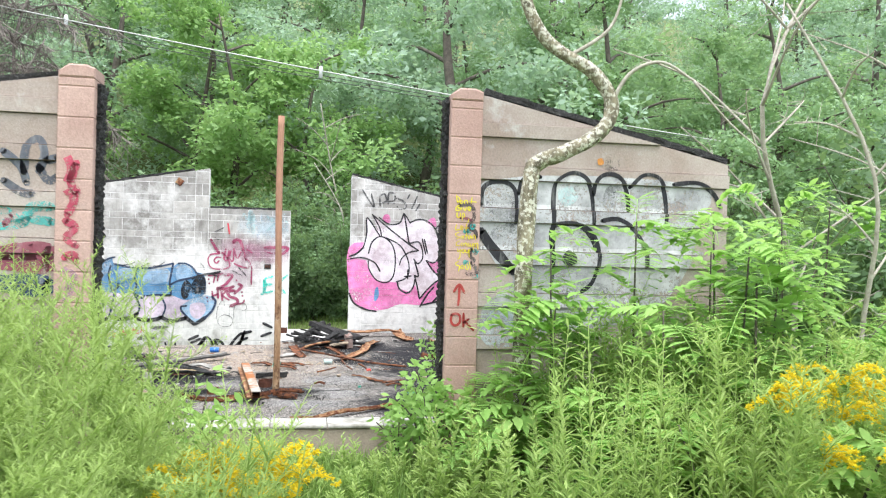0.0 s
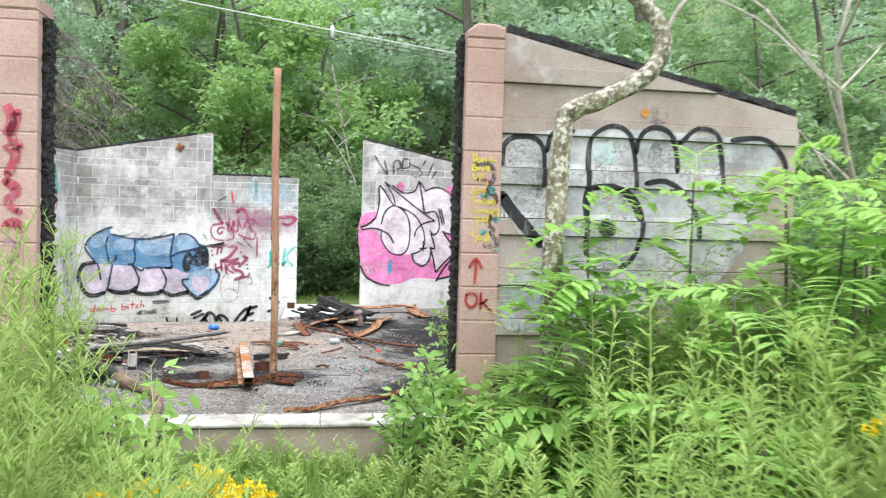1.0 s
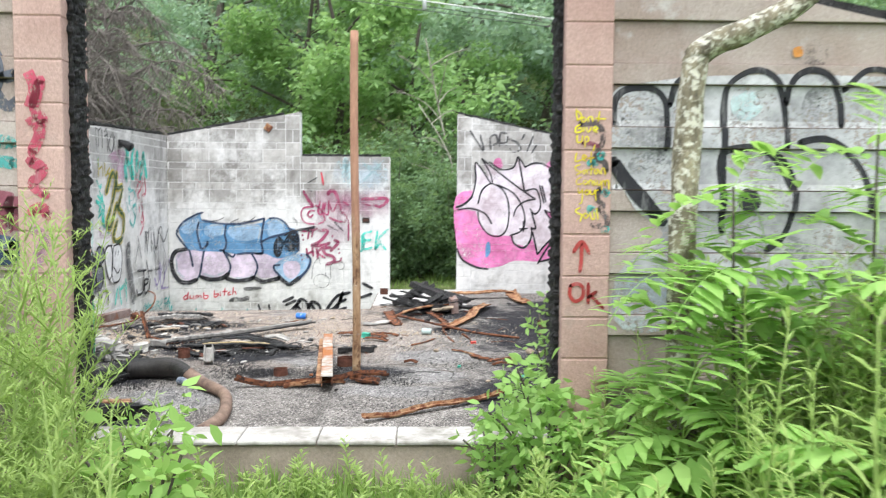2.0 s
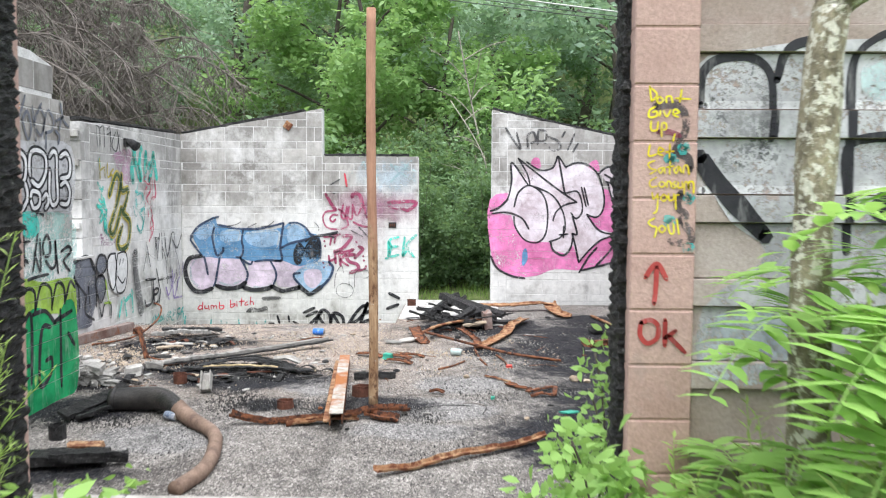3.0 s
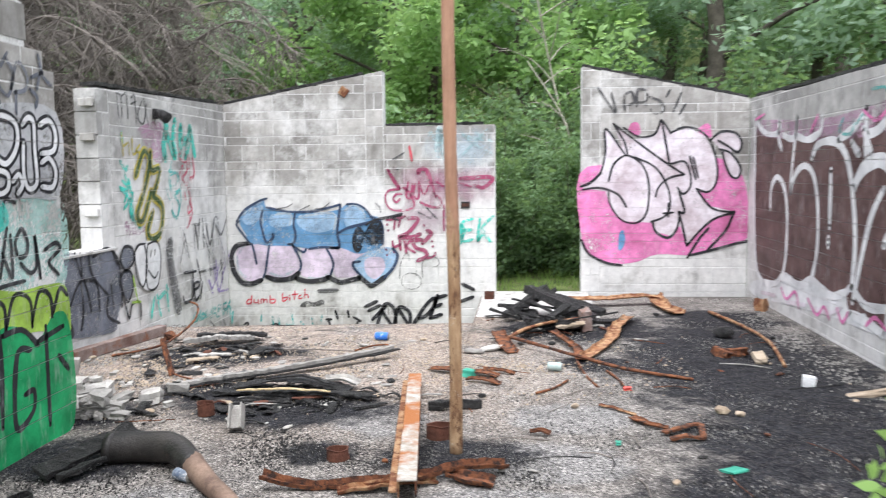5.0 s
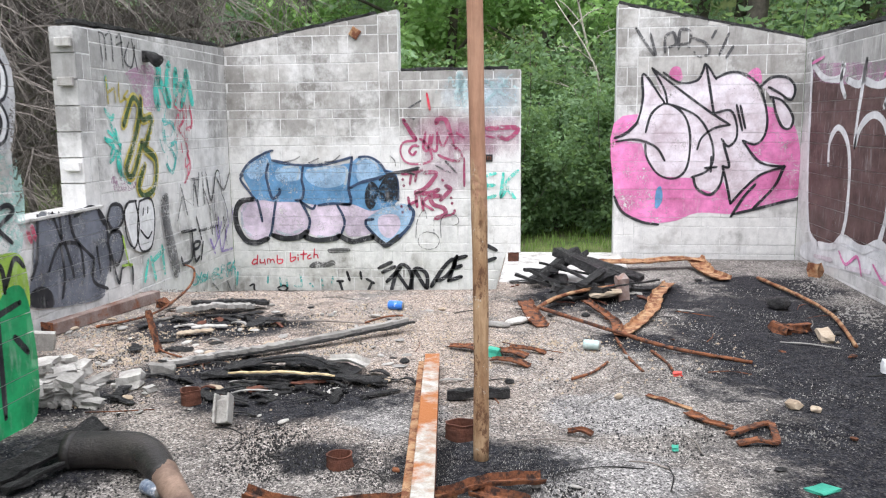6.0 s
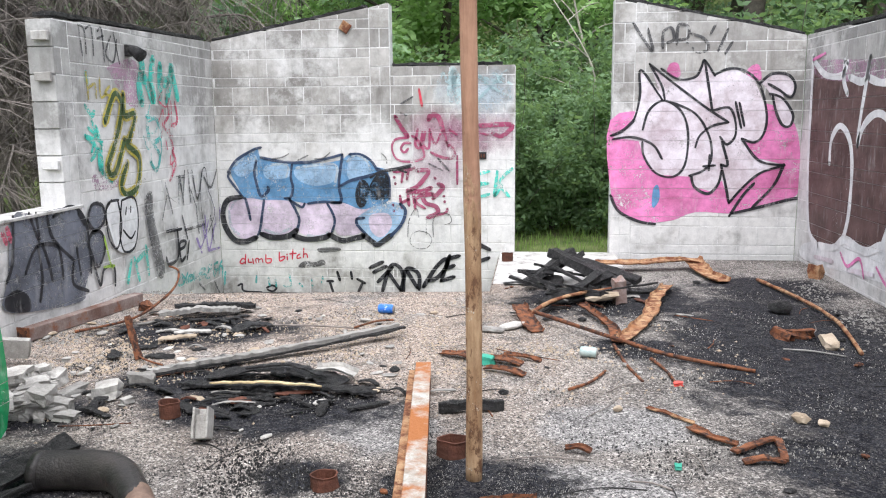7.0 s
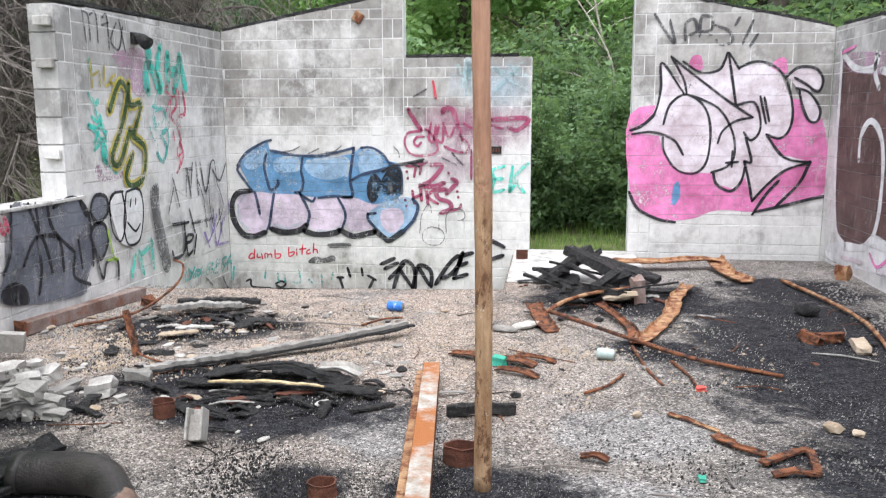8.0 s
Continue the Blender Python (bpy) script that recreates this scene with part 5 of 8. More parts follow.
strokes('left_lettering', P_GREY, 0.022, [[(9.94, 2.28), (9.97, 2.04)], [(9.94, 2.27), (10.02, 2.24), (10.03, 2.06)], [(10.04, 2.25), (10.13, 2.27), (10.14, 2.05)], [(10.22, 2.25), (10.29, 2.27), (10.3, 2.01)], [(10.21, 2.19), (10.31, 2.22)], [(10.43, 2.23), (10.33, 2.08), (10.45, 2.02), (10.53, 2.21)], [(10.48, 2.26), (10.55, 2.01)]])
strokes('left_lettering', P_CRIMSON, 0.04, [[(11.388, 1.74), (11.453, 1.588), (11.323, 1.468), (11.496, 1.365)], [(11.597, 1.7), (11.621, 1.504), (11.432, 1.45), (11.504, 1.241)], [(11.476, 1.226), (11.532, 1.082), (11.381, 0.934)]])
strokes('left_lettering', P_SEA, 0.05, [[(10.973, 1.56), (11.175, 1.523), (11.248, 1.371), (11.052, 1.323), (10.992, 1.456)], [(11.082, 1.295), (11.196, 1.183), (11.105, 1.053), (11.001, 1.139)]])
strokes('left_lettering', P_TEAL, 0.035, [[(9.967, 1.47), (10.059, 1.4), (9.987, 1.264)], [(9.939, 1.402), (10.167, 1.35)], [(10.079, 1.297), (10.152, 1.186), (10.088, 1.119)]])
strokes('left_lettering', P_GREY, 0.035, [[(11.594, 0.963), (11.659, 0.667)], [(11.806, 1.007), (11.828, 0.679)], [(11.904, 1.0), (12.005, 0.691), (12.168, 0.983)], [(12.19, 0.92), (12.373, 0.781), (12.563, 0.957)], [(11.601, 0.557), (11.703, 0.306)], [(11.958, 0.574), (11.996, 0.324)], [(11.647, 0.403), (12.159, 0.395)], [(12.328, 0.469), (12.394, 0.138)]])
strokes('left_lettering', P_VIOLET, 0.035, [[(11.943, 0.27), (12.039, 0.1)], [(12.172, 0.487), (12.226, 0.101), (12.426, 0.36)]])
strokes('left_lettering', P_SEA, 0.035, [[(11.514, -0.036), (11.575, -0.09)], [(11.651, -0.045), (11.539, -0.142)], [(11.688, -0.082), (11.64, -0.121), (11.721, -0.149), (11.784, -0.113), (11.688, -0.082)], [(11.835, -0.068), (11.839, -0.136), (11.928, -0.142), (11.952, -0.078)], [(12.001, -0.156), (11.998, -0.074), (12.103, -0.094), (12.022, -0.122), (12.124, -0.168)], [(12.19, -0.148), (12.185, -0.071), (12.28, -0.082)], [(12.179, -0.114), (12.258, -0.116)], [(12.461, -0.082), (12.361, -0.084), (12.368, -0.15), (12.484, -0.159), (12.489, -0.127)], [(12.599, -0.08), (12.525, -0.113), (12.57, -0.155), (12.678, -0.134), (12.599, -0.08)]])
strokes('left_lettering', P_TEAL, 0.115, [[(10.89, 2.14), (10.95, 2.01), (10.87, 1.84), (10.9, 1.68)], [(10.91, 1.95), (11.04, 1.84), (11.11, 1.71)], [(11.17, 2.09), (11.11, 1.9), (11.14, 1.71)], [(11.31, 2.04), (11.27, 1.74)], [(11.32, 1.88), (11.48, 1.89)], [(11.57, 2.04), (11.42, 1.71)], [(11.54, 2.04), (11.66, 1.74)]])
strokes('left_lettering', P_TEAL, 0.045, [[(9.99, 1.91), (10.0, 1.82)], [(9.93, 1.65), (10.03, 1.57), (10.07, 1.6)], [(9.91, 1.41), (10.07, 1.3), (9.97, 1.21)], [(10.02, 1.53), (10.09, 1.4)], [(10.1, 1.3), (10.1, 1.13), (10.27, 1.01)], [(10.08, 1.48), (10.15, 1.32)], [(10.14, 1.3), (10.14, 1.12), (10.3, 1.03)]])
strokes('left_lettering', P_YELLOW, 0.03, [[(9.99, 1.91), (10.0, 1.7)], [(10.02, 1.79), (10.11, 1.82), (10.12, 1.71)], [(10.19, 1.87), (10.19, 1.72), (10.29, 1.75)], [(10.34, 1.81), (10.26, 1.75), (10.38, 1.73)]])
strokes('left_lettering', P_YELLOW, 0.11, [[(10.22, 1.51), (10.41, 1.75), (10.52, 1.65), (10.4, 1.39), (10.22, 1.14), (10.33, 1.08), (10.53, 1.36)], [(10.56, 1.75), (10.56, 1.57), (10.75, 1.58), (10.63, 1.38), (10.57, 1.31), (10.77, 1.19), (10.71, 0.94), (10.51, 0.88), (10.42, 0.97), (10.55, 1.15)]])
strokes('left_lettering', P_OLIVE, 0.055, [[(10.22, 1.51), (10.41, 1.75), (10.52, 1.65), (10.4, 1.39), (10.22, 1.14), (10.33, 1.08), (10.53, 1.36)], [(10.56, 1.75), (10.56, 1.57), (10.75, 1.58), (10.63, 1.38), (10.57, 1.31), (10.77, 1.19), (10.71, 0.94), (10.51, 0.88), (10.42, 0.97), (10.55, 1.15)]])
strokes('left_lettering', P_SEA, 0.02, [[(11.04, 1.67), (10.95, 1.46), (10.97, 1.34)], [(10.99, 1.51), (11.18, 1.54), (11.13, 1.42), (10.97, 1.4)], [(10.88, 1.38), (10.95, 1.26), (11.08, 1.31), (11.21, 1.36), (11.22, 1.22), (11.11, 1.08), (11.02, 1.11), (11.01, 1.23)]])
strokes('left_lettering', P_CRIMSON, 0.022, [[(11.31, 1.79), (11.23, 1.71), (11.38, 1.65), (11.46, 1.74)], [(11.49, 1.71), (11.49, 1.5), (11.55, 1.44)], [(11.2, 1.51), (11.31, 1.62), (11.24, 1.36)], [(11.33, 1.33), (11.35, 1.24)], [(11.45, 1.21), (11.51, 1.14), (11.4, 1.09), (11.41, 1.18)], [(11.43, 1.12), (11.45, 1.0)]])
fill('left_lettering', P_SLATE, [(8.91, 0.88), (9.16, 0.87), (9.62, 0.87), (9.81, 0.76), (9.84, 0.51), (9.84, 0.38), (9.73, 0.21), (9.67, 0.11), (9.16, 0.16), (8.73, 0.26), (8.8, 0.48)])
strokes('left_lettering', P_BLACK, 0.034, [[(8.91, 0.88), (8.86, 0.57), (8.78, 0.44)], [(9.09, 0.88), (9.18, 0.67), (9.17, 0.87)], [(8.99, 0.46), (9.09, 0.59), (9.2, 0.64), (9.27, 0.49), (9.3, 0.35)], [(9.16, 0.63), (9.18, 0.4), (9.13, 0.23)], [(9.22, 0.64), (9.41, 0.58), (9.44, 0.34)], [(9.37, 0.82), (9.62, 0.87), (9.79, 0.76), (9.84, 0.51), (9.83, 0.31)], [(9.3, 0.85), (9.35, 0.66), (9.6, 0.45)], [(9.59, 0.43), (9.57, 0.27), (9.77, 0.17)], [(9.65, 0.54), (9.68, 0.32)]])
fill('left_lettering', P_BLACK, [(8.75, 0.34), (8.88, 0.37), (9.0, 0.3), (9.0, 0.19), (8.76, 0.25)])
fill('left_lettering', P_SLATE, [(9.83, 0.73), (9.91, 0.85), (10.07, 0.83), (10.08, 0.7), (9.93, 0.64)])
fill('left_lettering', P_SLATE, [(9.88, 0.63), (9.82, 0.54), (9.93, 0.34), (10.06, 0.47), (10.02, 0.61)])
fill('left_lettering', P_WHITE, [(10.14, 0.79), (10.35, 0.87), (10.6, 0.82), (10.65, 0.59), (10.54, 0.39), (10.28, 0.41), (10.16, 0.61)])
strokes('left_lettering', P_BLACK, 0.034, [[(9.83, 0.73), (9.91, 0.85), (10.07, 0.83), (10.08, 0.7), (9.93, 0.64), (9.84, 0.72)], [(9.88, 0.63), (9.82, 0.54), (9.93, 0.34), (10.06, 0.47), (10.02, 0.61), (9.88, 0.63)], [(9.88, 0.35), (9.95, 0.18), (10.02, 0.3), (10.18, 0.29), (10.18, 0.13)], [(9.71, 0.82), (9.78, 0.71)]])
strokes('left_lettering', P_BLACK, 0.024, [[(10.22, 0.86), (10.11, 0.77), (10.12, 0.67)], [(10.34, 0.85), (10.14, 0.82), (10.13, 0.56), (10.26, 0.44), (10.36, 0.63), (10.32, 0.85)], [(10.39, 0.84), (10.61, 0.84), (10.66, 0.65), (10.57, 0.41), (10.38, 0.39), (10.32, 0.53), (10.35, 0.71), (10.39, 0.84)], [(10.46, 0.77), (10.44, 0.71)], [(10.54, 0.77), (10.53, 0.72)], [(10.38, 0.58), (10.5, 0.49), (10.59, 0.54)]])
strokes('left_lettering', P_LIME, 0.028, [[(10.06, 0.57), (10.12, 0.35), (10.16, 0.29)], [(10.02, 0.32), (10.19, 0.3)]])
fill('left_lettering', P_GREY, [(10.8, 0.8), (10.95, 0.86), (10.97, 0.6), (11.12, 0.11), (11.01, 0.02), (10.91, 0.18), (10.82, 0.57)])
strokes('left_lettering', P_BLACK, 0.038, [[(11.2, 0.45), (11.54, 0.43)], [(11.44, 0.45), (11.43, 0.17), (11.22, 0.12), (11.16, 0.2)], [(11.47, 0.23), (11.58, 0.24), (11.62, 0.29), (11.48, 0.29), (11.49, 0.11), (11.6, 0.14)], [(11.7, 0.28), (11.63, 0.1)]])
strokes('left_lettering', P_GREY, 0.03, [[(11.24, 0.92), (11.36, 0.61)], [(11.55, 0.96), (11.51, 0.69)], [(11.69, 1.01), (11.61, 0.7)], [(11.26, 0.8), (11.13, 0.58)], [(11.81, 0.81), (11.93, 0.6)], [(11.48, 0.96), (11.69, 0.95)], [(12.29, -0.26), (12.44, -0.44)], [(11.89, -0.21), (12.03, -0.31)]])
strokes('left_lettering', P_BLACK, 0.016, [[(12.12, 0.31), (12.05, 0.62), (12.1, 0.94), (12.22, 1.0), (12.27, 0.76), (12.34, 0.66), (12.4, 0.48), (12.2, 0.3)]])
strokes('left_lettering', P_VIOLET, 0.03, [[(11.88, 0.28), (11.98, 0.17), (12.12, 0.28)], [(12.06, 0.42), (12.11, 0.25), (12.22, 0.43)], [(12.41, 0.55), (12.42, 0.34)], [(12.58, 0.56), (12.52, 0.39)], [(12.18, 0.1), (12.51, 0.08)]])
strokes('left_lettering', P_TEAL, 0.05, [[(10.47, 0.29), (10.39, 0.11)], [(10.53, 0.31), (10.6, 0.09)], [(10.76, 0.38), (10.78, 0.11)], [(10.57, 0.27), (10.79, 0.34)]])
strokes('left_lettering', P_SEA, 0.026, [[(11.43, -0.05), (11.38, -0.12), (11.49, -0.13), (11.48, -0.06)], [(11.57, -0.08), (11.58, -0.15), (11.68, -0.1)], [(11.76, -0.07), (11.76, -0.17)], [(11.86, -0.11), (11.98, -0.1), (11.88, -0.16), (12.01, -0.17)], [(12.14, -0.13), (12.05, -0.18), (12.17, -0.2)], [(12.27, -0.14), (12.3, -0.21), (12.39, -0.14)], [(12.49, -0.09), (12.43, -0.22)]])
strokes('left_lettering', P_CRIMSON, 0.05, [[(8.77, 0.78), (8.8, 0.71)], [(8.82, 0.81), (8.85, 0.72)]])
fill('right_lettering', P_WHITE, [(0.31, 0.22), (1.36, 0.4), (2.17, 0.47), (2.92, 0.49), (3.36, 0.45), (3.96, 0.53), (4.03, 0.29), (3.38, 0.25), (2.63, 0.23), (1.71, 0.16), (0.33, 0.06)])
fill('right_lettering', P_BROWN, [(2.76, 1.69), (3.2, 1.73), (3.54, 1.83), (3.68, 0.34), (3.32, 0.38), (2.99, 0.39)])
fill('right_lettering', P_BROWN, [(0.22, 1.95), (0.61, 1.87), (1.1, 1.83), (1.6, 1.82), (2.04, 1.77), (2.4, 1.79), (2.73, 1.74), (3.09, 1.79), (3.49, 1.77), (3.73, 1.79), (3.98, 1.8), (4.12, 0.62), (3.79, 0.51), (3.49, 0.48), (3.25, 0.47), (3.12, 0.52), (2.85, 0.44), (2.45, 0.42), (2.24, 0.48), (1.84, 0.4), (1.52, 0.4), (1.38, 0.42), (1.13, 0.31), (0.76, 0.28), (0.43, 0.41), (0.29, 0.98)])
fill('right_lettering', P_MAUVE, [(0.32, 2.04), (1.53, 1.98), (2.3, 1.94), (3.21, 1.97), (3.82, 2.01), (3.99, 1.9), (4.01, 1.75), (3.49, 1.76), (2.73, 1.73), (1.55, 1.79), (0.48, 1.87)])
strokes('right_lettering', P_WHITE, 0.075, [[(0.24, 2.1), (0.26, 1.57), (0.29, 0.98), (0.42, 0.4), (0.7, 0.26)], [(0.25, 2.06), (0.61, 1.9), (1.04, 1.87), (1.16, 1.98)], [(1.09, 2.0), (1.1, 1.82), (1.21, 1.7)], [(1.22, 1.85), (1.55, 1.8), (1.65, 1.99)], [(1.65, 1.99), (1.59, 1.73), (1.53, 1.47), (1.51, 1.26)], [(1.65, 1.82), (1.95, 1.77), (2.26, 1.83), (2.31, 1.96)], [(0.88, 1.07), (0.89, 1.29), (1.08, 1.42), (1.32, 1.31), (1.43, 1.05), (1.42, 0.62), (1.3, 0.36)], [(1.51, 1.26), (1.63, 1.44), (1.88, 1.53), (2.12, 1.45), (2.26, 1.19), (2.28, 0.78), (2.15, 0.46)]])
strokes('right_lettering', P_WHITE, 0.085, [[(2.08, 1.6), (2.21, 1.71), (2.45, 1.74), (2.69, 1.71), (2.9, 1.57), (3.04, 1.25), (3.11, 0.89), (3.07, 0.54)], [(2.69, 1.74), (3.02, 1.83), (3.23, 1.96)], [(3.23, 1.96), (3.25, 1.57)], [(3.27, 1.76), (3.49, 1.8), (3.75, 1.97)], [(3.75, 1.97), (3.74, 1.64)], [(2.97, 1.71), (3.12, 1.61)], [(2.55, 1.49), (2.56, 1.0)], [(2.54, 0.9), (2.54, 0.83)], [(3.69, 1.55), (3.83, 1.6), (4.05, 1.62)], [(3.62, 0.93), (3.71, 1.01), (4.02, 1.08)], [(0.7, 0.26), (1.13, 0.31), (1.38, 0.42), (1.84, 0.39), (2.17, 0.48), (2.62, 0.41), (2.93, 0.48), (3.08, 0.54), (3.36, 0.44), (3.79, 0.49)]])
strokes('right_lettering', P_WHITE, 0.13, [[(3.03, 1.34), (3.22, 1.5), (3.51, 1.56), (3.73, 1.47), (3.87, 1.24), (3.9, 0.92), (3.84, 0.6)]])
strokes('right_lettering', P_WHITE, 0.08, [[(3.19, 1.81), (3.36, 1.6)], [(3.05, 0.33), (3.38, 0.32), (3.68, 0.28)], [(3.1, 0.43), (3.36, 1.08), (3.59, 1.35)]])
strokes('right_lettering', P_ROSE, 0.05, [[(0.65, 0.14), (1.15, 0.18)], [(1.49, 0.17), (2.05, 0.23)], [(2.28, 0.24), (2.63, 0.26), (2.86, 0.34)]])
strokes('right_lettering', P_PINK, 0.035, [[(1.31, 0.29), (1.49, 0.2), (1.74, 0.31), (1.86, 0.17)], [(2.09, 0.3), (2.33, 0.19), (2.5, 0.29), (2.63, 0.2)], [(2.79, 0.33), (2.91, 0.23), (3.02, 0.33)], [(3.37, 0.29), (3.53, 0.38), (3.72, 0.32)], [(0.25, 2.06), (0.59, 2.1)], [(2.04, 1.84), (2.21, 1.98)], [(3.18, 1.95), (3.42, 1.86), (3.65, 1.95)], [(3.84, 1.75), (3.92, 1.84)]])
strokes('right_lettering', P_SEA, 0.03, [[(2.79, 1.92), (2.72, 1.81), (2.95, 1.78), (3.01, 1.88)], [(3.05, 1.85), (3.18, 1.92)], [(3.33, 2.1), (3.55, 2.09), (3.59, 2.05)], [(3.83, 1.88), (3.96, 1.95)], [(3.9, 1.75), (4.0, 1.79)]])
fill('partition_lettering', P_MINT, [(6.38, 1.39), (6.75, 1.39), (7.24, 1.39), (7.23, 0.89), (6.78, 0.92), (6.35, 0.94)])
fill('partition_lettering', P_LIME, [(6.35, 0.94), (6.53, 0.96), (6.78, 0.91), (7.06, 0.91), (7.24, 0.86), (7.24, 0.57), (6.97, 0.66), (6.69, 0.67), (6.5, 0.65), (6.33, 0.65)])
fill('partition_lettering', P_GREEN, [(6.32, 0.62), (6.47, 0.66), (6.63, 0.74), (6.8, 0.71), (6.93, 0.61), (7.11, 0.74), (7.25, 0.64), (7.24, 0.05), (6.78, 0.0), (6.28, -0.0)])
strokes('partition_lettering', P_BLACK, 0.03, [[(6.34, 0.79), (6.39, 0.89), (6.47, 0.86), (6.48, 0.69)], [(6.48, 0.77), (6.55, 0.88), (6.66, 0.85), (6.66, 0.7)], [(6.67, 0.73), (6.75, 0.89), (6.88, 0.85), (6.89, 0.7)], [(6.89, 0.72), (6.97, 0.88), (7.07, 0.84), (7.08, 0.72)], [(7.09, 0.74), (7.17, 0.87), (7.24, 0.82)]])
strokes('partition_lettering', P_BLACK, 0.04, [[(6.31, 0.3), (6.4, 0.49), (6.6, 0.71), (6.59, 0.23)], [(6.37, 0.36), (6.57, 0.36)], [(6.86, 0.58), (6.74, 0.57), (6.7, 0.2), (6.85, 0.24), (6.87, 0.35), (6.79, 0.35)], [(7.01, 0.68), (7.0, 0.12)], [(6.93, 0.61), (7.18, 0.65)], [(7.12, 0.49), (7.21, 0.39)], [(6.29, 0.17), (6.39, 0.1), (6.44, -0.04)], [(6.63, 0.7), (6.8, 0.7), (6.93, 0.59)]])
fill('partition_lettering', P_SPRAY, [(6.3, 1.86), (6.6, 1.88), (7.23, 1.88), (7.23, 1.42), (6.9, 1.4), (6.3, 1.38)])
strokes('partition_lettering', P_BLACK, 0.026, [[(6.356, 1.255), (6.446, 1.284), (6.569, 1.288)], [(6.35, 1.169), (6.47, 1.195), (6.614, 1.203)], [(6.374, 1.098), (6.496, 1.122), (6.586, 1.06)], [(6.445, 1.267), (6.448, 1.126)], [(6.538, 1.279), (6.54, 1.046)], [(6.646, 0.999), (6.688, 1.142), (6.722, 1.251)], [(6.674, 1.125), (6.745, 0.988), (6.747, 1.212)], [(6.794, 1.104), (6.785, 1.172), (6.844, 1.236), (6.889, 1.164), (6.87, 1.097), (6.807, 1.087)], [(6.818, 1.056), (6.899, 0.995), (6.96, 1.035), (6.956, 1.198), (6.991, 0.954)], [(7.039, 1.106), (7.148, 1.137), (7.193, 1.102), (7.096, 1.05), (7.079, 1.024), (7.167, 0.951)], [(6.578, 0.945), (6.709, 0.955), (6.847, 0.958)], [(6.698, 1.289), (6.719, 1.398), (6.805, 1.377)]])
strokes('partition_lettering', P_BLACK, 0.075, [[(6.4, 1.649), (6.45, 1.771), (6.53, 1.798), (6.588, 1.741), (6.561, 1.616), (6.437, 1.58)], [(6.412, 1.477), (6.436, 1.563), (6.498, 1.595), (6.577, 1.588), (6.596, 1.492), (6.516, 1.412)], [(6.639, 1.653), (6.63, 1.707), (6.655, 1.804), (6.748, 1.827), (6.847, 1.787), (6.846, 1.675), (6.751, 1.582), (6.655, 1.617)], [(6.634, 1.491), (6.663, 1.545), (6.754, 1.526), (6.749, 1.453), (6.675, 1.429), (6.634, 1.491)], [(6.792, 1.489), (6.85, 1.526), (6.874, 1.469), (6.829, 1.425)], [(6.903, 1.79), (6.955, 1.83), (7.004, 1.805), (7.002, 1.659), (7.005, 1.486), (6.93, 1.449), (6.892, 1.525), (6.903, 1.695)], [(7.055, 1.796), (7.148, 1.827), (7.206, 1.763), (7.183, 1.663), (7.06, 1.641)], [(7.056, 1.59), (7.134, 1.615), (7.191, 1.543), (7.154, 1.456), (7.047, 1.458)]])
strokes('partition_lettering', P_WHITE, 0.032, [[(6.4, 1.649), (6.45, 1.771), (6.53, 1.798), (6.588, 1.741), (6.561, 1.616), (6.437, 1.58)], [(6.412, 1.477), (6.436, 1.563), (6.498, 1.595), (6.577, 1.588), (6.596, 1.492), (6.516, 1.412)], [(6.639, 1.653), (6.63, 1.707), (6.655, 1.804), (6.748, 1.827), (6.847, 1.787), (6.846, 1.675), (6.751, 1.582), (6.655, 1.617)], [(6.634, 1.491), (6.663, 1.545), (6.754, 1.526), (6.749, 1.453), (6.675, 1.429), (6.634, 1.491)], [(6.792, 1.489), (6.85, 1.526), (6.874, 1.469), (6.829, 1.425)], [(6.903, 1.79), (6.955, 1.83), (7.004, 1.805), (7.002, 1.659), (7.005, 1.486), (6.93, 1.449), (6.892, 1.525), (6.903, 1.695)], [(7.055, 1.796), (7.148, 1.827), (7.206, 1.763), (7.183, 1.663), (7.06, 1.641)], [(7.056, 1.59), (7.134, 1.615), (7.191, 1.543), (7.154, 1.456), (7.047, 1.458)]])
strokes('partition_lettering', P_SLATE, 0.026, [[(6.462, 1.943), (6.563, 2.109), (6.599, 2.183)], [(6.557, 2.021), (6.623, 2.08), (6.667, 1.977), (6.623, 1.895), (6.557, 2.021)], [(6.69, 2.122), (6.726, 1.891)], [(6.81, 2.153), (6.715, 2.017), (6.795, 1.932), (6.851, 2.047), (6.795, 2.126)], [(6.825, 1.971), (6.89, 2.114), (6.971, 2.058), (6.951, 1.981), (6.851, 1.955)], [(6.987, 1.984), (7.051, 1.95), (7.032, 1.891)], [(6.858, 1.844), (6.866, 1.963)], [(7.081, 2.183), (7.119, 2.071), (7.192, 2.027)], [(7.006, 2.05), (7.12, 2.091)], [(7.053, 1.989), (7.089, 2.08)], [(6.404, 2.125), (6.451, 2.045), (6.399, 1.888)]])
fill('partition_lettering', P_TEAL, [(6.5, 1.39), (6.68, 1.4), (6.74, 1.28), (6.61, 1.22), (6.5, 1.28)])
fill('partition_lettering', P_ORANGE, [(6.45, 2.15), (6.52, 2.15), (6.53, 2.09), (6.46, 2.07)])
fill('front_lettering', P_SPRAY, [(2.31, 2.04), (3.95, 2.07), (3.96, 1.77), (3.9, 1.47), (3.71, 1.2), (3.32, 1.01), (2.83, 0.95), (2.35, 0.86), (2.32, 1.14), (2.54, 1.33), (2.35, 1.52)])
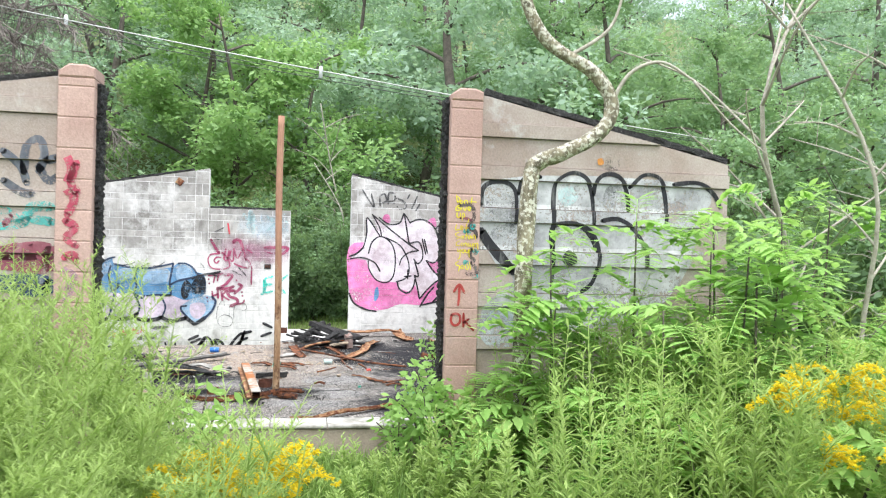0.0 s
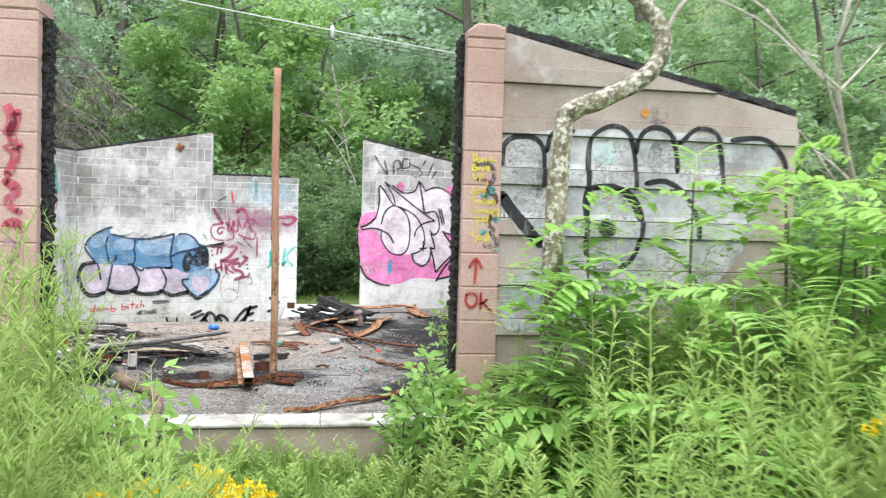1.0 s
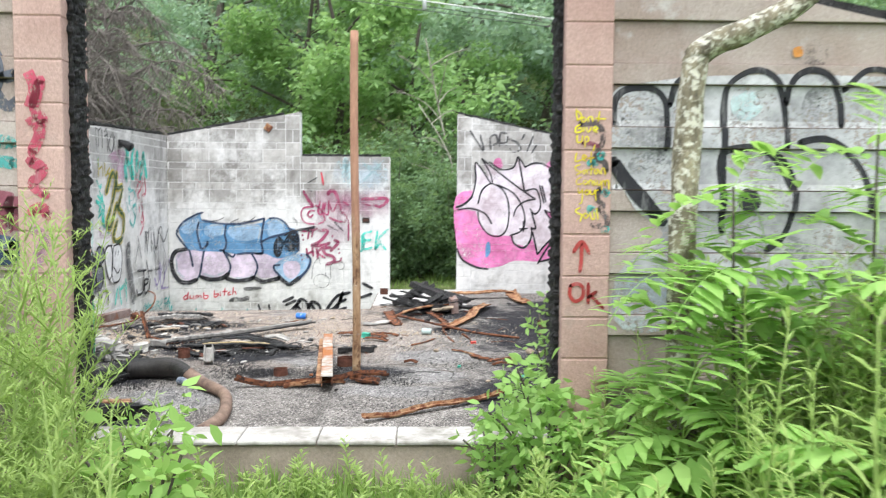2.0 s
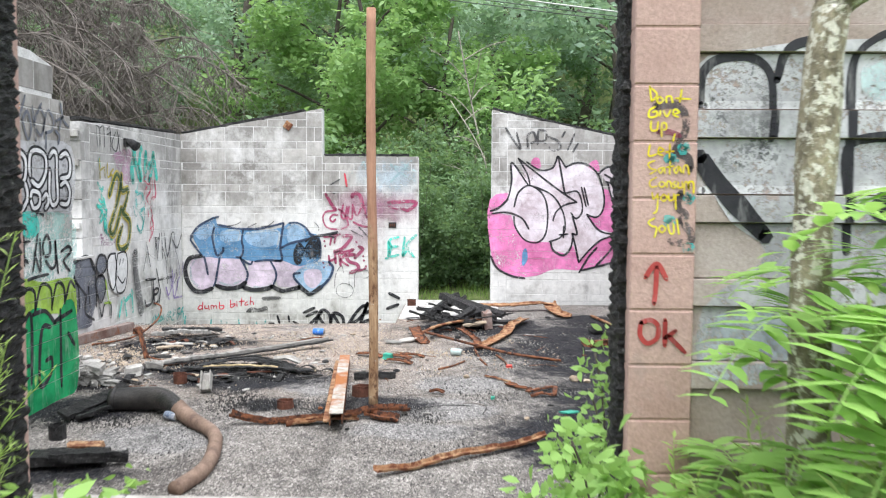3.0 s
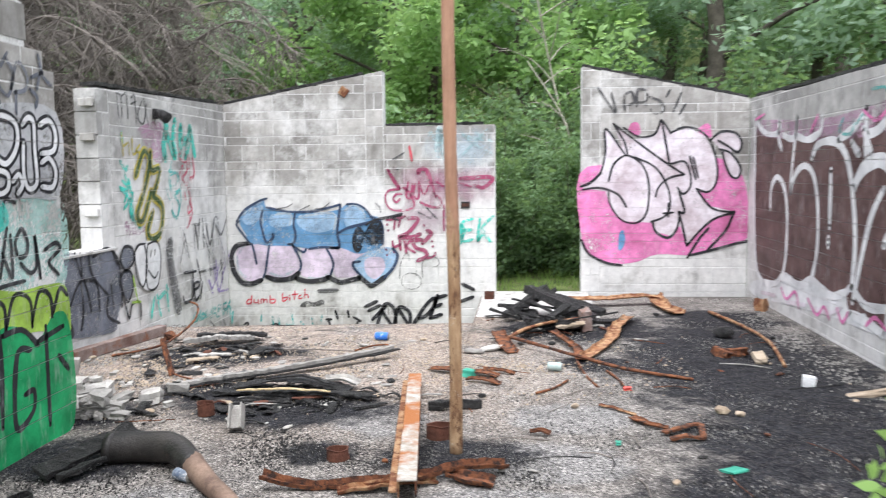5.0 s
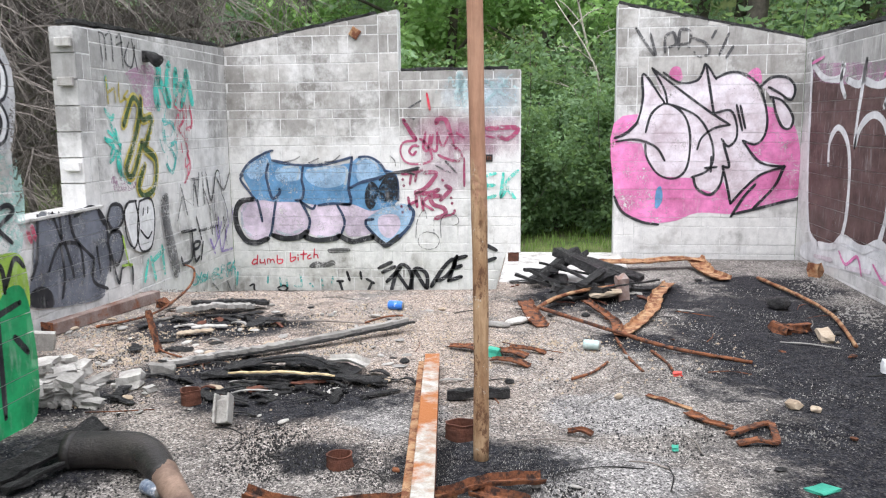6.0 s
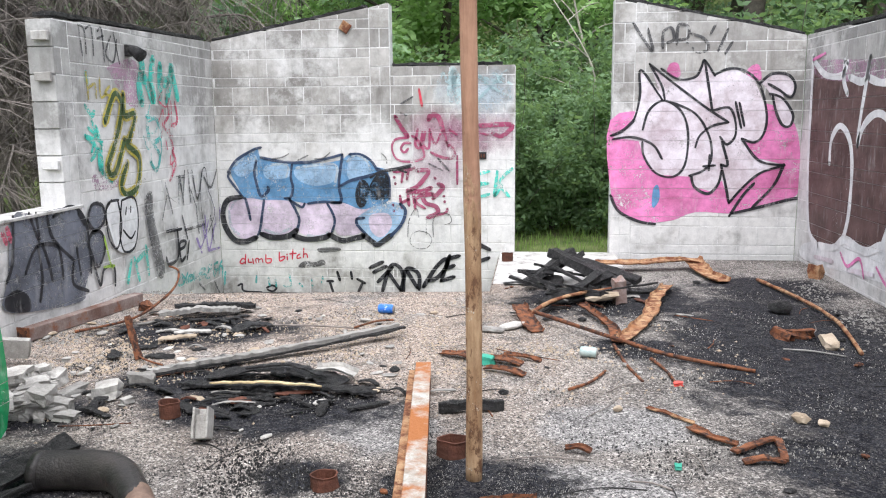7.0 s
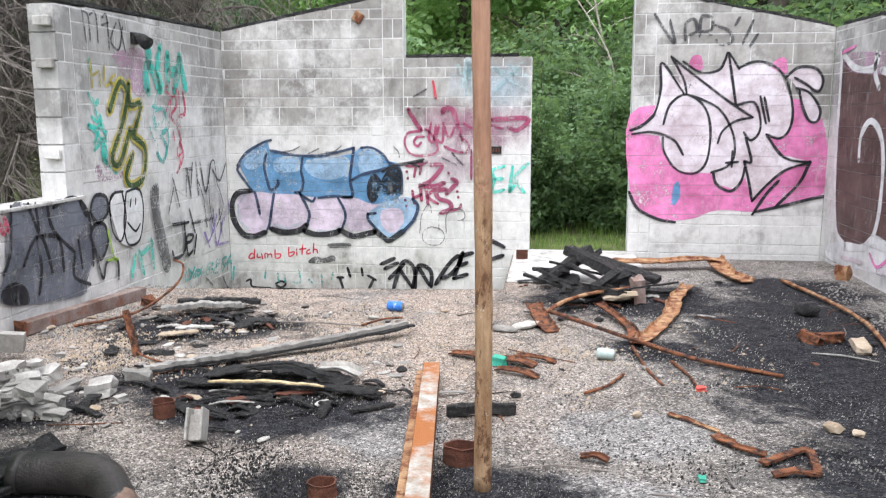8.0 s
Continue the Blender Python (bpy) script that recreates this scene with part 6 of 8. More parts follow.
# Pale bands paint in the light that the ledges catch.
strokes('front_lettering', P_LEDGE_LIGHT, 0.04, [[(2.3, 1.862), (2.9, 1.863), (3.6, 1.86), (4.05, 1.861)], [(2.3, 1.557), (2.9, 1.558), (3.6, 1.556), (4.0, 1.557)]])
strokes('front_lettering', P_SMOKE, 0.12, [[(2.36, 1.87), (2.39, 1.96), (2.48, 1.98), (2.54, 1.87)], [(2.34, 1.79), (2.44, 1.81), (2.52, 1.77)], [(2.9, 1.67), (2.97, 1.71), (3.08, 1.67)], [(3.24, 1.9), (3.28, 2.0), (3.36, 1.93)], [(2.92, 1.23), (3.08, 1.28), (3.25, 1.25)], [(3.26, 2.24), (3.27, 2.15)], [(2.4, 1.66), (2.54, 1.7)]])
strokes('front_lettering', P_BLACK, 0.036, [[(2.286, 1.866), (2.291, 1.974), (2.348, 2.028), (2.459, 2.035), (2.532, 1.977), (2.547, 1.837), (2.542, 1.744)], [(2.558, 1.955), (2.586, 2.055), (2.649, 2.087), (2.713, 2.081)], [(2.83, 1.462), (2.825, 1.745), (2.827, 2.011), (2.89, 2.096), (2.987, 2.122), (3.078, 2.067), (3.12, 1.935), (3.131, 1.747)], [(3.126, 1.967), (3.15, 2.077), (3.23, 2.125), (3.329, 2.095), (3.388, 1.985), (3.401, 1.859)], [(3.406, 2.033), (3.51, 2.128), (3.643, 2.098), (3.698, 1.909), (3.692, 1.75)], [(3.744, 2.068), (3.944, 2.086), (4.081, 2.008), (4.135, 1.912)], [(2.832, 1.739), (2.994, 1.752), (3.109, 1.668), (3.167, 1.557)], [(3.189, 1.779), (3.32, 1.795), (3.454, 1.717), (3.54, 1.59), (3.554, 1.446)]])
strokes('front_lettering', P_BLACK, 0.036, [[(2.828, 1.336), (2.824, 1.529), (2.831, 1.729), (3.061, 1.734), (3.166, 1.613), (3.178, 1.457), (3.132, 1.32), (3.052, 1.254)]])
strokes('front_lettering', P_BLACK, 0.075, [[(2.288, 1.68), (2.352, 1.587), (2.449, 1.477), (2.534, 1.392)]])
fill('front_lettering', P_BLACK, [(2.9, 1.519), (2.948, 1.557), (2.998, 1.525), (3.005, 1.468), (2.95, 1.443), (2.901, 1.468)])
fill('front_lettering', P_ORANGE, [(3.15, 2.23), (3.19, 2.24), (3.2, 2.2), (3.16, 2.19)])
fill('front_lettering', P_PALE, [(2.32, 1.08), (2.6, 1.11), (2.67, 0.95), (2.61, 0.87), (2.35, 0.86)])
fill('front_lettering', P_CYAN, [(2.86, 2.0), (2.96, 2.03), (3.01, 1.95), (2.94, 1.88), (2.87, 1.9)])
strokes('pilaster_lettering', P_GREY, 0.032, [[(2.118, 1.857), (2.174, 1.864), (2.216, 1.843), (2.23, 1.788), (2.214, 1.738), (2.196, 1.696), (2.238, 1.675), (2.247, 1.633)], [(2.217, 1.547), (2.205, 1.504), (2.235, 1.468), (2.215, 1.446)], [(2.229, 1.439), (2.259, 1.396), (2.247, 1.367), (2.183, 1.374)]])
strokes('pilaster_lettering', P_SEA, 0.05, [[(2.169, 1.67), (2.19, 1.663)], [(2.225, 1.717), (2.22, 1.7)], [(2.24, 1.526), (2.251, 1.53)], [(2.172, 1.452), (2.183, 1.44)], [(2.243, 1.348), (2.255, 1.351)]])
strokes('pilaster_lettering', P_WINE, 0.022, [[(2.129, 1.766), (2.171, 1.765), (2.207, 1.752)]])
# hand-written: Dont Give up, Let Satan Consume your Soul
strokes('pilaster_lettering', P_YEL, 0.0075, [[(2.096, 1.927), (2.1, 1.899), (2.104, 1.874)], [(2.096, 1.924), (2.123, 1.899), (2.106, 1.874)], [(2.131, 1.892), (2.123, 1.878), (2.132, 1.867), (2.145, 1.878), (2.131, 1.892)], [(2.157, 1.869), (2.156, 1.888), (2.172, 1.891), (2.179, 1.869)], [(2.21, 1.916), (2.204, 1.871)], [(2.189, 1.885), (2.242, 1.882)], [(2.118, 1.855), (2.097, 1.841), (2.098, 1.818), (2.123, 1.822), (2.122, 1.838), (2.108, 1.835)], [(2.136, 1.841), (2.134, 1.822)], [(2.147, 1.841), (2.159, 1.82), (2.172, 1.843)], [(2.182, 1.829), (2.203, 1.835), (2.188, 1.846), (2.181, 1.829), (2.201, 1.818)], [(2.104, 1.804), (2.105, 1.773), (2.125, 1.773), (2.129, 1.801)], [(2.143, 1.748), (2.143, 1.794), (2.157, 1.794), (2.158, 1.776), (2.144, 1.773)], [(2.19, 1.759), (2.183, 1.731)], [(2.102, 1.72), (2.098, 1.681), (2.126, 1.686)], [(2.134, 1.692), (2.151, 1.7), (2.136, 1.71), (2.132, 1.689), (2.149, 1.682)], [(2.173, 1.724), (2.172, 1.672)], [(2.157, 1.694), (2.187, 1.697)], [(2.12, 1.663), (2.097, 1.652), (2.106, 1.635), (2.126, 1.629), (2.104, 1.615)], [(2.151, 1.639), (2.134, 1.632), (2.143, 1.618), (2.154, 1.638), (2.157, 1.618)], [(2.175, 1.661), (2.174, 1.615)], [(2.162, 1.639), (2.19, 1.644)], [(2.206, 1.644), (2.19, 1.632), (2.199, 1.618), (2.209, 1.641), (2.216, 1.621)], [(2.224, 1.618), (2.226, 1.644), (2.237, 1.644), (2.244, 1.615)], [(2.127, 1.603), (2.105, 1.589), (2.109, 1.569), (2.131, 1.572)], [(2.145, 1.589), (2.137, 1.578), (2.148, 1.568), (2.159, 1.581), (2.145, 1.589)], [(2.165, 1.567), (2.167, 1.587), (2.178, 1.587), (2.182, 1.567)], [(2.198, 1.59), (2.187, 1.581), (2.199, 1.572), (2.188, 1.564)], [(2.206, 1.587), (2.207, 1.567), (2.221, 1.57), (2.22, 1.587)], [(2.228, 1.544), (2.229, 1.584), (2.24, 1.584), (2.244, 1.561), (2.246, 1.587), (2.26, 1.584), (2.262, 1.547)], [(2.113, 1.549), (2.119, 1.525), (2.135, 1.546)], [(2.135, 1.546), (2.132, 1.486), (2.119, 1.474)], [(2.154, 1.544), (2.145, 1.529), (2.156, 1.518), (2.167, 1.532), (2.154, 1.544)], [(2.172, 1.544), (2.176, 1.521), (2.19, 1.525), (2.192, 1.544)], [(2.2, 1.489), (2.198, 1.535), (2.209, 1.541)], [(2.125, 1.457), (2.103, 1.442), (2.115, 1.428), (2.132, 1.422), (2.126, 1.388)], [(2.149, 1.431), (2.141, 1.417), (2.153, 1.405), (2.164, 1.42), (2.149, 1.431)], [(2.172, 1.434), (2.181, 1.403), (2.195, 1.406), (2.191, 1.439)], [(2.204, 1.453), (2.213, 1.4)]])
# hand-written: an arrow and Ok
strokes('pilaster_lettering', P_RUSTRED, 0.019, [[(2.096, 1.241), (2.123, 1.283), (2.144, 1.286), (2.172, 1.235)], [(2.136, 1.278), (2.134, 1.197), (2.129, 1.146)], [(2.085, 1.078), (2.081, 1.033), (2.107, 1.001), (2.142, 1.019), (2.146, 1.064), (2.118, 1.086), (2.082, 1.075)], [(2.171, 1.087), (2.172, 0.993)], [(2.21, 1.047), (2.171, 1.02)], [(2.185, 1.028), (2.245, 0.969)]])
strokes('left_front_lettering', P_SLATE, 0.06, [[(-0.89, 2.1), (-0.79, 2.01), (-0.75, 1.9)], [(-0.77, 1.97), (-0.75, 2.14), (-0.68, 2.19), (-0.64, 2.09), (-0.68, 1.98)], [(-0.68, 2.01), (-0.62, 1.92), (-0.56, 1.95)], [(-0.63, 2.05), (-0.56, 2.07)], [(-0.89, 1.91), (-0.78, 1.84), (-0.71, 1.83)]])
strokes('left_front_lettering', P_SEA, 0.07, [[(-1.02, 1.69), (-0.88, 1.71), (-0.78, 1.64), (-0.71, 1.74), (-0.59, 1.75)], [(-0.98, 1.62), (-0.81, 1.63), (-0.71, 1.66), (-0.59, 1.65)]])
strokes('left_front_lettering', P_WINE, 0.13, [[(-1.08, 1.45), (-0.88, 1.44), (-0.67, 1.46), (-0.59, 1.45)], [(-1.04, 1.36), (-0.81, 1.38), (-0.6, 1.37)]])
strokes('left_front_lettering', P_NAVY, 0.14, [[(-1.08, 1.25), (-0.81, 1.24), (-0.59, 1.23)]])
strokes('left_front_lettering', P_CRIMSON, 0.06, [[(-0.51, 2.1), (-0.47, 2.0), (-0.5, 1.88), (-0.45, 1.8), (-0.49, 1.7)], [(-0.44, 2.04), (-0.47, 1.92), (-0.43, 1.84)], [(-0.5, 1.66), (-0.44, 1.62), (-0.49, 1.55), (-0.43, 1.5)], [(-0.5, 1.42), (-0.45, 1.44), (-0.42, 1.4)]])
strokes('left_front_lettering', P_MAUVE, 0.05, [[(-0.51, 1.34), (-0.44, 1.3), (-0.48, 1.22)], [(-0.43, 1.26), (-0.5, 1.12)]])
strokes('left_front_lettering', P_WINE, 0.04, [[(-0.88, 1.47), (-0.78, 1.49), (-0.81, 1.38)], [(-0.71, 1.5), (-0.64, 1.39)], [(-0.88, 1.62), (-0.84, 1.69)]])

# ---- things on the floor ----
RUST = surf("rust", (0.09, 0.035, 0.02), (0.27, 0.105, 0.048), 14, 90, 0.9, 0.9, spot=(0.035, 0.022, 0.019), spots=(0.47, 0.6), spot_scale=21)
RUST_TAN = surf("rusty_paint", (0.25, 0.105, 0.045), (0.42, 0.28, 0.16), 11, 70, 0.85, 0.7, spot=(0.14, 0.05, 0.025), spots=(0.47, 0.58), spot_scale=13)
RUST_WHITE = surf("paint_over_rust", (0.3, 0.25, 0.2), (0.46, 0.46, 0.43), 14, 60, 0.8, 0.6, spot=(0.32, 0.12, 0.04), spots=(0.42, 0.54), spot_scale=2.6)
DARK_RUST = surf("dark_rust", (0.07, 0.03, 0.02), (0.14, 0.055, 0.035), 9, 70, 0.9, 0.8)
ASH_WOOD = surf("ash_grey_wood", (0.17, 0.163, 0.15), (0.36, 0.345, 0.32), 6, 70, 0.9, 0.6, spot=(0.07, 0.07, 0.07), spots=(0.57, 0.68), stretch=(0.3, 1, 1))
RAW_WOOD = surf("split_wood", (0.46, 0.34, 0.18), (0.56, 0.45, 0.27), 8, 70, 0.85, 0.5)
RUBBLE = surf("rubble_concrete", (0.24, 0.228, 0.21), (0.43, 0.415, 0.385), 7, 80, 0.95, 0.8, rnd=0.3)
STONE = surf("tan_stone", (0.3, 0.235, 0.165), (0.43, 0.355, 0.27), 9, 70)
SOOT_PIPE = surf("sooty_pipe", (0.015, 0.0145, 0.0145), (0.045, 0.04, 0.037), 7, 50, 0.42, 0.5, spot=(0.16, 0.09, 0.06), spots=(0.64, 0.76), spot_scale=9)
HOSE = surf("brown_hose", (0.13, 0.085, 0.065), (0.26, 0.18, 0.135), 9, 60, 0.7, 0.4)
BLUE_TIN = surf("blue_tin", (0.02, 0.12, 0.5), (0.05, 0.2, 0.6), 30, 90, 0.35, 0.2, spot=(0.6, 0.6, 0.62), spots=(0.6, 0.66), spot_scale=40)
DULL_TIN = surf("dull_tin", (0.08, 0.11, 0.17), (0.24, 0.28, 0.33), 34, 90, 0.4, 0.4, spot=(0.5, 0.5, 0.52), spots=(0.54, 0.62), spot_scale=36)
GREEN_PLASTIC = surf("green_plastic", (0.03, 0.25, 0.17), (0.06, 0.36, 0.26), 9, 70, 0.5, 0.2)
WHITE_PLASTIC = surf("white_plastic", (0.66, 0.68, 0.68), (0.75, 0.76, 0.77), 9, 70, 0.5, 0.2)
RED_PLASTIC = surf("red_plastic", (0.6, 0.06, 0.05), (0.7, 0.1, 0.08), 9, 70, 0.5, 0.2)
GLASS_JAR = surf("dusty_glass", (0.3, 0.42, 0.4), (0.5, 0.56, 0.53), 12, 70, 0.25, 0.2)
OLD_STEEL = surf("weathered_steel", (0.13, 0.075, 0.06), (0.3, 0.25, 0.23), 5, 70, 0.8, 0.5, spot=(0.2, 0.07, 0.03), spots=(0.55, 0.7))
FZ = 0.022

# the pole: smooth brown above, peeling below
def pole_material():
    """Brown paint on a timber pole, peeled to weathered wood on its lower half."""
    n = Nodes("peeling_pole")
    z = n.node("ShaderNodeSeparateXYZ", Vector=n.pos).outputs["Z"]
    grain = n.noise(60, 4, 0.7, stretch=(1, 1, 0.12))
    paint = n.mix(n.ramp(n.noise(4, 5, 0.7), 0.35, 0.65), (0.31, 0.165, 0.105), (0.4, 0.23, 0.15))
    wood = n.mix(n.ramp(n.noise(9, 6, 0.75, stretch=(1, 1, 0.35)), 0.38, 0.62), (0.24, 0.135, 0.07), (0.43, 0.29, 0.17))
    wood = n.mix(n.ramp(n.noise(22, 6, 0.8, stretch=(1, 1, 0.45)), 0.53, 0.6), wood, (0.13, 0.065, 0.035))
    wood = n.mix(n.ramp(n.noise(19, 6, 0.8), 0.6, 0.66), wood, (0.6, 0.57, 0.5))
    peel = n.ramp(n.math("ADD", n.math("MULTIPLY", z, -1.1), n.ramp(n.noise(7, 6, 0.75, stretch=(1, 1, 0.4)), 0.25, 0.75, 0.9, 1.9)), -0.12, 0.08)
    col = n.mix(peel, paint, wood)
    v = n.ramp(grain, 0.2, 0.8, 0.75, 1.25)
    col = n.mix(1.0, col, n.node("ShaderNodeCombineColor", Red=v, Green=v, Blue=v).outputs[0], "MULTIPLY")
    n.bump(n.math("ADD", grain, peel), 0.6, 0.008)
    return n.end(col, 0.75)


POLE = pole_material()
pole = new("pole")
stem = [FZ - 0.05 + 2.87 * i / 26 for i in range(27)]
shaft = part("shaft", tube("shaft", [(0.806 + 0.006 * math.sin(z * 2.3) - 0.006 * z, 6.96, z) for z in stem], [0.034 + 0.0025 * noise.noise((z * 3, 0, 0)) for z in stem], POLE, 14, 0.05), pole)
part("cap", tube("cap", [(0.79, 6.96, 2.8), (0.79, 6.96, 2.845)], [0.03, 0.028], DARK_RUST, 10), shaft)
tagged(pole, "thin upright pole with peeling brown paint standing on the floor", "pole")


def strip(name, pts, width, thick, material, label, category="scrap metal", curl=0.0, parent=None, twist=0.0):
    """A bent flat strip of sheet along points, its edges turned up by curl."""
    line = bend(pts, 18 if category in ("plank", "splinter", "shingle") else 10)
    vs, fs = [], []
    for i, p in enumerate(line):
        d = (line[min(i + 1, len(line) - 1)] - line[max(i - 1, 0)]).normalized()
        s = d.cross(Vector((0, 0, 1)))
        s = s.normalized() if s.length > 0.1 else Vector((1, 0, 0))
        s = (Matrix.Rotation(twist * i / len(line), 3, d) @ s)
        up = s.cross(d)
        w = width * 0.5 * (0.8 + 0.3 * noise.noise(p * 6) + 0.25 * noise.noise(p * 23))
        near = far = w
        if category in ("plank", "splinter", "shingle"):
            e = i / (len(line) - 1)
            w *= 0.3 + 0.7 * min(1.0, (0.1 + abs(noise.noise(p * 31))) * 0.6 + 7 * min(e, 1 - e))
            near = w * (1 + 0.55 * noise.noise(p * 47 + Vector((3, 0, 0))))
            far = w * (1 + 0.55 * noise.noise(p * 47 + Vector((0, 9, 0))))
        wave = up * (0.008 * noise.noise(p * 13))
        for a, lift in ((-1, curl), (-0.8, 0), (0.8, 0), (1, curl * 0.6)):
            vs.append(p + s * (a * (near if a < 0 else far)) + up * lift + wave)
        for a, lift in ((1, curl * 0.6), (0.8, 0), (-0.8, 0), (-1, curl)):
            vs.append(p + s * (a * (near if a < 0 else far)) + up * (lift + thick * (1 + 0.5 * noise.noise(p * 39 + s * a))) + wave)
    for i in range(len(line) - 1):
        for k in range(8):
            q = (k + 1) % 8
            fs.append((i * 8 + k, i * 8 + q, (i + 1) * 8 + q, (i + 1) * 8 + k))
    e = (len(line) - 1) * 8
    fs += [(7, 6, 5, 4, 3, 2, 1, 0), tuple(e + k for k in range(8))]
    me = mesh_of(name, vs, fs, material)
    ob = part(name, me, parent)
    if parent is None:
        tagged(ob, label, category)
    return ob


def rod(name, pts, r, material, label, category="scrap metal", sides=7, wobble=0.3, steps=9):
    line = bend(pts, steps)
    return tagged(part(name, tube(name, line, [r * (0.5 + 0.1 * noise.noise(p * 9)) * (1 - 0.25 * i / len(line)) for i, p in enumerate(line)], material, sides, wobble)), label, category)


def chunk(name, x, y, z, sx, sy, sz, material, label, category, seed, group="", turn=None, jag=0.3):
    """A broken lump, cut from a block and knocked about."""
    rng = random.Random(seed)
    bm = bmesh.new()
    if category in ("stone", "debris", "burnt timber"):
        bmesh.ops.create_icosphere(bm, subdivisions=2, radius=0.56)
        for v in bm.verts:
            v.co += noise.noise_vector(v.co * 2.6 + Vector((seed * 1.7, 0, 0))) * jag * 0.55
            v.co = Vector((v.co.x * sx, v.co.y * sy, max(-0.45, v.co.z) * sz))
    else:
        bmesh.ops.create_cube(bm, size=1)
    if len(bm.verts) == 8:
        bmesh.ops.subdivide_edges(bm, edges=bm.edges[:], cuts=1, use_grid_fill=True)
        for v in bm.verts:
            v.co += Vector((rng.uniform(-1, 1), rng.uniform(-1, 1), rng.uniform(-1, 1))) * jag * 0.42
            v.co = Vector((v.co.x * sx, v.co.y * sy, v.co.z * sz))
    me = bpy.data.meshes.new(name)
    bm.to_mesh(me)
    bm.free()
    me.materials.append(material)
    a = turn if turn is not None else rng.uniform(0, 360)
    ob = part(name, me, m=pose(x, y, z + sz * 0.45, rng.uniform(-9, 9), rng.uniform(-9, 9), a))
    return tagged(ob, label, category, group)


# rusty channel lying across a bent strip, beside the pole
channel = new("steel_channel")
a, b = Vector((0.41, 8.3, 0.05)), Vector((0.645, 6.24, 0.09))
d = (b - a).normalized()
s = d.cross(Vector((0, 0, 1))).normalized()
up = s.cross(d)
cm = Matrix(((s.x, up.x, d.x, a.x), (s.y, up.y, d.y, a.y), (s.z, up.z, d.z, a.z), (0, 0, 0, 1)))
L = (b - a).length
for nm, x0, x1, z0, z1, mt in (("web", -0.045, 0.045, 0.05, 0.058, RUST_WHITE), ("flange", 0.037, 0.045, -0.02, 0.05, RUST_TAN), ("flange", -0.045, -0.037, -0.02, 0.05, RUST), ("lip", 0.047, 0.085, 0.0, 0.01, RUST_TAN)):
    me = box(nm, x0, x1, z0, z1, 0, L, mt, 0.002, 0.004, 8)
    part(nm, me, channel, m=cm)
tagged(channel, "rusty steel channel with flaking white paint lying on the floor", "steel channel")
strip("bent_strip", [(-0.08, 6.4, 0.08), (0.15, 6.4, 0.03), (0.4, 6.44, 0.04), (0.62, 6.48, 0.05), (0.87, 6.6, 0.07), (1.08, 6.7, 0.05)], 0.065, 0.005, RUST, "bent rusty sheet strip lying on the floor", curl=0.03)
strip("bent_strip", [(0.3, 6.36, 0.03), (0.52, 6.42, 0.05), (0.75, 6.52, 0.03)], 0.06, 0.006, RUST_TAN, "torn rusty strip lying under the channel", curl=0.02)
strip("bent_strip", [(0.8, 6.56, 0.05), (0.92, 6.52, 0.04), (1.02, 6.5, 0.03)], 0.11, 0.006, RUST, "short rusty sheet strip lying by the pole", curl=0.03)
strip("bent_strip", [(0.98, 5.44, 0.05), (1.2, 5.58, 0.03), (1.41, 5.72, 0.05), (1.75, 5.95, 0.04), (1.98, 6.12, 0.06)], 0.065, 0.005, RUST_TAN, "long tan rusty strip lying inside the curb", curl=0.02)
strip("bent_strip", [(1.66, 11.66, 0.1), (2.1, 11.7, 0.1), (2.45, 11.78, 0.12), (2.72, 11.88, 0.07)], 0.2, 0.006, RUST_TAN, "wide orange rusty sheet lying before the rear wall", curl=0.02)
strip("bent_strip", [(2.6, 11.88, 0.12), (2.66, 11.5, 0.05), (2.76, 11.12, 0.04)], 0.2, 0.006, RUST_TAN, "torn orange rusty sheet lying before the rear wall", curl=0.03)
strip("bent_strip", [(1.62, 9.05, 0.04), (1.78, 9.4, 0.05), (1.93, 9.82, 0.05), (2.02, 10.2, 0.08), (2.22, 10.84, 0.06)], 0.13, 0.006, RUST_TAN, "tan rusty strip lying against the burnt heap", curl=0.02)
strip("bent_strip", [(1.42, 9.98, 0.08), (1.56, 9.6, 0.05), (1.61, 9.3, 0.05), (1.6, 9.1, 0.03)], 0.08, 0.005, RUST, "short curled rusty strip", curl=0.02)
rod("rusty_rod", [(1.06, 9.66, 0.09), (1.6, 9.04, 0.07), (1.91, 8.75, 0.05), (2.36, 8.53, 0.03)], 0.03, RUST, "long rusty rod lying across the floor")
rod("rusty_rod", [(1.03, 9.66, 0.08), (1.2, 9.95, 0.11), (1.42, 10.15, 0.13), (1.68, 10.3, 0.14)], 0.034, RUST_TAN, "rusty rod resting on the burnt heap")
rod("rusty_rod", [(1.58, 9.0, 0.04), (1.62, 8.6, 0.03), (1.68, 8.3, 0.025)], 0.022, RUST, "short bent rusty rod")
rod("rusty_rod", [(1.78, 8.72, 0.035), (1.84, 8.5, 0.03), (1.86, 8.3, 0.025)], 0.022, RUST, "short bent rusty rod with red tip")
rod("rusty_rod", [(1.25, 8.11, 0.03), (1.38, 8.23, 0.04), (1.48, 8.45, 0.035)], 0.02, RUST, "short rusty rod on grey grit")
rod("rusty_rod", [(3.07, 11.2, 0.05), (3.2, 10.45, 0.05), (3.22, 9.7, 0.06), (3.12, 8.95, 0.03)], 0.034, RUST_TAN, "long bent rusty rod lying by the side wall")
strip("bent_strip", [(1.64, 7.85, 0.03), (1.75, 7.75, 0.035), (1.84, 7.66, 0.03)], 0.035, 0.005, RUST_TAN, "thin rusty sliver on grey grit", curl=0.006)
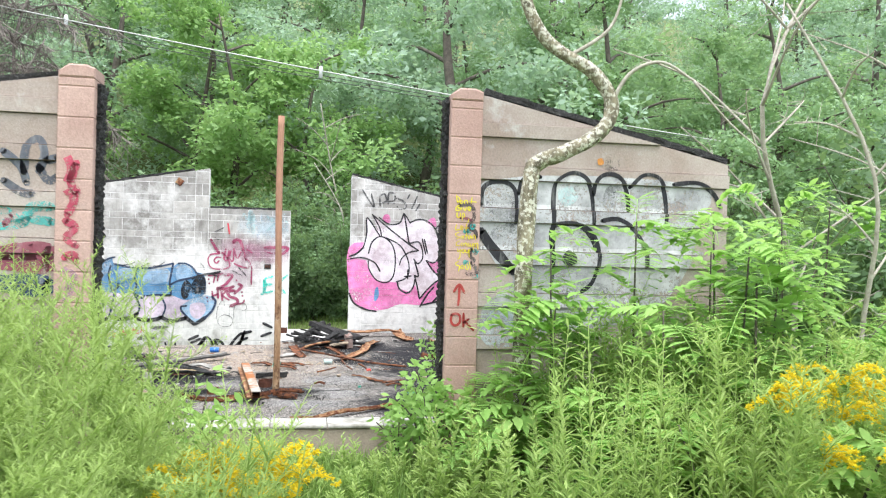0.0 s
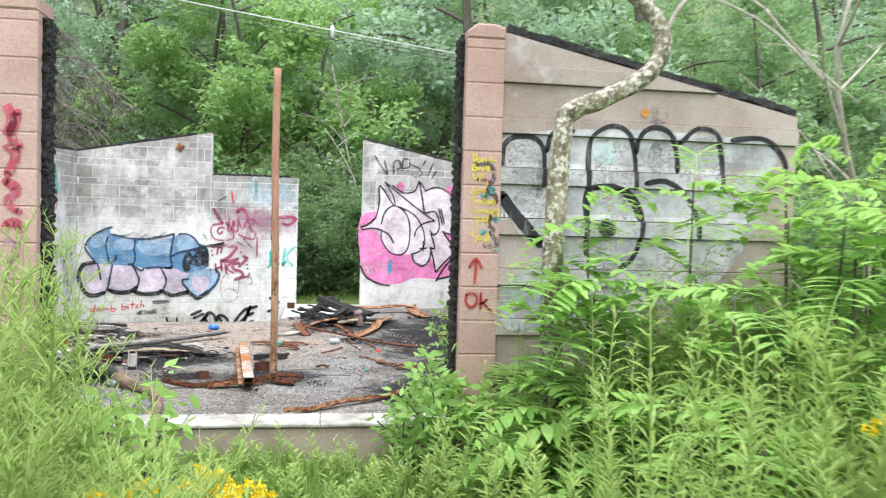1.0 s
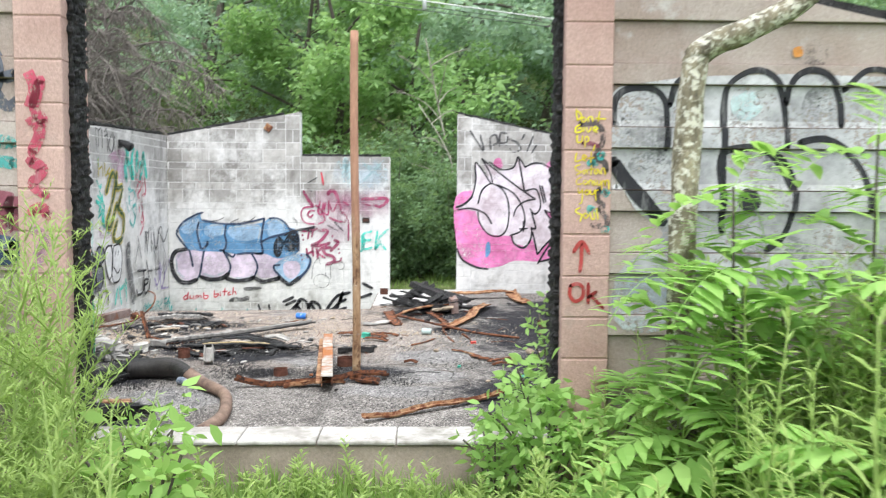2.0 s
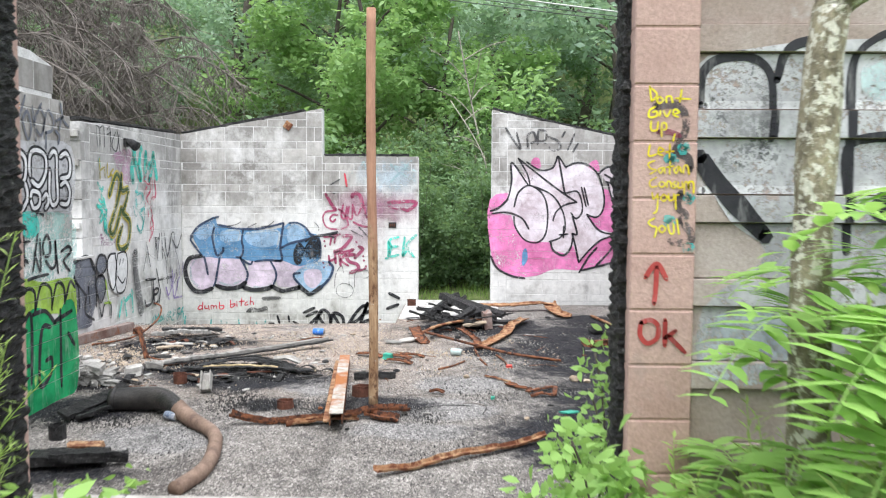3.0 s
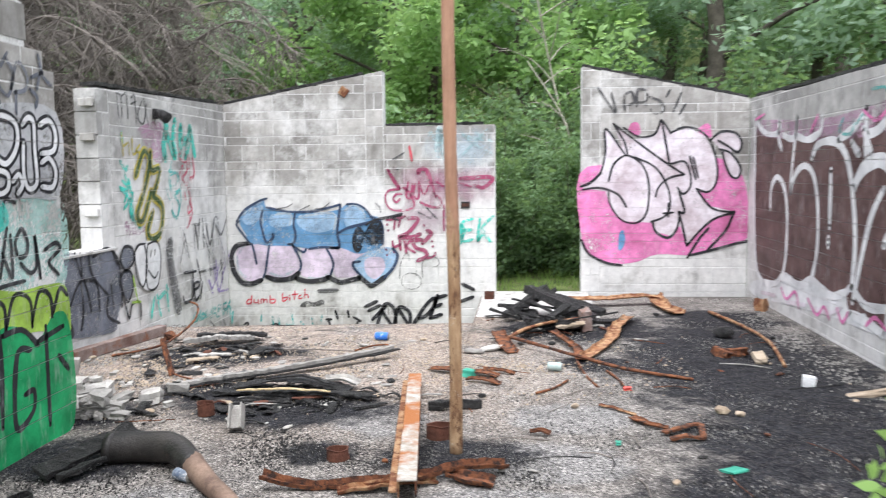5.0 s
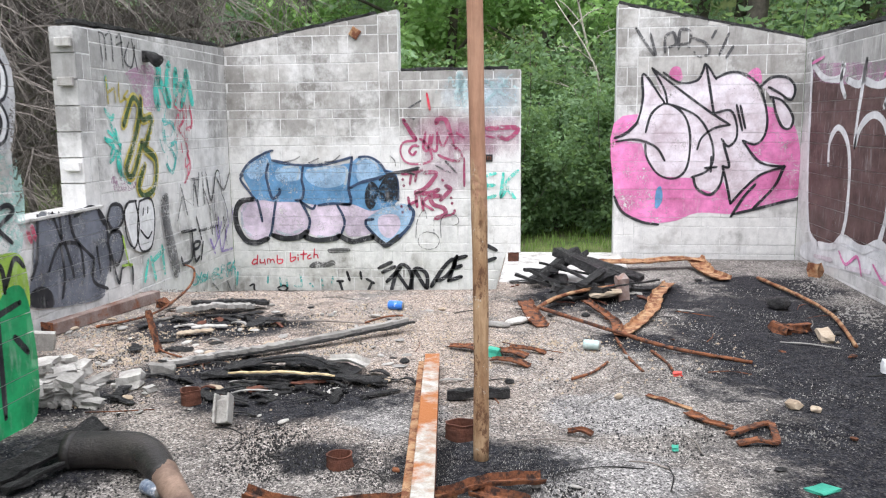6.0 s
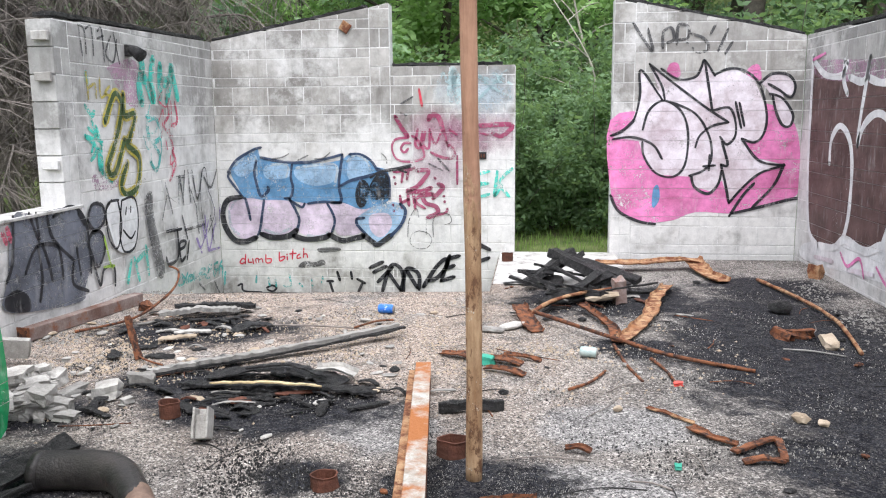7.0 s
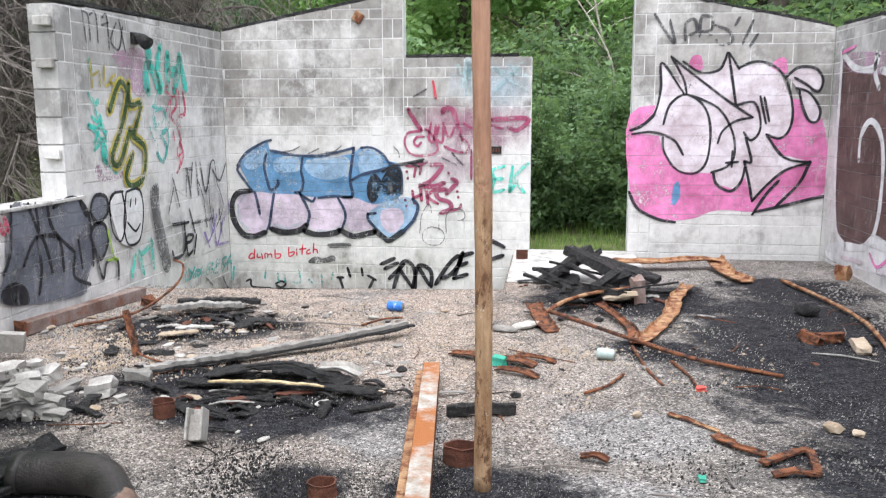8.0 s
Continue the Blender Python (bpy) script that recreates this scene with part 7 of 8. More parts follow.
strip("bent_strip", [(1.81, 7.6, 0.03), (1.89, 7.48, 0.03), (1.99, 7.41, 0.03)], 0.06, 0.006, RUST, "narrow rusty strip on the ash", curl=0.01)
strip("bent_strip", [(1.2, 7.28, 0.03), (1.26, 7.27, 0.045), (1.31, 7.25, 0.03)], 0.05, 0.005, RUST, "small curled red-brown rusty flake", curl=0.012)
bracket = new("rusty_bracket")
for p, q in (((1.95, 7.31), (2.19, 7.49)), ((1.97, 7.22), (2.15, 7.24)), ((2.19, 7.49), (2.15, 7.24))):
    strip("arm", [(p[0], p[1], 0.03), ((p[0] + q[0]) / 2, (p[1] + q[1]) / 2, 0.04), (q[0], q[1], 0.03)], 0.042, 0.012, RUST, "", parent=bracket)
tagged(bracket, "open rusty metal bracket lying on ash", "bracket")
strip("rusty_plate", [(0.94, 9.74, 0.12), (1.01, 9.5, 0.06), (1.08, 9.3, 0.03)], 0.13, 0.008, RUST, "folded rusty plate at the end of the rods", curl=0.02)
for i, (x, y, w, t) in enumerate(((0.58, 8.68, 0.08, 30), (0.86, 8.6, 0.1, -40), (0.88, 8.4, 0.07, 10), (0.98, 8.68, 0.06, 70))):
    strip("rusty_plate", [(x - 0.12, y + 0.05, 0.03), (x, y, 0.045), (x + 0.12, y - 0.06, 0.03)], w, 0.006, RUST, "small curled rusty plate by the pole", curl=0.01)


def tin(name, x, y, w, d, h, turn, material, label):
    """A dented round tin, open at the top, with a rolled rim."""
    root = new(name)
    prof = [(0.3, 0.02), (1.0, 0.0), (1.02, 0.05), (0.98, 0.3), (1.0, 0.6), (0.97, 0.85), (1.03, 1.0), (0.9, 1.0), (0.9, 0.2), (0.2, 0.16)]
    vs, fs, k = [], [], 16
    for r, z in prof:
        for i in range(k):
            t = i * 2 * math.pi / k
            dent = 1 + 0.16 * noise.noise((math.cos(t) * 1.3 + x * 9, math.sin(t) * 1.3 + y * 9, z * 0.8))
            vs.append((math.cos(t) * w * 0.5 * r * dent, math.sin(t) * d * 0.5 * r * dent, h * z * (1 + 0.12 * noise.noise((t, x * 7, 0)))))
    for j in range(len(prof) - 1):
        for i in range(k):
            q = (i + 1) % k
            fs.append((j * k + i, j * k + q, (j + 1) * k + q, (j + 1) * k + i))
    fs += [tuple(range(k))[::-1], tuple(range((len(prof) - 1) * k, len(prof) * k))]
    part("shell", mesh_of("shell", vs, fs, material), root)
    root.matrix_basis = pose(x, y, FZ - 0.004, 0, 0, turn)
    return tagged(root, label, "rusty tin")


tin("rusty_tin", 0.195, 6.83, 0.115, 0.1, 0.062, 8, DARK_RUST, "dented dark rusty tin on the floor")
tin("rusty_tin", 0.69, 7.2, 0.14, 0.12, 0.08, -10, DARK_RUST, "dark rusty tin behind the pole")
tin("rusty_tin", -0.81, 7.55, 0.11, 0.1, 0.08, 20, DARK_RUST, "round-edged rusty tin among ash")
tin("charred_box", -1.04, 6.03, 0.1, 0.1, 0.1, 12, CHAR, "small charred box by the partition wall")
tin("rusty_tin", 0.78, 12.1, 0.12, 0.08, 0.1, 4, DARK_RUST, "rust-brown tin standing on the doorstep")


def half_block(name, x, y, turn, tilt, label):
    """A broken concrete block with its open cell showing."""
    root = new(name)
    for nm, b in (("shell", (-0.05, -0.036, -0.07, 0.07)), ("shell", (0.036, 0.05, -0.07, 0.07))):
        part(nm, box(nm, b[0], b[1], b[2], b[3], 0, 0.19, RUBBLE, 0.004, 0.004, 2), root)
    part("web", box("web", -0.036, 0.036, -0.03, 0.0, 0, 0.15, RUBBLE, 0.004, 0.004, 2), root)
    part("web", box("web", -0.036, 0.036, 0.04, 0.07, 0, 0.19, RUBBLE, 0.004, 0.004, 2), root)
    root.matrix_basis = pose(x, y, FZ + 0.02, tilt, 0, turn) @ Matrix.Scale(0.76, 4)
    return tagged(root, label, "concrete block")


half_block("broken_block", -0.5, 7.22, 8, -28, "broken pale concrete block leaning on the ashy floor")

# planks
long_plank = strip("plank", [(-1.23, 8.15, 0.045), (-0.9, 8.37, 0.055), (-0.55, 8.6, 0.065), (0.12, 9.15, 0.095)], 0.075, 0.024, ASH_WOOD, "long charred plank with ash-grey top", "plank")
# Charred strip below; its black also stands for the plank's shadow side.
strip("charred_underside", [(-1.2, 8.15, 0.03), (-0.9, 8.36, 0.04), (-0.55, 8.59, 0.05), (0.16, 9.17, 0.08)], 0.1, 0.013, CHAR, "", "plank", parent=long_plank)
strip("plank", [(-0.95, 7.98, 0.04), (-0.6, 7.95, 0.05), (-0.25, 7.95, 0.06), (0.2, 7.93, 0.035)], 0.1, 0.014, CHAR, "blackened burnt plank on the floor", "plank")
strip("splinter", [(-0.74, 7.91, 0.075), (-0.44, 7.9, 0.09), (-0.1, 7.9, 0.08)], 0.03, 0.008, RAW_WOOD, "pale split sliver of wood on the burnt plank", "splinter")
strip("plank", [(-0.85, 8.12, 0.04), (-0.45, 8.17, 0.09), (0.0, 8.06, 0.05)], 0.2, 0.008, CHAR, "curled burnt plank under the grey one", "plank")
strip("plank", [(-0.6, 8.1, 0.1), (-0.35, 8.12, 0.125), (-0.1, 8.02, 0.09)], 0.05, 0.01, CHAR, "split strip of charcoal on the burnt plank", "plank")
strip("roof_flashing", [(-0.22, 8.2, 0.07), (-0.08, 8.18, 0.09), (0.03, 8.16, 0.06)], 0.1, 0.004, RUBBLE, "crumpled pale metal flashing", "flashing", curl=0.025)
strip("plank", [(-1.76, 9.42, 0.06), (-1.5, 9.54, 0.08), (-1.22, 9.68, 0.05)], 0.1, 0.03, ASH_WOOD, "grey weathered plank end on ash", "plank")
strip("plank", [(-1.7, 9.56, 0.09), (-1.4, 9.7, 0.08), (-1.12, 9.74, 0.06)], 0.1, 0.03, CHAR, "blackened plank end on ash", "plank")
strip("burnt_shingle", [(-1.06, 9.1, 0.04), (-0.96, 9.2, 0.07), (-0.84, 9.3, 0.04)], 0.16, 0.012, CHAR, "curled burnt roof shingle on ash", "shingle")
strip("plaster_board", [(-1.5, 8.86, 0.04), (-1.38, 8.9, 0.05), (-1.28, 8.98, 0.04)], 0.09, 0.01, STONE, "tan scrap of plasterboard on ash", "shingle")
strip("plaster_board", [(-1.46, 9.02, 0.04), (-1.34, 9.06, 0.05), (-1.22, 9.1, 0.04)], 0.06, 0.01, RUBBLE, "grey scrap of plasterboard on ash", "shingle")
rod("burnt_stick", [(-0.85, 9.28, 0.05), (-0.5, 9.3, 0.045), (-0.2, 9.28, 0.04)], 0.016, DEAD_TWIG, "thin burnt stick on tan dust", "stick")
rod("burnt_stick", [(-0.22, 9.26, 0.05), (-0.1, 9.4, 0.06), (0.02, 9.5, 0.05)], 0.018, RUST, "short brown stick on tan dust", "stick")
charred = charred_board("charred_log", 0.34, 0.035, 0.05, m=along((0.57, 7.7, 0.05), (0.91, 7.78, 0.05)), seed=3)
tagged(charred, "short charred log behind the pole", "burnt timber")
tagged(charred_board("charred_log", 0.58, 0.1, 0.03, m=along((-1.2, 6.42, 0.05), (-0.98, 6.94, 0.12), 20), seed=8), "cracked charred log beside the partition wall", "burnt timber")
tagged(charred_board("charred_log", 0.46, 0.06, 0.03, m=along((-1.08, 6.4, 0.05), (-0.92, 6.82, 0.06), -15), seed=9), "split charred log beside the partition wall", "burnt timber")
tagged(charred_board("charred_log", 0.62, 0.16, 0.05, m=along((-1.15, 5.5, 0.06), (-0.55, 5.58, 0.07)), seed=13), "broad charred board lying inside the curb", "burnt timber")
tagged(charred_board("charred_log", 0.4, 0.06, 0.05, m=along((-0.78, 5.42, 0.11), (-0.42, 5.6, 0.06)), seed=14), "thin charred splinter of board inside the curb", "burnt timber")
rh = random.Random(5)
heap = [((1.22, 11.1, 0.3), (1.82, 10.5, 0.1), 0.12), ((1.28, 11.2, 0.26), (1.95, 10.7, 0.12), 0.1), ((1.0, 10.75, 0.08), (1.4, 11.15, 0.3), 0.12), ((1.05, 10.95, 0.06), (1.5, 11.25, 0.26), 0.1), ((1.12, 9.95, 0.08), (1.7, 10.6, 0.2), 0.07)]
for i in range(18):
    p = Vector((rh.uniform(1.1, 1.75), rh.uniform(10.0, 11.1), rh.uniform(0.03, 0.16)))
    a = rh.uniform(0, 3.14)
    l = rh.uniform(0.2, 0.55)
    heap.append((tuple(p), tuple(p + Vector((math.cos(a) * l, math.sin(a) * l, rh.uniform(-0.04, 0.1)))), rh.uniform(0.02, 0.07)))
for i, (p, q, w) in enumerate(heap):
    tagged(charred_board("charred_log", (Vector(q) - Vector(p)).length, w, w * rh.uniform(0.3, 0.6) + 0.006, m=along(p, q, rh.uniform(-35, 35)), seed=20 + i, bumps=0.008), "charred roof timber in a burnt heap", "burnt timber", "burnt heap")
for i in range(14):
    chunk("charred_lump", rh.gauss(1.45, 0.2), rh.gauss(10.55, 0.25), FZ - 0.01, rh.uniform(0.1, 0.26), rh.uniform(0.1, 0.2), rh.uniform(0.04, 0.1), CHAR, "charred lump at the foot of the burnt heap", "burnt timber", 500 + i, "burnt heap", jag=0.5)
for i in range(120):
    x, y = (rh.gauss(-0.5, 0.42), rh.gauss(7.88, 0.2)) if i < 65 else ((rh.gauss(-1.3, 0.3), rh.gauss(9.2, 0.25)) if i < 100 else (rh.gauss(1.5, 0.3), rh.gauss(10.3, 0.3)))
    a, l = rh.gauss(0.15, 0.7), rh.uniform(0.03, 0.13)
    c, q = math.cos(a) * l, math.sin(a) * l
    strip("burnt_shard", [(x - c, y - q, FZ + rh.uniform(0.004, 0.02)), (x, y, FZ + rh.uniform(0.008, 0.03)), (x + c, y + q, FZ + 0.006)], rh.uniform(0.02, 0.09), rh.uniform(0.004, 0.009), rh.choice((CHAR,) * 9 + (DARK_RUST, ASH_WOOD)), "flat shard of burnt board on ash", "plank", twist=rh.uniform(-0.5, 0.5))
chunk("wood_stump", 1.74, 10.3, 0.03, 0.09, 0.08, 0.2, OLD_STEEL, "grey split stump standing in the burnt heap", "wood", 31, turn=20)
chunk("burnt_lump", 1.6, 10.2, FZ + 0.05, 0.26, 0.2, 0.06, STONE, "flat tan burnt lump in the heap", "debris", 32)
for i, (x, y, s) in enumerate(((2.74, 9.3, 0.16), (2.86, 9.34, 0.18))):
    chunk("wood_offcut", x, y, FZ, s, 0.07, 0.06, RUST, "reddish wood offcut on black ash", "wood", 40 + i, "offcuts on the ash")
chunk("wood_offcut", 2.99, 9.15, FZ, 0.17, 0.08, 0.05, STONE, "pale wood offcut on black ash", "wood", 43)
chunk("wood_offcut", 3.43, 8.2, FZ, 0.28, 0.06, 0.03, STONE, "pale split board by the side wall", "wood", 44, turn=5)
chunk("wood_stump", 3.66, 11.46, FZ, 0.14, 0.1, 0.13, RUST_TAN, "small broken stump by the side wall", "wood", 45)
chunk("black_bag", 2.93, 10.05, FZ, 0.16, 0.14, 0.1, CHAR, "crumpled black burnt lump on ash", "debris", 46)
chunk("stone", 2.37, 7.74, FZ, 0.075, 0.06, 0.05, STONE, "rounded tan stone on ash", "stone", 47, jag=0.6)
chunk("stone", 2.47, 7.7, FZ, 0.055, 0.045, 0.03, STONE, "flat grey-tan stone on ash", "stone", 48, jag=0.6)
chunk("brick", -0.75, 5.78, FZ, 0.19, 0.09, 0.06, RUST_TAN, "tan brick lying on dusty floor", "brick", 49, turn=15, jag=0.1)
rod("conduit", [(2.66, 9.02, 0.03), (2.83, 8.95, 0.04), (3.0, 8.88, 0.03)], 0.012, ASH_WOOD, "thin grey conduit on ash", "conduit")
chunk("plaster_piece", 2.2, 9.9, FZ, 0.12, 0.04, 0.015, RUBBLE, "white sliver of plaster on ash", "debris", 52)
chunk("plaster_piece", 0.9, 9.42, FZ, 0.22, 0.1, 0.05, RUBBLE, "pale flat plaster piece on tan dust", "debris", 53)
chunk("plaster_piece", 0.76, 9.32, FZ, 0.18, 0.1, 0.04, RUBBLE, "grey flat plaster piece on tan dust", "debris", 54)
chunk("white_tile", 3.11, 8.42, FZ, 0.09, 0.08, 0.07, WHITE_PLASTIC, "small white plastic box on ash", "box", 55, jag=0.1)
chunk("green_tile", 2.2, 6.78, FZ, 0.115, 0.085, 0.01, GREEN_PLASTIC, "flat green tile on ash", "tile", 56, turn=35, jag=0.1)
chunk("green_plastic_scrap", 0.77, 8.58, FZ, 0.08, 0.07, 0.05, GREEN_PLASTIC, "crumpled bright green plastic scrap", "scrap", 57)
chunk("red_cap", 1.87, 8.26, FZ, 0.05, 0.03, 0.02, RED_PLASTIC, "small red plastic cap", "cap", 58)
chunk("green_scrap", 1.68, 7.15, FZ, 0.04, 0.03, 0.015, GREEN_PLASTIC, "tiny green plastic scrap", "scrap", 59)
chunk("white_bag", 2.6, 6.1, FZ, 0.26, 0.2, 0.1, WHITE_PLASTIC, "crumpled white plastic near the front wall", "plastic", 60, jag=0.7)


def can(name, x, y, r, h, turn, material, label, category="can"):
    """A drinks can lying on its side: body, shoulder and rims."""
    root = new(name)
    prof = [(r * 0.78, 0), (r * 0.98, h * 0.05), (r, h * 0.09), (r, h * 0.5), (r * 0.97, h * 0.55), (r, h * 0.88), (r * 0.8, h)]
    part("body", tube("body", [(0, 0, z) for _, z in prof], [q for q, _ in prof], material, 14, 0.04), root)
    part("rim", tube("rim", [(0, 0, h), (0, 0, h + 0.004)], [r * 0.82, r * 0.8], ASH_WOOD, 14), root)
    root.matrix_basis = pose(x, y, FZ + r, 90, 0, turn)
    return tagged(root, label, category)


can("drink_can", -0.15, 9.82, 0.036, 0.12, 82, BLUE_TIN, "blue drinks can lying on tan dust")
can("drink_can", -0.54, 6.5, 0.03, 0.105, 60, DULL_TIN, "crushed dull blue and silver drinks can beside the pipe")
can("glass_jar", 1.35, 8.78, 0.033, 0.105, 75, GLASS_JAR, "dusty glass jar with green lid on grit", "jar")

# elbow of a fallen flue pipe running into a hose
pipe = new("flue_pipe")
line = bend([(-0.98, 6.72, 0.09), (-0.8, 6.73, 0.1), (-0.62, 6.68, 0.11), (-0.46, 6.52, 0.08)], 6)
elbow = part("elbow", tube("elbow", line, [0.082] * 10 + [0.082 - 0.003 * i for i in range(len(line) - 10)], SOOT_PIPE, 16, 0.06), pipe)
part("mouth", tube("mouth", [(-1.0, 6.72, 0.09), (-0.96, 6.72, 0.09)], [0.086, 0.088], SOOT_PIPE, 16), elbow)
hose = bend([(-0.48, 6.55, 0.085), (-0.33, 6.37, 0.065), (-0.1, 6.1, 0.055), (0.0, 5.8, 0.05), (0.05, 5.45, 0.05), (0.0, 5.15, 0.05)], 14)
part("hose", tube("hose", hose, [0.062 - 0.02 * min(1, i / 26) for i in range(len(hose))], HOSE, 12, 0.04), pipe, "bent brown length, sooty where it joins")
tagged(pipe, "sooty fallen flue pipe elbow running into a brown hose", "pipe")

# left side: steel section, bent rods
post = new("steel_section")
pm = along((-2.44, 8.8, 0.07), (-2.2, 9.98, 0.07))
part("body", box("body", -0.045, 0.045, -0.045, 0.045, 0, 1.2, OLD_STEEL, 0.004, 0.002, 4), post, m=pm)
part("end_plate", box("end_plate", -0.055, 0.055, -0.055, 0.055, -0.008, 0.0, RUST, 0.002), post, m=pm)
tagged(post, "square rusty steel section lying along the side wall", "steel beam")
rod("rusty_rod", [(-2.2, 9.02, 0.04), (-1.96, 9.35, 0.05), (-1.94, 9.8, 0.08), (-1.93, 10.1, 0.16), (-1.95, 10.2, 0.26), (-2.03, 10.2, 0.3)], 0.022, RUST, "bent rusty rod rising at its end")
strip("upright_strip", [(-1.52, 8.5, 0.3), (-1.48, 8.48, 0.17), (-1.43, 8.45, 0.03)], 0.06, 0.008, RUST, "rusty strip standing out of the ash")
rod("rusty_rod", [(-1.44, 8.46, 0.05), (-1.35, 8.4, 0.04), (-1.23, 8.35, 0.03)], 0.016, RUST, "short rusty rod on ash")
rod("rusty_pipe", [(-2.42, 8.35, 0.0), (-2.43, 8.35, 0.5), (-2.42, 8.36, 0.98)], 0.018, RUST, "upright rusty pipe by the window wall")
chunk("rusty_ball", -2.03, 9.75, FZ, 0.1, 0.1, 0.08, RUST, "rounded rusty lump by the wall", "debris", 61, jag=0.5)
chunk("vent_brick", -2.18, 8.3, 0.08, 0.2, 0.05, 0.12, RUBBLE, "white brick with round holes on the rubble", "brick", 62, turn=20, jag=0.06)
rng = random.Random(77)
for i in range(62):
    x, y = rng.gauss(-1.62, 0.2), rng.gauss(7.62, 0.2)
    if x < -2.4 or y < 7.28:
        continue
    s = rng.uniform(0.04, 0.15)
    h = s * rng.uniform(0.3, 0.6)
    z = FZ + (0.1 if rng.random() < 0.3 and abs(x + 1.65) < 0.22 else 0.0)
    chunk("rubble_chunk", x, y, z, s, s * rng.uniform(0.5, 0.9), h, RUBBLE, "pale broken concrete chunk in a rubble heap", "rubble", 100 + i, "rubble heap")
for i in range(110):
    x, y = rng.uniform(-2.4, 0.3), rng.uniform(7.3, 10.0)
    s = rng.uniform(0.02, 0.09)
    mt = rng.choice((RUBBLE, RUBBLE, RUBBLE, STONE, CHAR, ASH_WOOD))
    chunk("debris_piece", x, y, FZ, s, s * rng.uniform(0.4, 0.9), s * rng.uniform(0.15, 0.4), mt, "small broken piece of building debris on ash", "debris", 200 + i, "scattered debris")
for i in range(30):
    x, y = rng.uniform(0.3, 3.6), rng.uniform(6.3, 11.8)
    s = rng.uniform(0.025, 0.07)
    chunk("debris_piece", x, y, FZ, s, s * rng.uniform(0.4, 0.9), s * rng.uniform(0.2, 0.5), rng.choice((RUBBLE, STONE, CHAR, RUST)), "small broken piece of building debris on ash", "debris", 300 + i, "scattered debris")


def chips(name, n, spots, size, material, label, seed):
    """Countless small chips strewn over the floor."""
    rng = np.random.default_rng(seed)
    vs, fs = [], []
    for i in range(n):
        cx, cy, rx, ry = spots[rng.integers(len(spots))]
        x, y = cx + rng.normal() * rx, cy + rng.normal() * ry
        if not (-2.45 < x < 3.7 and 4.6 < y < 10.5) and not (0.75 < x < 3.7 and 10.4 <= y < 12.3):
            continue
        s = size * rng.uniform(0.4, 1.5)
        a = rng.uniform(0, 6.28)
        k = len(vs)
        c, q = math.cos(a), math.sin(a)
        w = s * rng.uniform(0.3, 0.8)
        h = s * rng.uniform(0.25, 0.6)
        for ux, uy in ((-s, -w), (s * 0.8, -w), (s, w), (-s * 0.7, w)):
            vs.append((x + ux * c - uy * q, y + ux * q + uy * c, FZ - 0.008))
        vs.append((x + 0.3 * s * c, y + 0.3 * s * q, FZ + h))
        fs += [(k, k + 1, k + 4), (k + 1, k + 2, k + 4), (k + 2, k + 3, k + 4), (k + 3, k, k + 4)]
    tagged(part(name, mesh_of(name, vs, fs, material)), label, "debris", kind="stuff")


ASHY = [(2.75, 9.0, 0.6, 1.2), (0.8, 6.85, 0.3, 0.25), (-0.4, 7.8, 0.6, 0.4), (-1.4, 9.1, 0.6, 0.5), (2.2, 6.6, 0.7, 0.6), (-1.1, 6.6, 0.5, 0.5), (0.1, 6.9, 0.25, 0.2)]
WIDE = [(0.7, 7.5, 1.4, 1.6), (-0.8, 8.4, 1.0, 1.2), (2.2, 8.5, 0.9, 1.6), (0.5, 9.4, 1.2, 0.7)]
chips("char_chips", 32000, ASHY + WIDE[:2], 0.0055, CHAR, "black charcoal chips strewn over the floor", 1)
chips("stone_chips", 22000, WIDE + WIDE + ASHY[1:2], 0.0042, RUBBLE, "pale grit and stone chips strewn over the floor", 2)
chips("tan_chips", 3500, [(-0.2, 9.2, 1.0, 0.6), (-1.6, 8.6, 0.5, 0.5), (0.6, 8.9, 0.7, 0.5)], 0.012, STONE, "tan plaster crumbs strewn over the floor", 3)
chips("wall_foot_rubble", 1800, [(3.5, 11.2, 0.12, 0.9), (3.5, 9.5, 0.15, 1.0), (-2.25, 9.3, 0.12, 0.8)], 0.013, RUBBLE, "crumbled plaster along the foot of the side walls", 4)
chips("white_flecks", 5200, [(2.7, 8.6, 0.6, 1.2), (2.4, 7.2, 0.6, 0.5), (1.95, 7.6, 0.3, 0.5), (0.85, 6.85, 0.3, 0.22)], 0.0034, RUBBLE, "small white flecks strewn over the black ash", 6)

straw = random.Random(12)
for i in range(46):
    x, y = straw.uniform(-1.9, 3.3), straw.uniform(6.4, 10.2)
    a, L = straw.uniform(0, 6.28), straw.uniform(0.06, 0.24)
    c, q = math.cos(a) * L, math.sin(a) * L
    rod("burnt_twig", [(x - c, y - q, FZ + 0.004), (x + 0.15 * q, y - 0.15 * c, FZ + 0.012), (x + c, y + q, FZ + 0.005)], straw.uniform(0.004, 0.009), straw.choice((DEAD_TWIG, CHAR, CHAR, RUST)), "thin burnt twig on the gritty floor", "twig", 5, 0.2, 3)

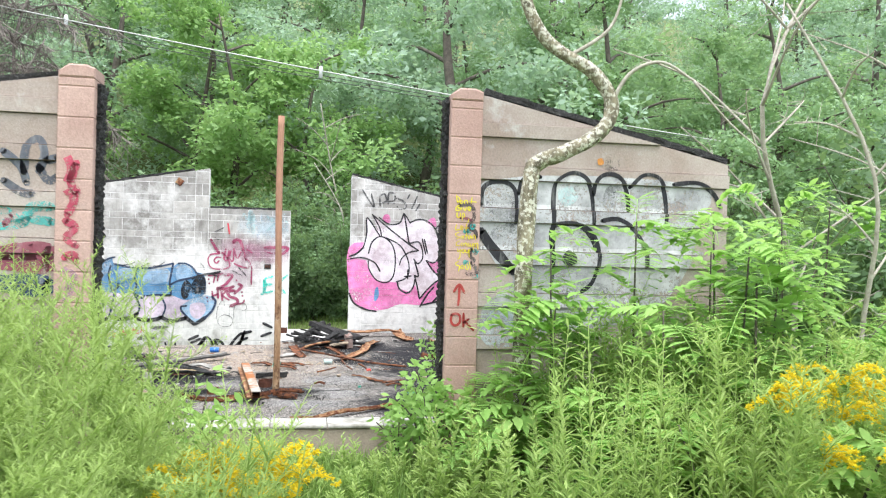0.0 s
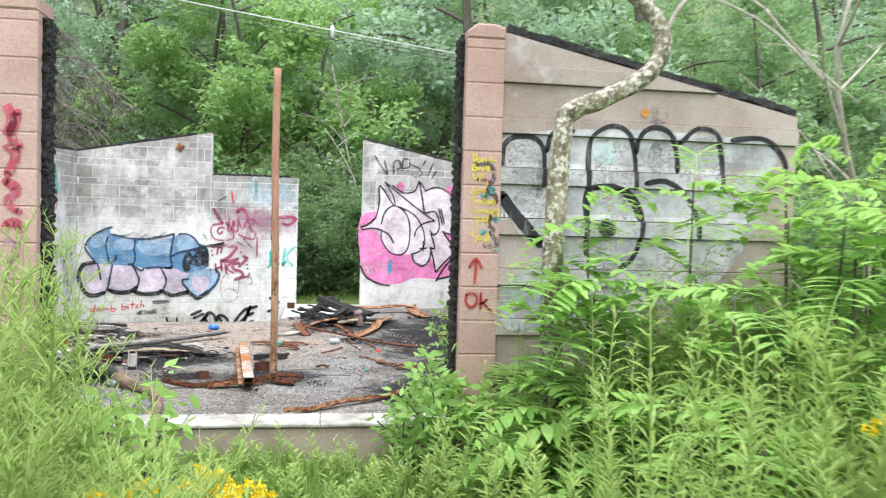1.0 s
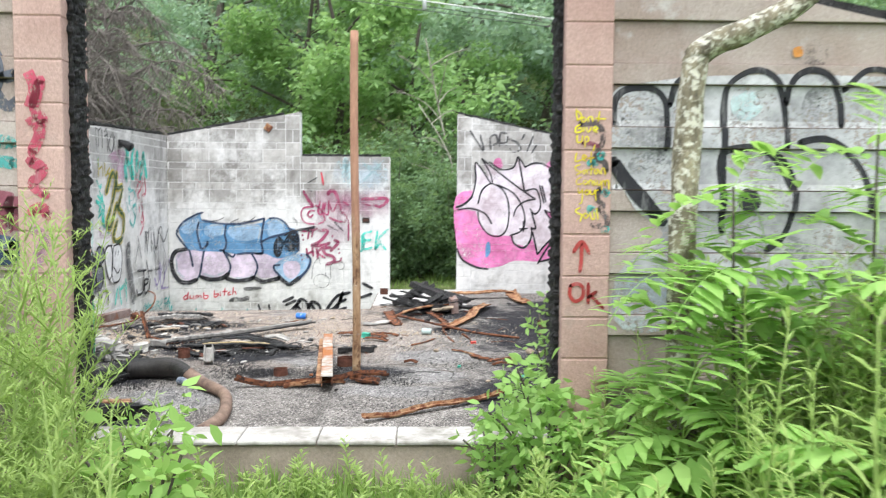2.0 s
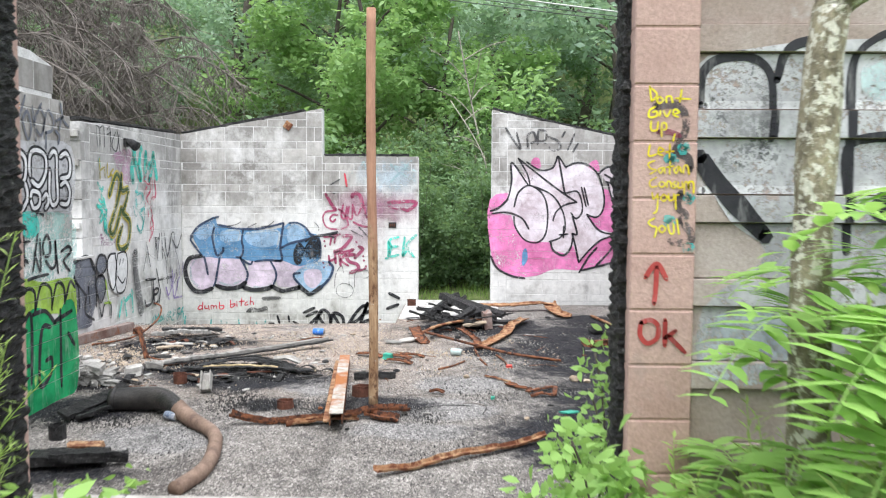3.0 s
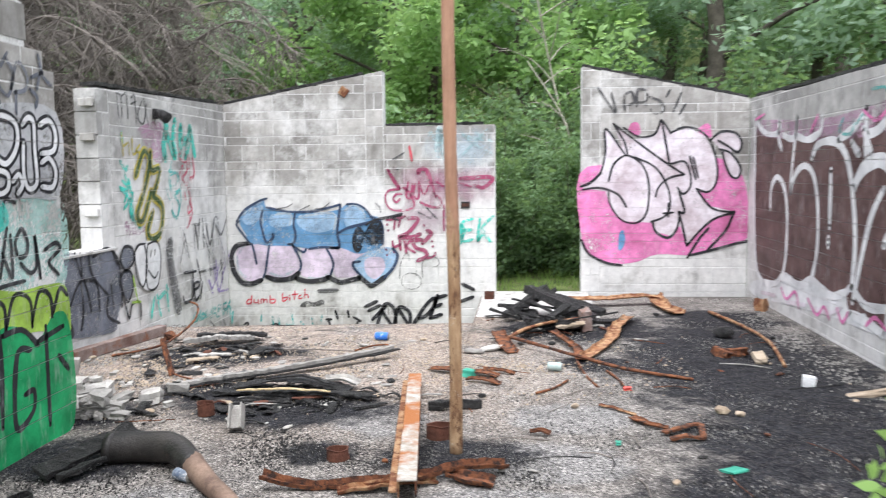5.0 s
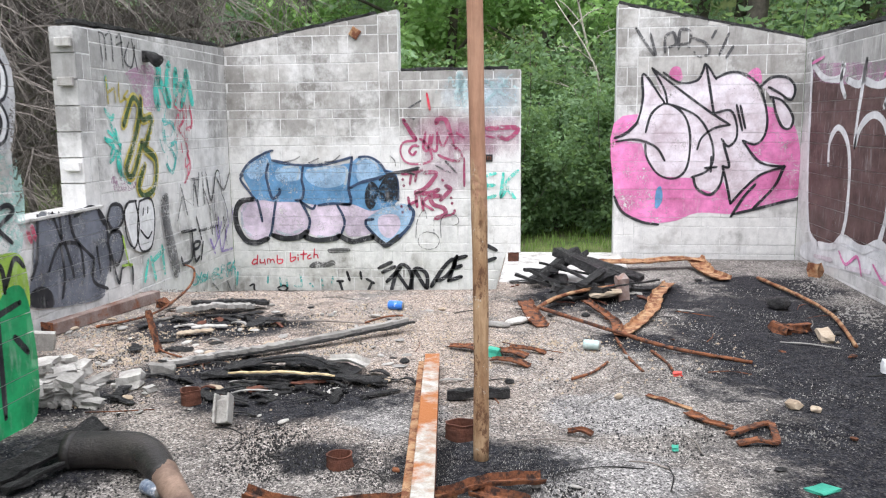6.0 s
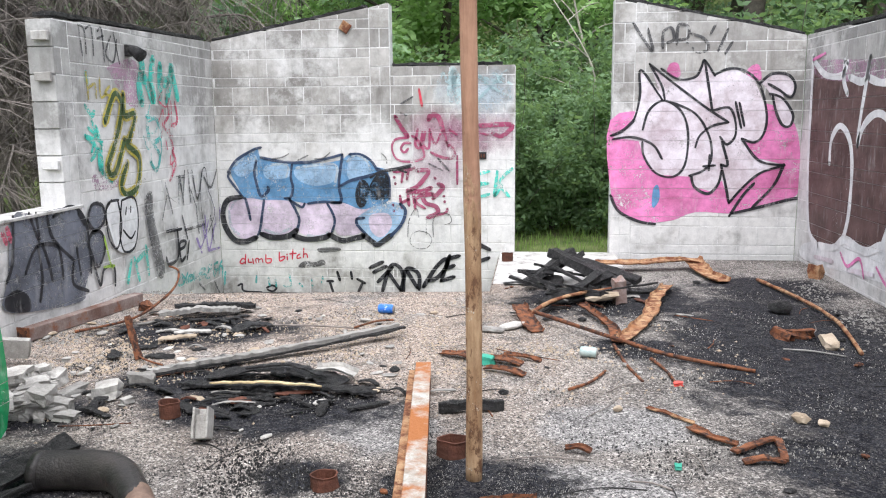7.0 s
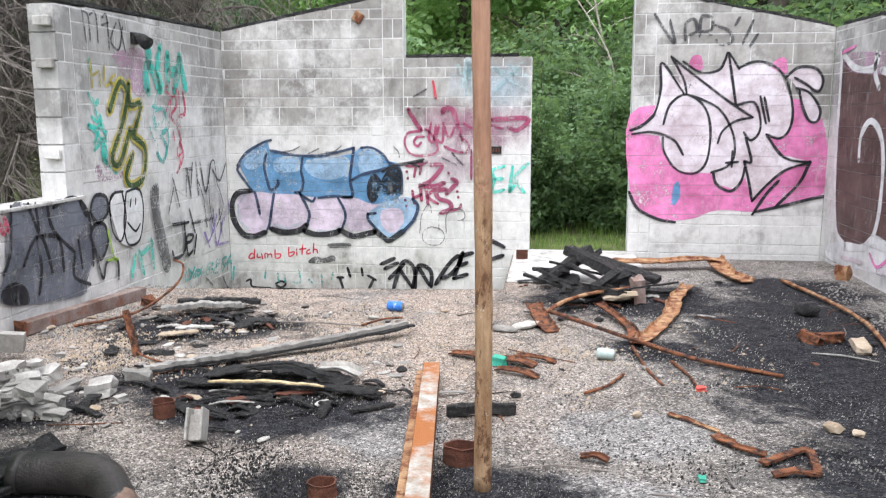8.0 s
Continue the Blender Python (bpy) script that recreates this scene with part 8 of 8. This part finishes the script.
# small fittings on the walls
plate = tagged(part("rusty_plate", box("rusty_plate", -0.055, 0.055, -0.02, 0.0, -0.055, 0.055, RUST_TAN, 0.006, 0.004, 2), m=pose(-1.0, 12.597, 2.5, 0, 35, 0)), "rusty junction plate fixed on the block wall", "junction plate")
sw = new("switch_box")
plate_body = part("body", box("body", -0.055, 0.055, -0.012, 0.0, -0.04, 0.04, CHAR, 0.004), sw)
for dx in (-0.03, 0.0, 0.03):
    part("socket", box("socket", dx - 0.009, dx + 0.009, -0.016, -0.012, -0.02, 0.02, DARK_RUST, 0.002), plate_body)
sw.matrix_basis = Matrix.Translation((0.475, 12.597, 1.11))
tagged(sw, "small black burnt switch box on the block wall", "switch")
lamp = new("wall_lamp")
part("mount", box("mount", 0, 0.03, -0.04, 0.04, -0.05, 0.05, CHAR, 0.004), lamp)
part("shade", tube("shade", [(0.02, 0, 0.03), (0.1, -0.03, -0.01), (0.16, -0.05, -0.05)], [0.025, 0.05, 0.06], CHAR, 10), lamp)
lamp.matrix_basis = Matrix.Translation((-2.527, 10.69, 2.13))
tagged(lamp, "burnt black lamp fitting on the side wall", "wall lamp")
for z in (2.16, 1.86, 1.2):
    tagged(part("hinge_stub", box("hinge_stub", -0.07, 0.06, -0.035, 0.0, -0.04, 0.03, BLOCK, 0.005, 0.004, 1), m=pose(-2.6, 9.565, z)), "broken concrete stub on the wall end", "wall stub", "wall-end stubs")


# ---- the crooked tree and plants before the ruin ----
crooked = new("crooked_tree")
trunk = bend([(2.43, 3.45, -0.1), (2.44, 3.5, 0.5), (2.44, 3.55, 1.0), (2.45, 3.58, 1.5), (2.48, 3.6, 2.0), (2.52, 3.6, 2.12), (2.7, 3.58, 2.2), (2.9, 3.56, 2.31), (3.0, 3.55, 2.45), (2.98, 3.55, 2.6), (2.85, 3.55, 2.74), (2.62, 3.55, 2.86), (2.47, 3.55, 3.02), (2.38, 3.55, 3.3), (2.4, 3.6, 3.9), (2.3, 3.7, 4.6)], 5)
part("trunk", tube("trunk", trunk, [0.062 - 0.028 * i / len(trunk) for i in range(len(trunk))], BARK, 12, 0.22), crooked, "pale mottled bark, bent like an S")
for pts, r in (([(2.99, 3.55, 2.5), (3.1, 3.5, 2.72), (3.3, 3.45, 2.8), (3.5, 3.4, 2.68)], 0.016), ([(2.7, 3.55, 2.82), (2.95, 3.5, 3.0), (3.05, 3.5, 3.3), (3.1, 3.5, 3.8)], 0.014), ([(2.38, 3.55, 3.3), (2.6, 3.6, 3.8), (3.0, 3.7, 4.3)], 0.02), ([(3.5, 3.4, 2.68), (3.75, 3.35, 2.4), (4.0, 3.3, 2.2)], 0.009)):
    line = bend(pts, 5)
    part("branch", tube("branch", line, [r * (1 - 0.6 * i / len(line)) for i in range(len(line))], TWIG, 6, 0.2), crooked)
tagged(crooked, "crooked slender tree with pale mottled bark before the wall", "tree")


def bare_tree(name, base, height, seed, material, spread, n=9, r=0.035, label="", droop=0.0, twigs=7):
    """A leafless tree: a stem, bare limbs, and fine twigs on them."""
    rng = random.Random(seed)
    root = new(name)
    stem = bend([(0, 0, -0.2), (rng.uniform(-0.05, 0.05) * height, rng.uniform(-0.05, 0.05) * height, height * 0.3), (rng.uniform(-0.12, 0.12) * height, rng.uniform(-0.08, 0.08) * height, height * 0.65), (rng.uniform(-0.16, 0.16) * height, rng.uniform(-0.1, 0.1) * height, height)], 5)
    part("trunk", tube("trunk", stem, [r * (1 - 0.75 * i / len(stem)) for i in range(len(stem))], material, 7, 0.15), root)
    for i in range(n):
        t = 0.2 + 0.75 * i / n
        p = stem[int(t * (len(stem) - 1))]
        a = i * 2.4 + rng.uniform(-0.4, 0.4)
        reach = spread * rng.uniform(0.5, 1.1) * (1.1 - 0.6 * t)
        rise = reach * (rng.uniform(0.3, 0.9) - droop)
        tip = p + Vector((math.cos(a) * reach, math.sin(a) * reach, rise))
        mid = p.lerp(tip, 0.5) + Vector((rng.uniform(-0.12, 0.12), rng.uniform(-0.12, 0.12), 0.1 + droop * 0.15)) * reach
        line = bend([p, mid, tip], 5)
        part("limb", tube("limb", line, [r * 0.4 * (1 - 0.7 * j / len(line)) for j in range(len(line))], material, 5, 0.15), root)
        vs, fs = [], []
        for k in range(twigs):
            q = line[rng.randrange(2, len(line))]
            e = q + Vector((rng.uniform(-1, 1), rng.uniform(-1, 1), rng.uniform(-0.5 - droop, 0.7 - droop))) * reach * rng.uniform(0.2, 0.5)
            c = q.lerp(e, 0.5) + Vector((rng.uniform(-1, 1), rng.uniform(-1, 1), rng.uniform(-1, 1))) * 0.05 * reach
            me = tube("t", [q, c, e], [r * 0.13, r * 0.1, r * 0.04], material, 3)
            o = len(vs)
            vs += [v.co.copy() for v in me.vertices]
            fs += [tuple(o + j for j in f.vertices) for f in me.polygons]
            bpy.data.meshes.remove(me)
        tagged(part("brushwood", mesh_of("brushwood", vs, fs, material), root), kind="stuff")
    root.matrix_basis = Matrix.Translation(base)
    return tagged(root, label, "bare tree")


bare_tree("bare_tree", (5.0, 4.6, 0), 4.2, 2, TWIG, 1.7, 15, 0.032, "leafless grey tree with tangled branches beside the ruin")
bare_tree("bare_tree", (5.9, 3.6, 0), 4.0, 3, TWIG, 1.6, 14, 0.028, "leafless grey sapling with forked branches beside the ruin")
bare_tree("bare_tree", (4.6, 3.2, 0), 3.2, 6, TWIG, 1.0, 8, 0.025, "thin dead sapling leaning over the weeds")
bare_tree("bare_tree", (2.1, 16.5, 0), 4.6, 9, TWIG, 1.7, 14, 0.035, "bare pale bush behind the rear wall")
bare_tree("bare_tree", (1.75, 15.6, 0), 3.2, 12, TWIG, 1.1, 9, 0.025, "bare pale sapling behind the doorway")
conifer = bare_tree("dead_conifer", (-5.5, 13.4, 0), 7.5, 21, DEAD_TWIG, 2.3, 46, 0.055, "dead dark conifer with drooping brown twigs behind the side wall", 0.75, 80)
conifer["group"] = "dead conifers"
rr = random.Random(14)
for x, y, s in ((-6.0, 10.8, 1.0), (-4.6, 16.2, 1.1), (-7.6, 13.6, 1.1), (-6.4, 17.0, 1.15), (-9.0, 11.0, 1.0), (-9.2, 15.8, 1.2), (-5.2, 9.0, 0.85), (-4.4, 14.8, 0.7), (-7.2, 9.4, 0.9), (-5.0, 11.9, 0.9), (-6.9, 15.0, 1.2)):
    copy_thing(conifer, Matrix.Translation((x, y, ground_height(x, y))) @ Matrix.Rotation(rr.uniform(0, 6), 4, "Z") @ Matrix.Scale(s, 4))


def leaflets(rng, p, d, side, n, length, width, droop):
    """A feather leaf: paired narrow leaflets along an arching rib."""
    vs, fs = [], []
    rib = []
    for i in range(n + 1):
        t = i / n
        rib.append(p + d * (length * t) + np.array([0, 0, -droop * length * t * t]))
    for i in range(n):
        a, b = rib[i], rib[i + 1]
        k = len(vs)
        o = side * 0.0022
        vs += [tuple(a - o), tuple(a + o), tuple(b + o), tuple(b - o)]
        fs.append((k, k + 1, k + 2, k + 3))
    for i in range(1, n + 1):
        t = i / n
        L = width * (0.55 + 0.9 * math.sin(math.pi * (0.15 + 0.75 * t)))
        for s in (-1, 1):
            q = side * s * 0.8 + d * rng.uniform(0.25, 0.6) + np.array([0, 0, rng.uniform(-0.4, 0.1)])
            q /= np.linalg.norm(q)
            w = np.cross(q, np.array([0, 0, 1.0]))
            w = w / (np.linalg.norm(w) + 1e-6) * L * 0.15
            k = len(vs)
            c = rib[i]
            m1, m2, e = c + q * L * 0.3, c + q * L * 0.65 + np.array([0, 0, -0.03 * L]), c + q * L + np.array([0, 0, -0.14 * L])
            vs += [tuple(c), tuple(m1 + w), tuple(m2 + w * 0.8), tuple(e), tuple(m2 - w * 0.8), tuple(m1 - w)]
            fs += [(k, k + 1, k + 5), (k + 1, k + 2, k + 4, k + 5), (k + 2, k + 3, k + 4)]
    return vs, fs


def sumac(name, height, fronds, seed, length=0.42, leaflet=0.11, label=""):
    """A sapling with feather leaves spreading from the upper stem, each leaf a part."""
    rng = np.random.default_rng(seed)
    root = new(name)
    lean = rng.normal(size=2) * 0.08
    stem = bend([(0, 0, -0.1), (lean[0] * 0.5, lean[1] * 0.5, height * 0.5), (lean[0], lean[1], height)], 5)
    part("stem", tube("stem", stem, [0.011 * (1 - 0.6 * i / len(stem)) for i in range(len(stem))], DARK_BARK, 6), root)
    for i in range(fronds):
        t = 0.25 + 0.75 * (i + 0.5) / fronds
        p = np.array(stem[min(len(stem) - 1, int(t * len(stem)))])
        a = i * 2.4 + rng.normal() * 0.3
        el = rng.uniform(0.2, 1.1)
        d = np.array([math.cos(a) * math.cos(el), math.sin(a) * math.cos(el), math.sin(el)])
        side = np.array([-math.sin(a), math.cos(a), 0])
        vs, fs = leaflets(rng, p, d, side, 12, length * rng.uniform(0.75, 1.2), leaflet * rng.uniform(0.85, 1.15), rng.uniform(0.55, 1.1))
        tagged(part("frond", mesh_of("frond", vs, fs, SUMAC), root), kind="stuff")
    return tagged(root, label, "sapling", "feather-leaved saplings")


tall = sumac("sapling", 1.75, 17, 1, 0.5, 0.13, "tall feather-leaved sapling before the front wall")
mid = sumac("sapling", 1.25, 14, 2, 0.46, 0.12, "feather-leaved sapling among the weeds")
low = sumac("sapling", 0.75, 11, 3, 0.42, 0.11, "low feather-leaved sapling among the weeds")
tall.matrix_basis, mid.matrix_basis, low.matrix_basis = Matrix.Translation((3.05, 3.2, 0)), Matrix.Translation((2.45, 3.0, 0)), Matrix.Translation((2.2, 3.3, 0))
rs = random.Random(31)
for kind, x, y in ((tall, 3.4, 2.9), (mid, 2.42, 3.5), (tall, 2.52, 3.1), (tall, 3.75, 3.4), (tall, 4.3, 3.5), (mid, 2.75, 3.2), (mid, 2.95, 2.5), (mid, 3.4, 2.4), (mid, 3.9, 2.6), (mid, 4.6, 2.8), (low, 2.35, 2.5), (low, 2.6, 2.1), (low, 2.15, 3.75), (low, 3.0, 1.9), (low, 3.3, 1.7), (mid, 3.5, 3.75), (tall, 4.8, 3.9), (low, 2.75, 3.7), (mid, 5.2, 3.2), (low, 3.7, 1.9), (tall, 3.35, 2.55), (tall, 3.7, 2.8)):
    copy_thing(kind, Matrix.Translation((x, y, ground_height(x, y))) @ Matrix.Rotation(rs.uniform(0, 6.28), 4, "Z") @ Matrix.Scale(rs.uniform(0.85, 1.1), 4))


def bush(name, x, y, r, h, seed, material, leaf, label, clumps=40, per=12):
    rng = np.random.default_rng(seed)
    root = new(name)
    cs, ss = [], []
    for i in range(9):
        a, out = i * 0.7 + rng.normal() * 0.3, r * rng.uniform(0.3, 1)
        tip = Vector((math.cos(a) * out, math.sin(a) * out, h * rng.uniform(0.5, 1)))
        line = bend([(0, 0, -0.05), (tip.x * 0.5, tip.y * 0.5, tip.z * 0.7), tip], 4)
        part("stem", tube("stem", line, [0.005] * len(line), DARK_BARK, 4), root)
        for j in range(clumps // 9):
            q = line[rng.integers(3, len(line))]
            cs.append((q.x + rng.normal() * 0.03, q.y + rng.normal() * 0.03, q.z + rng.normal() * 0.03))
            ss.append(0.09)
    part("foliage", leaf_cloud("foliage", cs, ss, per, leaf, material, rng, 0.1, True), root)
    root.matrix_basis = Matrix.Translation((x, y, 0.02))
    return tagged(root, label, "bush")


bush("vine_bush", 1.98, 4.72, 0.22, 0.5, 5, SUMAC, 0.05, "leafy vine growing at the foot of the pilaster", 60, 10)
bush("vine_bush", 2.08, 4.58, 0.12, 0.95, 6, SUMAC, 0.05, "thin leafy vine climbing the burnt jamb", 40, 8)
bush("vine_bush", 1.93, 3.9, 0.3, 0.75, 8, SUMAC, 0.075, "leafy weed at the foot of the pilaster", 54, 10)
bush("vine_bush", 1.72, 4.05, 0.2, 0.35, 12, SUMAC, 0.06, "low broad-leaved weed at the curb", 36, 8)
bush("vine_bush", 0.05, 3.9, 0.22, 0.45, 13, SUMAC, 0.06, "low broad-leaved weed at the curb", 36, 8)
bush("vine_bush", 0.5, 2.75, 0.25, 0.85, 9, SUMAC, 0.07, "broad-leaved weed before the curb", 40, 8)


def goldenrod(name, tips, seed, label):
    """Yellow plumes: arching sprays of tiny blossoms on leafy stems, one thing a plant."""
    rng = np.random.default_rng(seed)
    for x, y, h in tips:
        root = new(name)
        v, f, tip = plant_blades(rng, (0, 0, -0.02), h, 0.06, 34, 0.11, 0.02)
        stalk = part("stem", mesh_of("stem", v, f, WEED), root)
        cs, ss = [], []
        for i in range(5):
            a, reach = rng.uniform(0, 6.28), rng.uniform(0.08, 0.17)
            for j in range(6):
                t = j / 5
                cs.append((tip[0] + math.cos(a) * reach * t, tip[1] + math.sin(a) * reach * t, tip[2] - 0.02 + 0.05 * math.sin(3 * t) - 0.02 * i))
                ss.append(0.013)
        part("blossom", leaf_cloud("blossom", cs, ss, 26, 0.018, PETAL, rng, 0.0), stalk, "bright yellow plume")
        root.matrix_basis = Matrix.Translation((x, y, ground_height(x, y)))
        tagged(root, label, "goldenrod", "goldenrod in flower")


rg = random.Random(3)
goldenrod("goldenrod", [(rg.gauss(3.35, 0.17), rg.gauss(1.55, 0.15), rg.uniform(0.8, 1.12)) for i in range(12)], 41, "goldenrod plant in bright yellow bloom")
goldenrod("goldenrod", [(rg.gauss(0.8, 0.13), rg.gauss(1.6, 0.12), rg.uniform(0.62, 0.82)) for i in range(8)], 42, "low goldenrod plant in yellow bloom beside the way")
goldenrod("goldenrod", [(-0.9, 2.6, 1.15), (-0.85, 2.7, 1.1), (1.85, 0.9, 0.55), (1.95, 1.0, 0.5)], 43, "goldenrod plant in sparse yellow bloom")

# ---- overhead cables ----
CABLE = surf("pale_cable", (0.5, 0.5, 0.48), (0.6, 0.6, 0.58), 5, 60, 0.6)
DARK_CABLE = surf("dark_cable", (0.06, 0.07, 0.06), (0.1, 0.1, 0.1), 5, 60, 0.6)
for dz, mt, r in ((0.0, CABLE, 0.014), (-0.16, DARK_CABLE, 0.008), (-0.3, DARK_CABLE, 0.008)):
    pts = [(-14 + 1.9 * i, 15.2 + 0.12 * i, 7.4 - 0.315 * i + 0.006 * i * i + dz * (1 - 0.05 * i)) for i in range(15)]
    tagged(part("cable", tube("cable", pts, [r] * len(pts), mt, 6)), "thin overhead cable crossing before the trees", "cable", "overhead cables")
for i in (5.4, 8.08):
    x, y, z = -14 + 1.9 * i, 15.2 + 0.12 * i, 7.4 - 0.315 * i + 0.006 * i * i
    tagged(part("insulator", tube("insulator", [(x, y, z + 0.1), (x, y, z + 0.02), (x, y, z - 0.02), (x, y, z - 0.16)], [0.03, 0.05, 0.035, 0.05], WHITE_PLASTIC, 8)), "small white spacer hanging on the cable", "insulator", "cable spacers")
